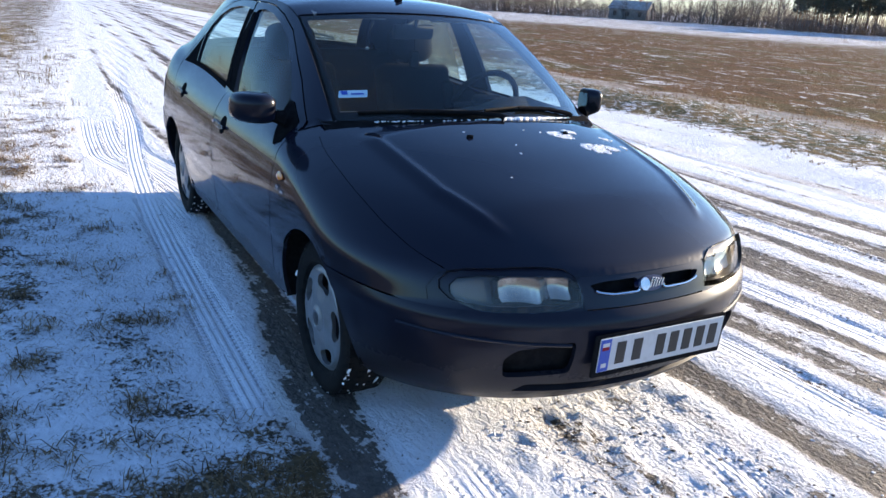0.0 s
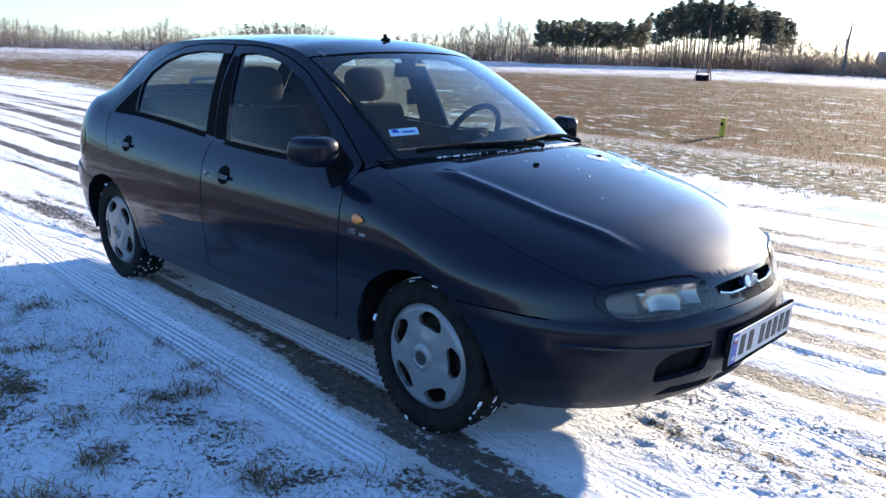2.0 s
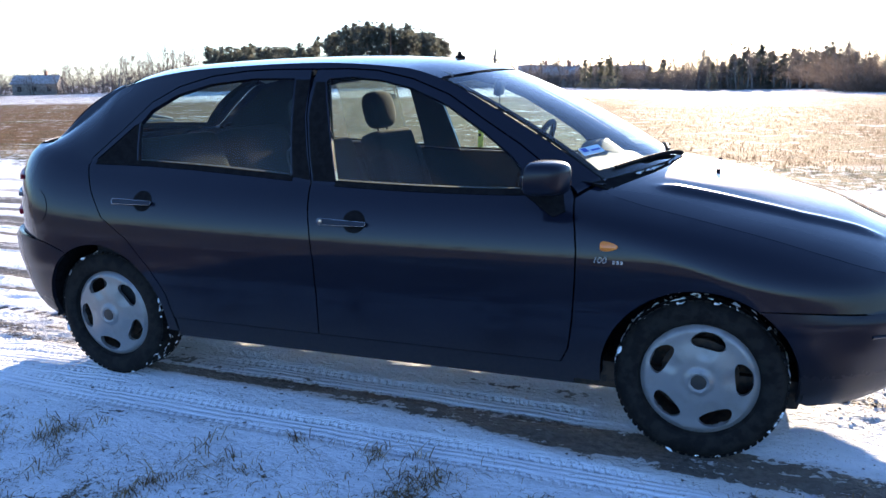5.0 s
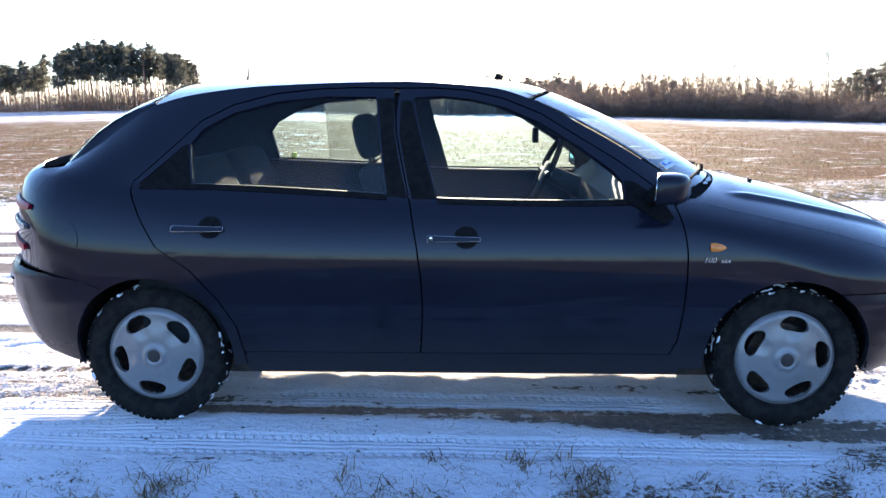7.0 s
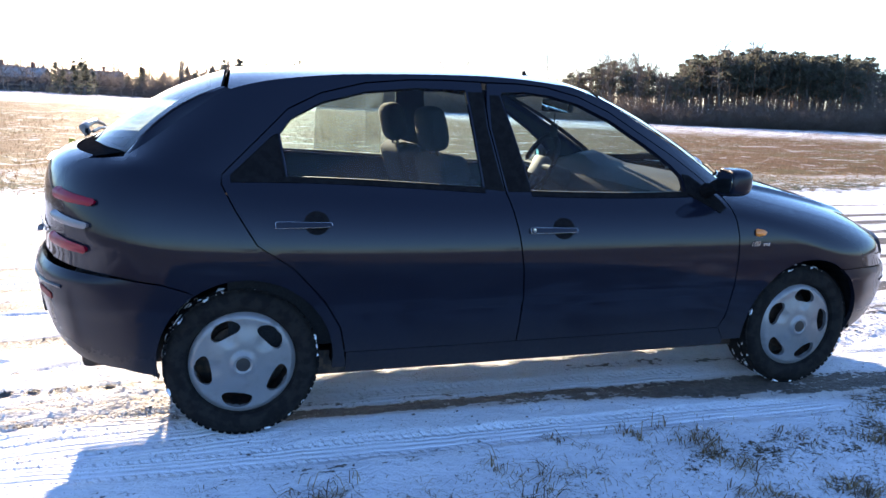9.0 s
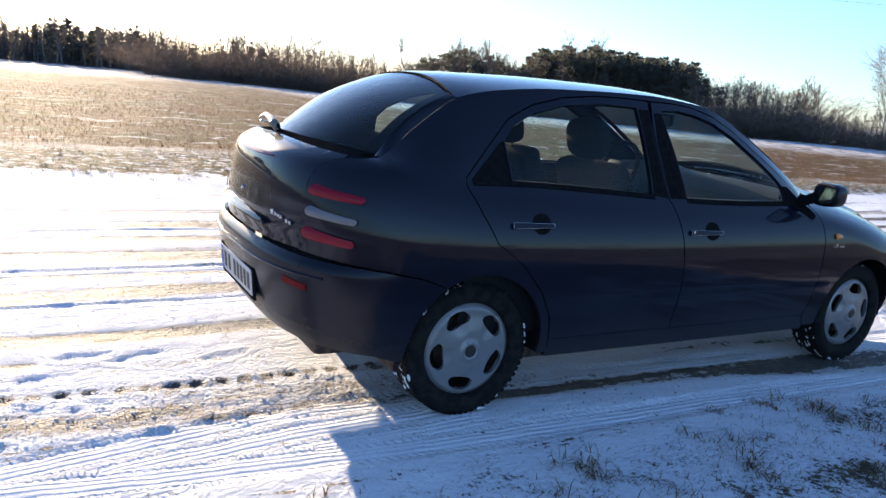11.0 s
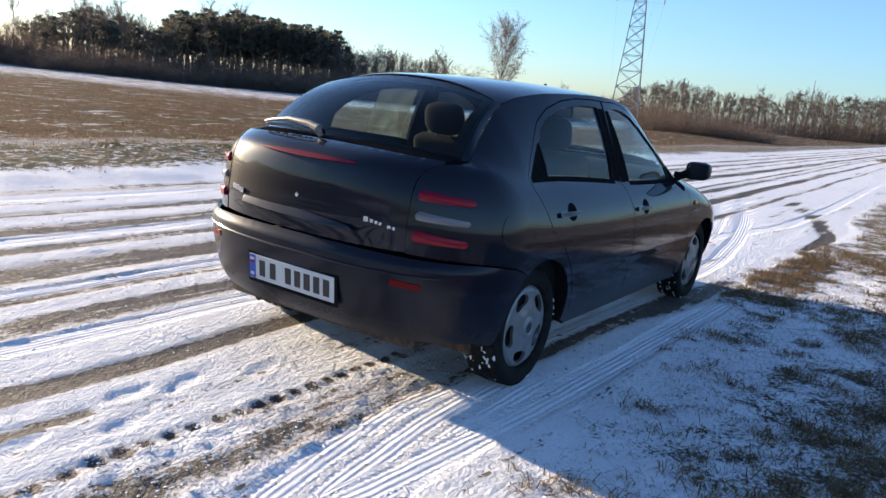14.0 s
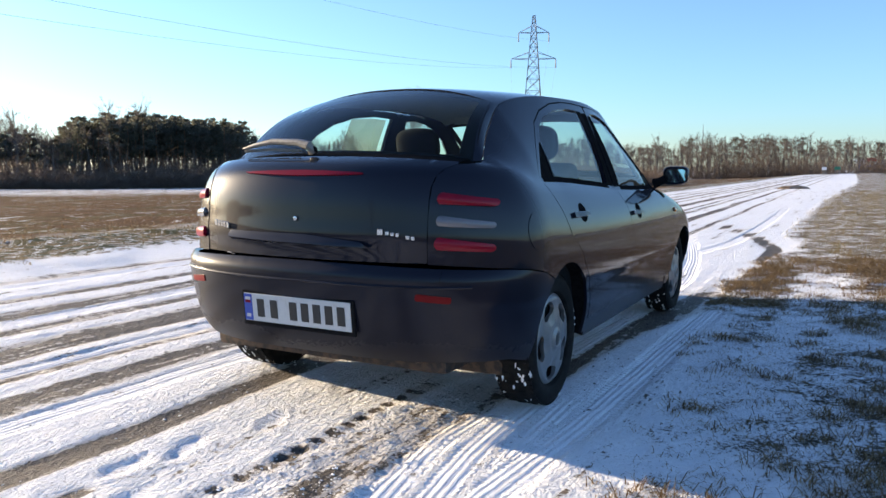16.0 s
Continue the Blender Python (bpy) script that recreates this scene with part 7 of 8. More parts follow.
# rear wiper folded along the window's foot
# rear wiper's low sunlight is put into this warm grey
WIPER_SUNLIT_GREY = speckled(principled("sunlit_wiper", (0.16, 0.15, 0.135), 0.42), (0.13, 0.122, 0.11), (0.19, 0.18, 0.165), 60, bump=0.1)
wiper = new("rear_wiper")
wiper.parent = tailgate
arm = [(-1.905, 0.03, 1.078), (-1.925, 0.035, 1.105), (-1.915, 0.10, 1.118), (-1.90, 0.24, 1.124), (-1.885, 0.36, 1.108), (-1.878, 0.42, 1.095)]
mesh_ob("wiper_arm", *tube(arm, (0.018, 0.019, 0.015, 0.012, 0.009, 0.006), 8), WIPER_SUNLIT_GREY, wiper, "dusty grey wiper arm")
mesh_ob("wiper_blade", *tube([(-1.895, 0.10, 1.085), (-1.885, 0.25, 1.092), (-1.868, 0.42, 1.085)], 0.007, 6), WIPER_SUNLIT_GREY, wiper)
vs, fs = lathe([(0.022, 0.012), (0.020, -0.016), (0.0, -0.020)], 18)
mesh_ob("pivot", [(-1.908 + y * 0.5 + x * 0, 0.03 + x, 1.075 + z * 0.7 + abs(y)) for x, y, z in vs], fs, TRIM, wiper)
# aerial foot, washer jets
bm = bmesh.new()
box(bm, (0.146, 0, 1.400), (0.045, 0.026, 0.016), 0.006)
add_mesh(bm, *tube([(0.146, 0, 1.405), (0.140, 0, 1.425)], (0.011, 0.009), 10))
part("aerial_foot", bm, TRIM, roof, "stubby black aerial foot")
for s in (-1, 1):
    bm = bmesh.new()
    y = s * 0.22
    z = float(hood_z(1.285, y) + crease(np.array(1.285), np.array(y)))
    box(bm, (1.285, y, z + 0.004), (0.018, 0.022, 0.011), 0.004)
    part("washer_jet", bm, TRIM, hood, "small black washer jet")


# side fittings
def text_mesh(body, size, depth):
    cu = bpy.data.curves.new("badge_text", "FONT")
    cu.body, cu.size, cu.extrude, cu.shear = body, size, depth, 0.25
    ob = bpy.data.objects.new("badge_text", cu)
    me = bpy.data.meshes.new_from_object(ob)
    bpy.data.objects.remove(ob)
    return me


def mirror_turn(s, p):
    """Places a mirror's point on its side; the left mirror is folded back against the window."""
    if s > 0:
        d = Vector((p.x - 0.735, p.y - 0.80, 0))
        d = Euler((0, 0, radians(66))).to_matrix() @ d * 0.72
        p = Vector((0.72 + d.x, 0.80 + d.y, p.z))
    return Vector((p.x, s * p.y, p.z))


doors = {}
for ob in car.children:
    if ob.name.startswith(("front_door", "rear_door", "front_wing", "rear_wing")):
        doors.setdefault(ob.name.split(".")[0], []).append(ob)
for i, s in enumerate((-1, 1)):
    fd, rd, fw, rw = doors["front_door"][i], doors["rear_door"][i], doors["front_wing"][i], doors["rear_wing"][i]
    # handles: a thin black disc in place of the recess, with a flap across it
    for door, x0, x1, xc, z0 in ((fd, -0.150, 0.055, 0.000, 0.780), (rd, -1.150, -0.945, -1.000, 0.818)):
        n = 28
        ring = [(xc + 0.047 * math.cos(2 * math.pi * k / n), z0 + 0.002 + 0.042 * math.sin(2 * math.pi * k / n)) for k in range(n)]
        v, f = sheet(ring, step=0.012)
        p3 = on_side(s, 0.002)(v)
        d = np.clip(1 - ((v[:, 0] - xc) / 0.055) ** 2 - ((v[:, 1] - z0) / 0.036) ** 2, 0, 1)
        bm = bmesh.new()
        shell(bm, p3, f, (0, s, 0), 0.006)
        handle = panel("handle_recess", bm, TRIM, door, "thin black disc in place of the handle recess")
        flap = fillet([(x0, z0 - 0.013), (x1, z0 - 0.010), (x1, z0 + 0.006), (x0, z0 + 0.011)], 0.008, 4)
        v, f = sheet(flap, step=0.012)
        bm = bmesh.new()
        p3 = on_side(s, 0.012)(v)
        p3[:, 1] += s * 0.006 * np.clip(1 - ((v[:, 0] - xc) / 0.1) ** 2, 0, 1)
        shell(bm, p3, f, (0, s, 0), 0.012)
        panel("handle_flap", bm, BUMPER_PAINT, door, "dark pull handle")
        line = np.array(outline(flap, 0.012))
        edge = on_side(s, 0.0125)(line)
        edge[:, 1] += s * 0.006 * np.clip(1 - ((line[:, 0] - xc) / 0.1) ** 2, 0, 1)
        mesh_ob("handle_edge", *tube([tuple(q) for q in edge], 0.0008, 5, True), BADGE_GREY, door, "thin pale worn edge")
        if door is fd:
            vs, fs = lathe([(0.009, 0.002), (0.008, -0.004), (0.0, -0.005)], 16)
            yy = float(flank_y(x0 + 0.014, z0)) + 0.013
            mesh_ob("lock", [(x0 + 0.014 + x, s * (yy - y), z0 - 0.001 + z) for x, y, z in vs], fs, CHROME, door, "small chrome key lock")
    # side repeater and badge on the wing
    ring = [(0.952 + 0.030 * math.cos(t) + 0.008 * math.cos(2 * t), 0.748 + 0.0165 * math.sin(t)) for t in np.linspace(0, 2 * math.pi, 26)[:-1]]
    v, f = sheet(ring, step=0.01)
    bm = bmesh.new()
    p3 = on_side(s, 0.0)(v)
    p3[:, 1] += s * 0.012 * np.sqrt(np.clip(1 - ((v[:, 0] - 0.955) / 0.04) ** 2 - ((v[:, 1] - 0.748) / 0.018) ** 2, 0, 1))
    shell(bm, p3, f, (0, s, 0), 0.006)
    panel("side_repeater", bm, AMBER, fw, "orange oval side repeater lamp")
    me = text_mesh("100", 0.032, 0.0012)
    me.materials.append(BADGE_GREY)
    t = new("badge_digits", me)
    t.parent = fw
    yy = float(flank_y(0.93, 0.70)) + 0.003
    t.matrix_basis = Matrix.Translation((0.905 if s < 0 else 0.975, s * yy, 0.690)) @ Matrix(((1 if s < 0 else -1, 0, 0, 0), (0, 0, s, 0), (0, 1, 0, 0), (0, 0, 0, 1)))
    tagged(t, "raised silver digits")
    for k in range(3):
        bm = bmesh.new()
        xx = 0.978 + k * 0.013 if s < 0 else 0.902 - k * 0.013
        box(bm, (xx, s * (float(flank_y(xx, 0.695)) + 0.002), 0.695), (0.009, 0.003, 0.013), 0.001, None, 1)
        part("badge_bar", bm, BADGE_GREY, fw, "tiny silver badge bar")
    # fuel flap joint
    if s < 0:
        ring = [(-1.60 + 0.075 * math.cos(t), 0.775 + 0.075 * math.sin(t)) for t in np.linspace(0, 2 * math.pi, 40)[:-1]]
        v, f = sheet(ring, step=0.02)
        bm = bmesh.new()
        shell(bm, on_side(s, 0.0025)(v), f, (0, s, 0), 0.003)
        panel("fuel_flap", bm, PAINT, rw)
    # door mirror
    mirror = new("door_mirror")
    mirror.parent = fd
    bm = bmesh.new()
    bmesh.ops.create_uvsphere(bm, u_segments=28, v_segments=18, radius=1.0)
    for q in bm.verts:
        x, y, z = q.co
        e = 0.55
        sx, sy, sz = (math.copysign(abs(c) ** e, c) for c in (x, y, z))
        q.co = Vector((0.735 + (0.098 if sx > 0 else 0.046) * sx - 0.02 * abs(sy) * (sx > 0), 0.889 + 0.083 * sy, 0.974 + 0.062 * sz * (1.0 - 0.18 * (sy + 1) / 2 * (sz < 0))))
        q.co.x = max(q.co.x, 0.704)  # flat at the back, where the glass sits
        q.co.x += -0.20 * (q.co.y - 0.889) + 0.06 * (q.co.z - 0.974)
        q.co = mirror_turn(s, q.co)
    casing = part("casing", bm, BUMPER_PAINT, mirror, "dark mirror casing", 50)
    v, f = sheet(fillet([(-0.068, -0.046), (0.069, -0.043), (0.069, 0.045), (-0.065, 0.047)], 0.032, 6), step=0.03)
    bm = bmesh.new()
    p3 = np.stack([np.full(len(v), 0.7015) - 0.20 * v[:, 0] + 0.06 * v[:, 1], 0.889 + v[:, 0], 0.974 + v[:, 1] * 0.95], 1)
    shell(bm, np.array([tuple(mirror_turn(s, Vector(q))) for q in p3]), f, (-1, 0, 0), 0.002)
    panel("mirror_glass", bm, SILVERED, mirror, "silvered mirror glass")
    bm = bmesh.new()
    add_mesh(bm, *tube([(0.72, s * 0.83, 0.955), (0.715, s * 0.79, 0.935), (0.72, s * 0.755, 0.925)], (0.030, 0.026, 0.034), 10))
    part("arm", bm, TRIM, mirror, "short black mirror arm")
    # linings of the pillars, seen through the glass
    for poly in ([(-0.122, 0.925), (-0.215, 1.320), (-0.362, 1.325), (-0.318, 0.935)],
                 [(-1.105, 0.975), (-1.13, 1.135), (-1.07, 1.20), (-0.95, 1.262), (-0.78, 1.306), (-0.57, 1.327), (-0.37, 1.325), (-0.37, 1.345), (-0.8, 1.340), (-1.1, 1.310), (-1.26, 1.262), (-1.42, 1.16), (-1.60, 1.05), (-1.60, 1.022), (-1.34, 0.975)],
                 [(0.625, 0.985), (0.585, 1.03), (0.46, 1.118), (0.30, 1.217), (0.15, 1.281), (0.0, 1.312), (-0.20, 1.319), (-0.20, 1.345), (0.0, 1.335), (0.15, 1.305), (0.28, 1.262), (0.5, 1.15), (0.70, 1.035), (0.76, 0.985), (0.76, 0.93), (0.625, 0.92)]):
        v, f = sheet(poly, step=0.05)
        bm = bmesh.new()
        shell(bm, on_side(s, -0.032)(v), f, (0, -s, 0), 0)
        panel("pillar_lining", bm, FABRIC_DARK, car, "dark grey pillar lining")


# wipers on the windscreen's foot, jagged with snow
def screen_point(u, v, lift):
    p = screen(np.array(u), np.array(v))
    return (p[0] + lift * 0.5, p[1], p[2] + lift)


for pts in ([(-0.86, 0.055), (-0.55, 0.060), (-0.20, 0.045), (0.02, 0.02)], [(-0.06, 0.052), (0.22, 0.072), (0.50, 0.062), (0.70, 0.025)]):
    w = new("front_wiper")
    w.parent = windscreen
    mesh_ob("wiper_blade", *tube([screen_point(u, v, 0.008) for u, v in pts[:3]], 0.0065, 6), RUBBER, w, "black rubber wiper blade")
    mesh_ob("wiper_arm", *tube([screen_point(u, v - 0.012, 0.012) for u, v in pts[1:]] + [screen_point(pts[3][0] + 0.03, -0.01, 0.01)], (0.006, 0.009, 0.011, 0.016), 6), TRIM, w, "black wiper arm")
# black scuttle under the windscreen
bm = bmesh.new()
pts, fs = grid_panel(lambda u, v: np.stack([0.905 + 0.212 * (1 - np.abs(u) ** 2.2) + 0.028 * (v - 0.7), u * 0.655, 0.930 + 0.035 * (1 - np.abs(u) ** 2.2) - 0.012 * v], -1), -1, 1, -0.6, 1.3, 30, 4)
shell(bm, pts, fs, (0, 0, 1), 0.01)
panel("scuttle", bm, TRIM, car, "black plastic scuttle with snow in it")
v, f = sheet(fillet([(-0.055, -0.022), (0.045, -0.022), (0.055, 0.020), (-0.045, 0.020)], 0.006, 3), step=0.03)
bm = bmesh.new()
shell(bm, np.array([screen_point(-0.845 + a / 0.6, 0.205 + b / 0.75, 0.0025) for a, b in v]), f, (0.5, 0, 1), 0)
STICKER = principled("sticker", (0.45, 0.62, 0.72), 0.4)
sticker = panel("windscreen_sticker", bm, STICKER, windscreen, "pale blue rectangular sticker")
for a, b, w, h in ((-0.030, 0.004, 0.022, 0.022), (0.014, -0.004, 0.044, 0.009)):
    v, f = sheet([(a - w / 2, b - h / 2), (a + w / 2, b - h / 2), (a + w / 2, b + h / 2), (a - w / 2, b + h / 2)], step=0.02)
    bm = bmesh.new()
    shell(bm, np.array([screen_point(-0.845 + p / 0.6, 0.205 + q / 0.75, 0.0045) for p, q in v]), f, (0.5, 0, 1), 0)
    panel("sticker_bar", bm, PLATE_BLUE, sticker, "plain dark blue bar")


# cabin
def cushion(bm, c, size, rot=None, bevel=0.05):
    return box(bm, c, size, bevel, rot, 4)


for s in (-1, 1):
    seat = new("front_seat")
    seat.parent = car
    y = s * 0.36
    bm = bmesh.new()
    cushion(bm, (0.06, y, 0.47), (0.52, 0.46, 0.16), turn(0, -8, 0))
    part("seat", bm, FABRIC, seat)
    bm = bmesh.new()
    cushion(bm, (-0.315, y, 0.755), (0.13, 0.46, 0.60), turn(0, -17, 0), 0.055)
    for k in (-1, 1):
        cushion(bm, (-0.285, y + k * 0.195, 0.73), (0.12, 0.08, 0.46), turn(0, -17, 0), 0.035)
    part("backrest", bm, FABRIC, seat)
    bm = bmesh.new()
    bmesh.ops.create_uvsphere(bm, u_segments=20, v_segments=14, radius=1.0)
    for q in bm.verts:
        q.co = Vector([math.copysign(abs(c) ** 0.62, c) for c in q.co])
        q.co = turn(0, -12, 0) @ Vector((0.052 * q.co.x, 0.138 * q.co.y, 0.098 * q.co.z)) + Vector((-0.435, y, 1.150))
    part("headrest", bm, FABRIC, seat)
    for k in (-1, 1):
        mesh_ob("headrest_post", *tube([(-0.405, y + k * 0.055, 0.98), (-0.43, y + k * 0.055, 1.10)], 0.007, 8), STEEL, seat, "thin steel post")
bench = new("rear_seat")
bench.parent = car
bm = bmesh.new()
cushion(bm, (-0.86, 0, 0.47), (0.48, 1.22, 0.18), turn(0, -6, 0))
part("seat", bm, FABRIC, bench)
for y, w in ((-0.33, 0.58), (0.33, 0.58)):
    bm = bmesh.new()
    cushion(bm, (-1.13, y, 0.79), (0.15, w, 0.56), turn(0, -22, 0), 0.07)
    part("backrest", bm, FABRIC, bench)
bm = bmesh.new()
box(bm, (-1.47, 0, 0.935), (0.50, 1.10, 0.03), 0.01)
part("parcel_shelf", bm, CABIN, car, "dark parcel shelf")
# dashboard from a side profile
prof = [(1.06, 0.93), (0.90, 0.955), (0.76, 0.958), (0.66, 0.94), (0.60, 0.89), (0.585, 0.78), (0.62, 0.68), (0.66, 0.52), (1.06, 0.50)]
vs, fs = [], []
n = len(prof)
cols = np.linspace(-0.70, 0.70, 15)
for y in cols:
    k = 1 - 0.35 * (abs(y) / 0.7) ** 3
    hood_up = 0.060 * math.exp(-((y - 0.37) / 0.16) ** 2)
    for i, (x, z) in enumerate(prof):
        vs.append((x - (0.16 * (abs(y) / 0.7) ** 2 if x > 0.8 else 0), y * (1 if z < 0.93 else 0.94), z + (hood_up if 2 <= i <= 3 else 0)))
for j in range(len(cols) - 1):
    for i in range(n - 1):
        fs.append((j * n + i, j * n + i + 1, (j + 1) * n + i + 1, (j + 1) * n + i))
mesh_ob("dashboard", vs, fs, CABIN, car, "dark grey moulded dashboard")
wheel_s = new("steering_wheel")
wheel_s.parent = car
wheel_s.matrix_basis = pose(0.415, 0.37, 0.925, 0, 25, 0)
ring = [(0, 0.183 * math.cos(t), 0.183 * math.sin(t)) for t in np.linspace(0, 2 * math.pi, 41)[:-1]]
mesh_ob("wheel_rim", *tube(ring, 0.015, 10, True), TRIM, wheel_s, "black steering wheel rim")
bm = bmesh.new()
box(bm, (0.01, 0, 0), (0.045, 0.16, 0.12), 0.02)
part("hub", bm, CABIN, wheel_s)
for a in (0, 180, 270):
    t = radians(a)
    mesh_ob("spoke", *tube([(0.01, 0.06 * math.cos(t), 0.05 * math.sin(t)), (0, 0.175 * math.cos(t), 0.175 * math.sin(t))], (0.022, 0.015), 8), CABIN, wheel_s)
bm = bmesh.new()
add_mesh(bm, *tube([(0.44, 0.37, 0.915), (0.62, 0.37, 0.83)], (0.045, 0.06), 12))
part("steering_column", bm, CABIN, car)
inner = new("rear_view_mirror")
inner.parent = car
bm = bmesh.new()
box(bm, (0.335, -0.005, 1.262), (0.030, 0.235, 0.068), 0.014, turn(0, 6, 12))
add_mesh(bm, *tube([(0.345, 0, 1.28), (0.365, 0, 1.33)], 0.010, 8))
part("mirror_casing", bm, CABIN, inner, "grey rear-view mirror casing")
bm = bmesh.new()
box(bm, (0.3185, -0.008, 1.260), (0.003, 0.215, 0.055), 0.0, turn(0, 6, 12))
part("mirror_glass", bm, SILVERED, inner)
mesh_ob("pendant_cord", *tube([(0.33, 0.01, 1.25), (0.33, 0.01, 1.17)], 0.0025, 5), TRIM, inner)
bm = bmesh.new()
cushion(bm, (0.33, 0.01, 1.135), (0.03, 0.045, 0.075), None, 0.012)
part("pendant", bm, FABRIC_DARK, inner, "small dark hanging trinket")
for s in (-1, 1):
    bm = bmesh.new()
    box(bm, (0.20, s * 0.30, 1.335), (0.16, 0.36, 0.018), 0.008, turn(0, 14, 0))
    part("sun_visor", bm, LINING, car, "pale sun visor")
# translucent blind on the far rear side window
bm = bmesh.new()
v, f = sheet([(-0.80, 0.975), (-0.42, 0.955), (-0.435, 1.300), (-0.60, 1.302), (-0.80, 1.285)], step=0.08)
shell(bm, on_side(1, -0.022)(v), f, (0, -1, 0), 0)
BLIND = glass_material("sun_blind", (0.46, 0.42, 0.34))
blind = panel("sun_blind", bm, BLIND, car, "translucent brown sun blind")
blind.visible_shadow = False
# exhaust
mesh_ob("exhaust_pipe", *tube([(-1.40, 0.42, 0.235), (-1.75, 0.42, 0.238), (-1.86, 0.42, 0.232)], 0.024, 12), STEEL, car, "rusty exhaust pipe")
bm = bmesh.new()
for y in (-0.55, 0.55):
    for x in (1.27, -1.27):
        add_mesh(bm, *tube([(x, y, 0.286), (x, y * 0.2, 0.30)], 0.04, 8))
part("axles", bm, STEEL, car, "dark axle shafts")
# light snow left on the bonnet and scuttle
r3 = random.Random(8)
PATCHES = [(1.30, 0.19, 0.035, 0.055), (1.26, 0.26, 0.020, 0.03), (1.42, 0.27, 0.040, 0.06), (1.40, 0.35, 0.022, 0.05), (1.30, 0.42, 0.012, 0.03), (1.37, 0.46, 0.010, 0.015)] + \
          [(r3.uniform(1.2, 1.6), r3.uniform(-0.35, 0.2), 0.005, 0.006) for _ in range(7)]
bm = bmesh.new()
for cx, cy, rx_, ry_ in PATCHES:
    n = max(3, int(rx_ * ry_ * 90000)) if rx_ > 0.008 else 1
    for _ in range(n):
        a, d = r3.uniform(0, 6.283), r3.random() ** 0.5
        x, y = cx + rx_ * d * math.cos(a) + 0.25 * (ry_ * d * math.sin(a)), cy + ry_ * d * math.sin(a)
        z = float(hood_z(x, y) + crease(np.array(x), np.array(y)))
        w = r3.uniform(0.0022, 0.0065) if rx_ > 0.008 else 0.0035
        flake = bmesh.ops.create_icosphere(bm, subdivisions=1, radius=1, matrix=Matrix.Translation((x, y, z)) @ Matrix.Rotation(a * 3, 4, "Z") @ Matrix.Diagonal((w, w * 1.5, 0.0022, 1)))["verts"]
        for q in flake:
            q.co += Vector((r3.gauss(0, 0.25) * w, r3.gauss(0, 0.25) * w, 0))
tagged(part("snow_dusting", bm, SNOW_PACKED, hood, "thin crumbs of snow", 60), kind="stuff")
bm = bmesh.new()
for _ in range(260):
    u = r3.choice((r3.uniform(-0.75, 0.7), r3.gauss(0.10, 0.10), r3.gauss(0.33, 0.12)))
    x = 0.905 + 0.212 * (1 - abs(u) ** 2.2) + r3.uniform(-0.012, 0.006)
    big = math.exp(-((u - 0.12) / 0.14) ** 2) + math.exp(-((u - 0.36) / 0.16) ** 2)
    w = r3.uniform(0.002, 0.005) + 0.007 * big * r3.random()
    z = 0.932 + 0.035 * (1 - abs(u) ** 2.2) + 0.004
    bmesh.ops.create_icosphere(bm, subdivisions=1, radius=1, matrix=Matrix.Translation((x, u * 0.655, z)) @ Matrix.Diagonal((w, w * 1.6, w * 0.8, 1)))
tagged(part("snow_ridge", bm, SNOW_PACKED, windscreen, "ragged line of snow", 60), kind="stuff")


# the tail's overhang is short: draw all that lies behind the rear wheels forward
for ob in car.children_recursive:
    if ob.type == "MESH" and ob.matrix_world == Matrix() and all(q.name.split(".")[0] not in ("wheel", "rear_plate") for q in (ob.parent, ob.parent.parent or ob.parent)):
        co = np.empty(len(ob.data.vertices) * 3, np.float32)
        ob.data.vertices.foreach_get("co", co)
        x = co[0::3]
        x += 0.045 * ease((-1.45 - x) / 0.42)
        ob.data.vertices.foreach_set("co", co)
        ob.data.update()


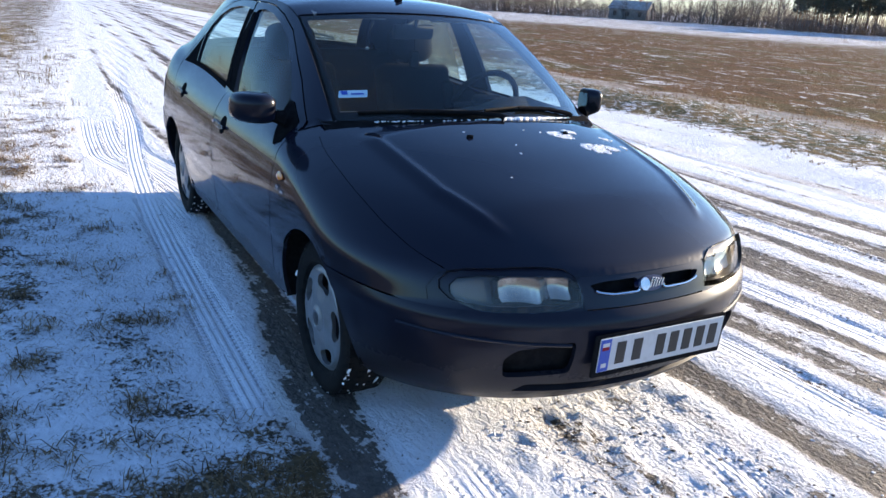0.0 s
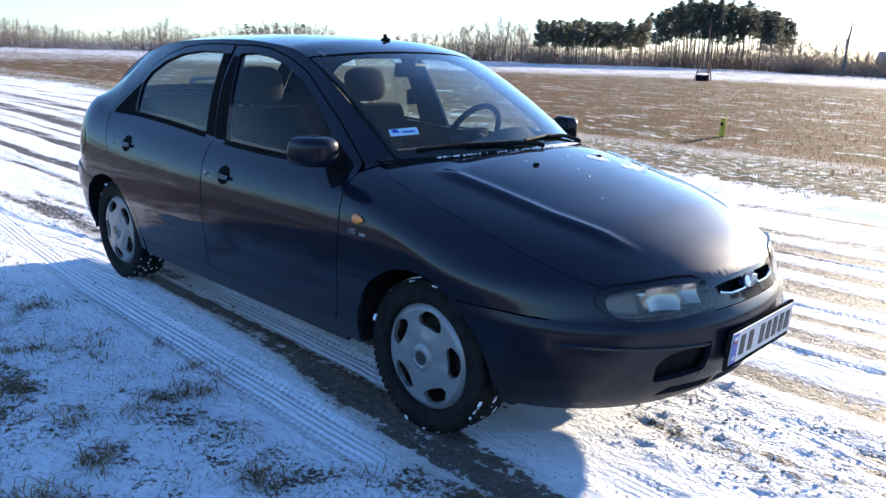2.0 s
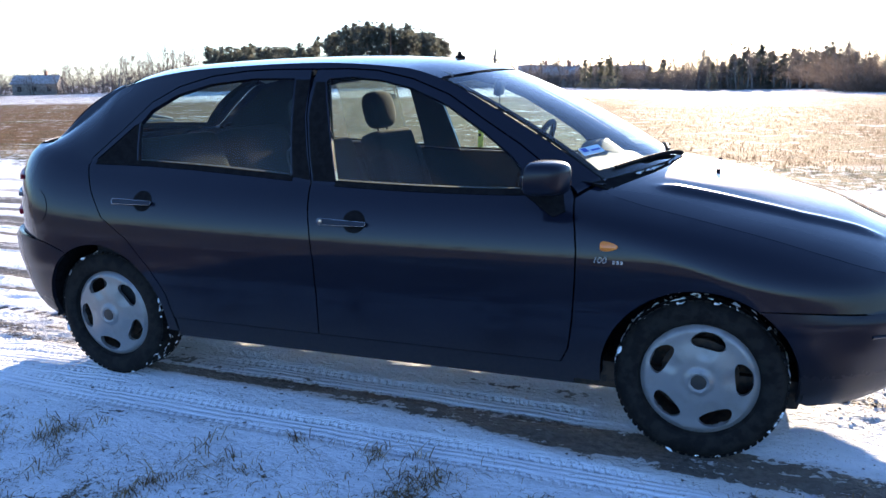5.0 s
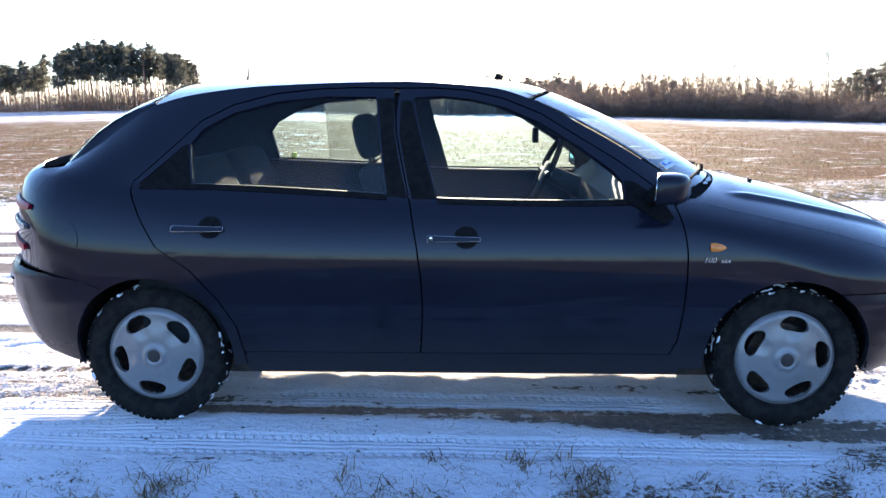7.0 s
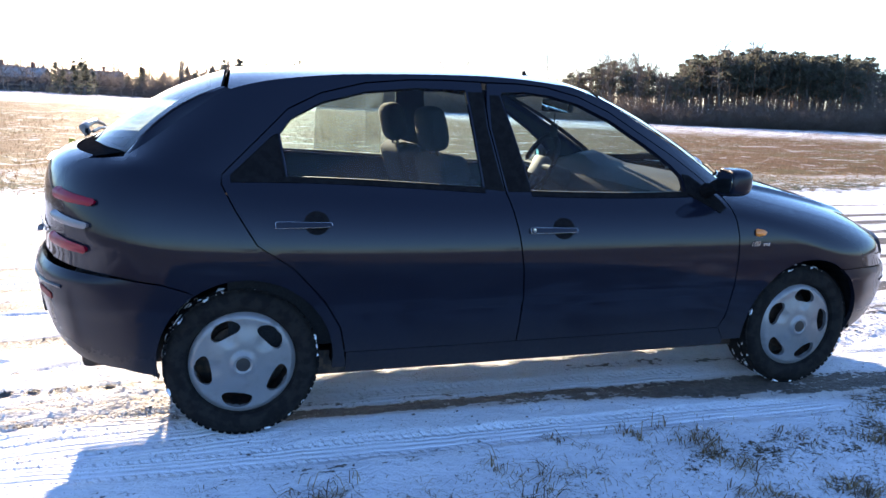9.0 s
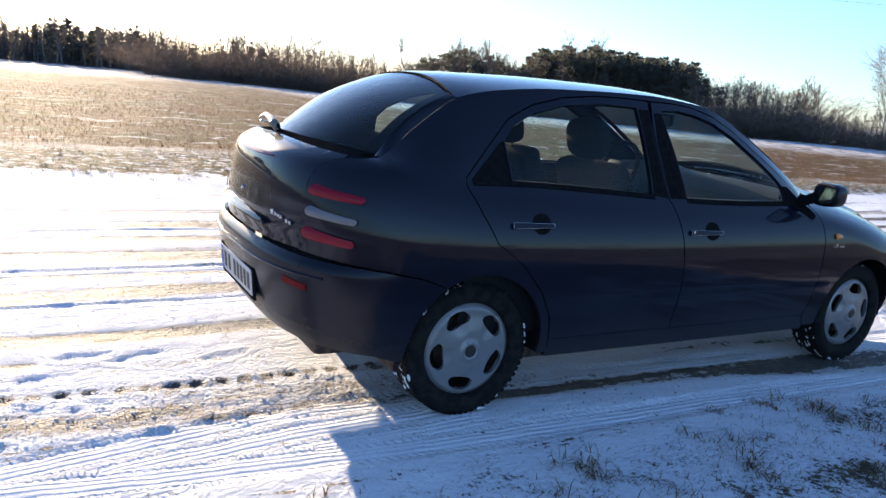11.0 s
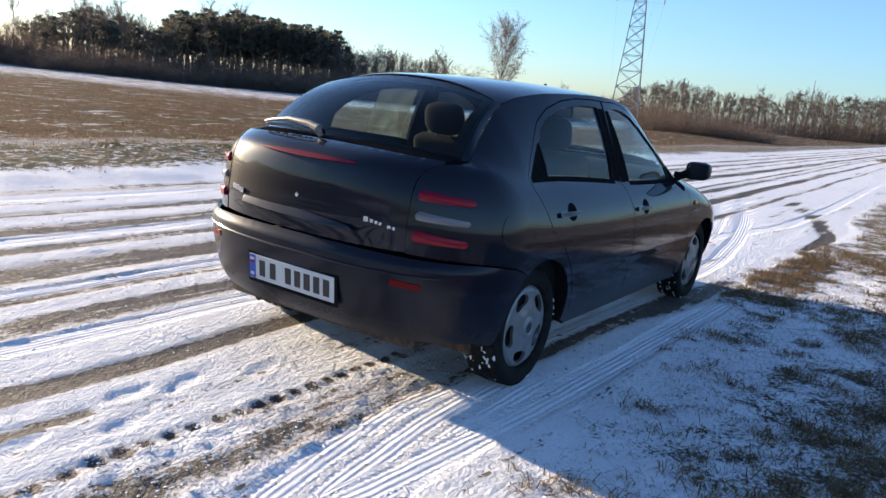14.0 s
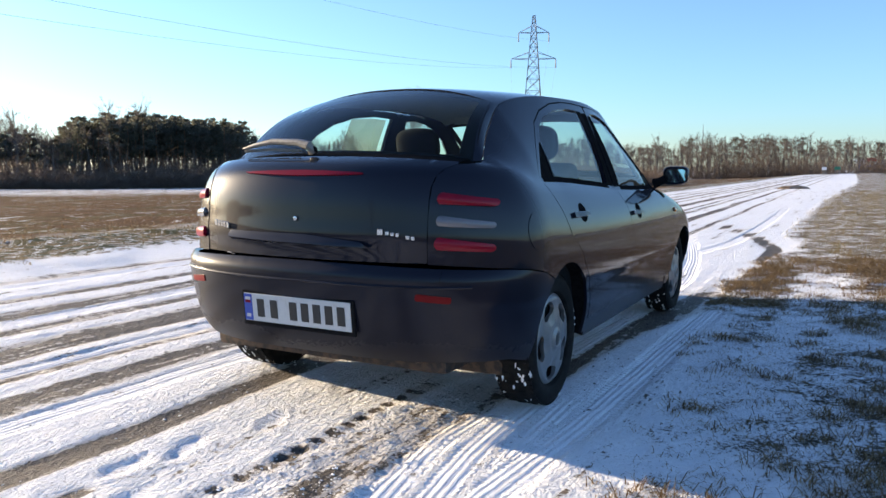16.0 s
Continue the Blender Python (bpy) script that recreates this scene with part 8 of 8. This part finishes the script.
# ---- clods of snow and soil on the track ----
def clods(name, label, spots, mat, seed):
    """Small uneven lumps, pressed a little into the ground, as one object of stuff."""
    r = np.random.default_rng(seed)
    base = bmesh.new()
    bmesh.ops.create_icosphere(base, subdivisions=1, radius=1)
    bv = np.array([tuple(q.co) for q in base.verts])
    base.faces.ensure_lookup_table()
    bf = np.array([[q.index for q in f.verts] for f in base.faces])
    base.free()
    vs, fs, n = [], [], 0
    for x0, x1, y0, y1, count, s0, s1 in spots:
        xs, ys = r.uniform(x0, x1, count), r.uniform(y0, y1, count)
        zs = ground_at(xs, ys)
        for x, y, z in zip(xs, ys, zs):
            s = s0 + (s1 - s0) * r.uniform() ** 2.5
            v = bv * (1 + r.normal(0, 0.22, (len(bv), 1))) * np.array([s * r.uniform(0.8, 1.5), s * r.uniform(0.7, 1.2), s * r.uniform(0.3, 0.6)])
            a = r.uniform(0, 6.283)
            c, sn = math.cos(a), math.sin(a)
            v = np.stack([v[:, 0] * c - v[:, 1] * sn + x, v[:, 0] * sn + v[:, 1] * c + y, v[:, 2] + z + s * 0.15], 1)
            vs.append(v)
            fs.append(bf + n)
            n += len(bv)
    ob = mesh_ob(name, np.concatenate(vs), np.concatenate(fs), mat, None, smooth=50)
    return tagged(ob, label, "clods", kind="stuff")


CLOD_SOIL = speckled(principled("frozen_soil", (0.10, 0.085, 0.07), 0.9), (0.06, 0.05, 0.042), (0.14, 0.12, 0.10), 40, bump=0.3)
CLOD_SNOW = speckled(principled("crumbled_snow", (0.8, 0.8, 0.8), 0.8), (0.66, 0.64, 0.62), (0.86, 0.87, 0.89), 14, bump=0.3)
clods("snow_clods", "loose crumbs of trodden snow on the track", [(1.7, 3.8, -0.36, 0.50, 1500, 0.002, 0.009), (-3.8, -1.2, -0.60, -0.10, 1500, 0.002, 0.007), (-3.5, 4.0, 0.42, 0.80, 300, 0.003, 0.009), (-4, 5, 0.9, 3.6, 500, 0.002, 0.009)], CLOD_SNOW, 31)
clods("soil_clods", "crumbs of dark frozen soil on the track", [(1.7, 3.6, -0.36, 0.50, 260, 0.002, 0.008), (-3.6, -1.2, -0.58, -0.10, 90, 0.002, 0.006), (-1.3, 2.2, -0.98, -0.60, 160, 0.002, 0.007), (-4, 5, 0.9, 3.6, 260, 0.003, 0.008)], CLOD_SOIL, 32)
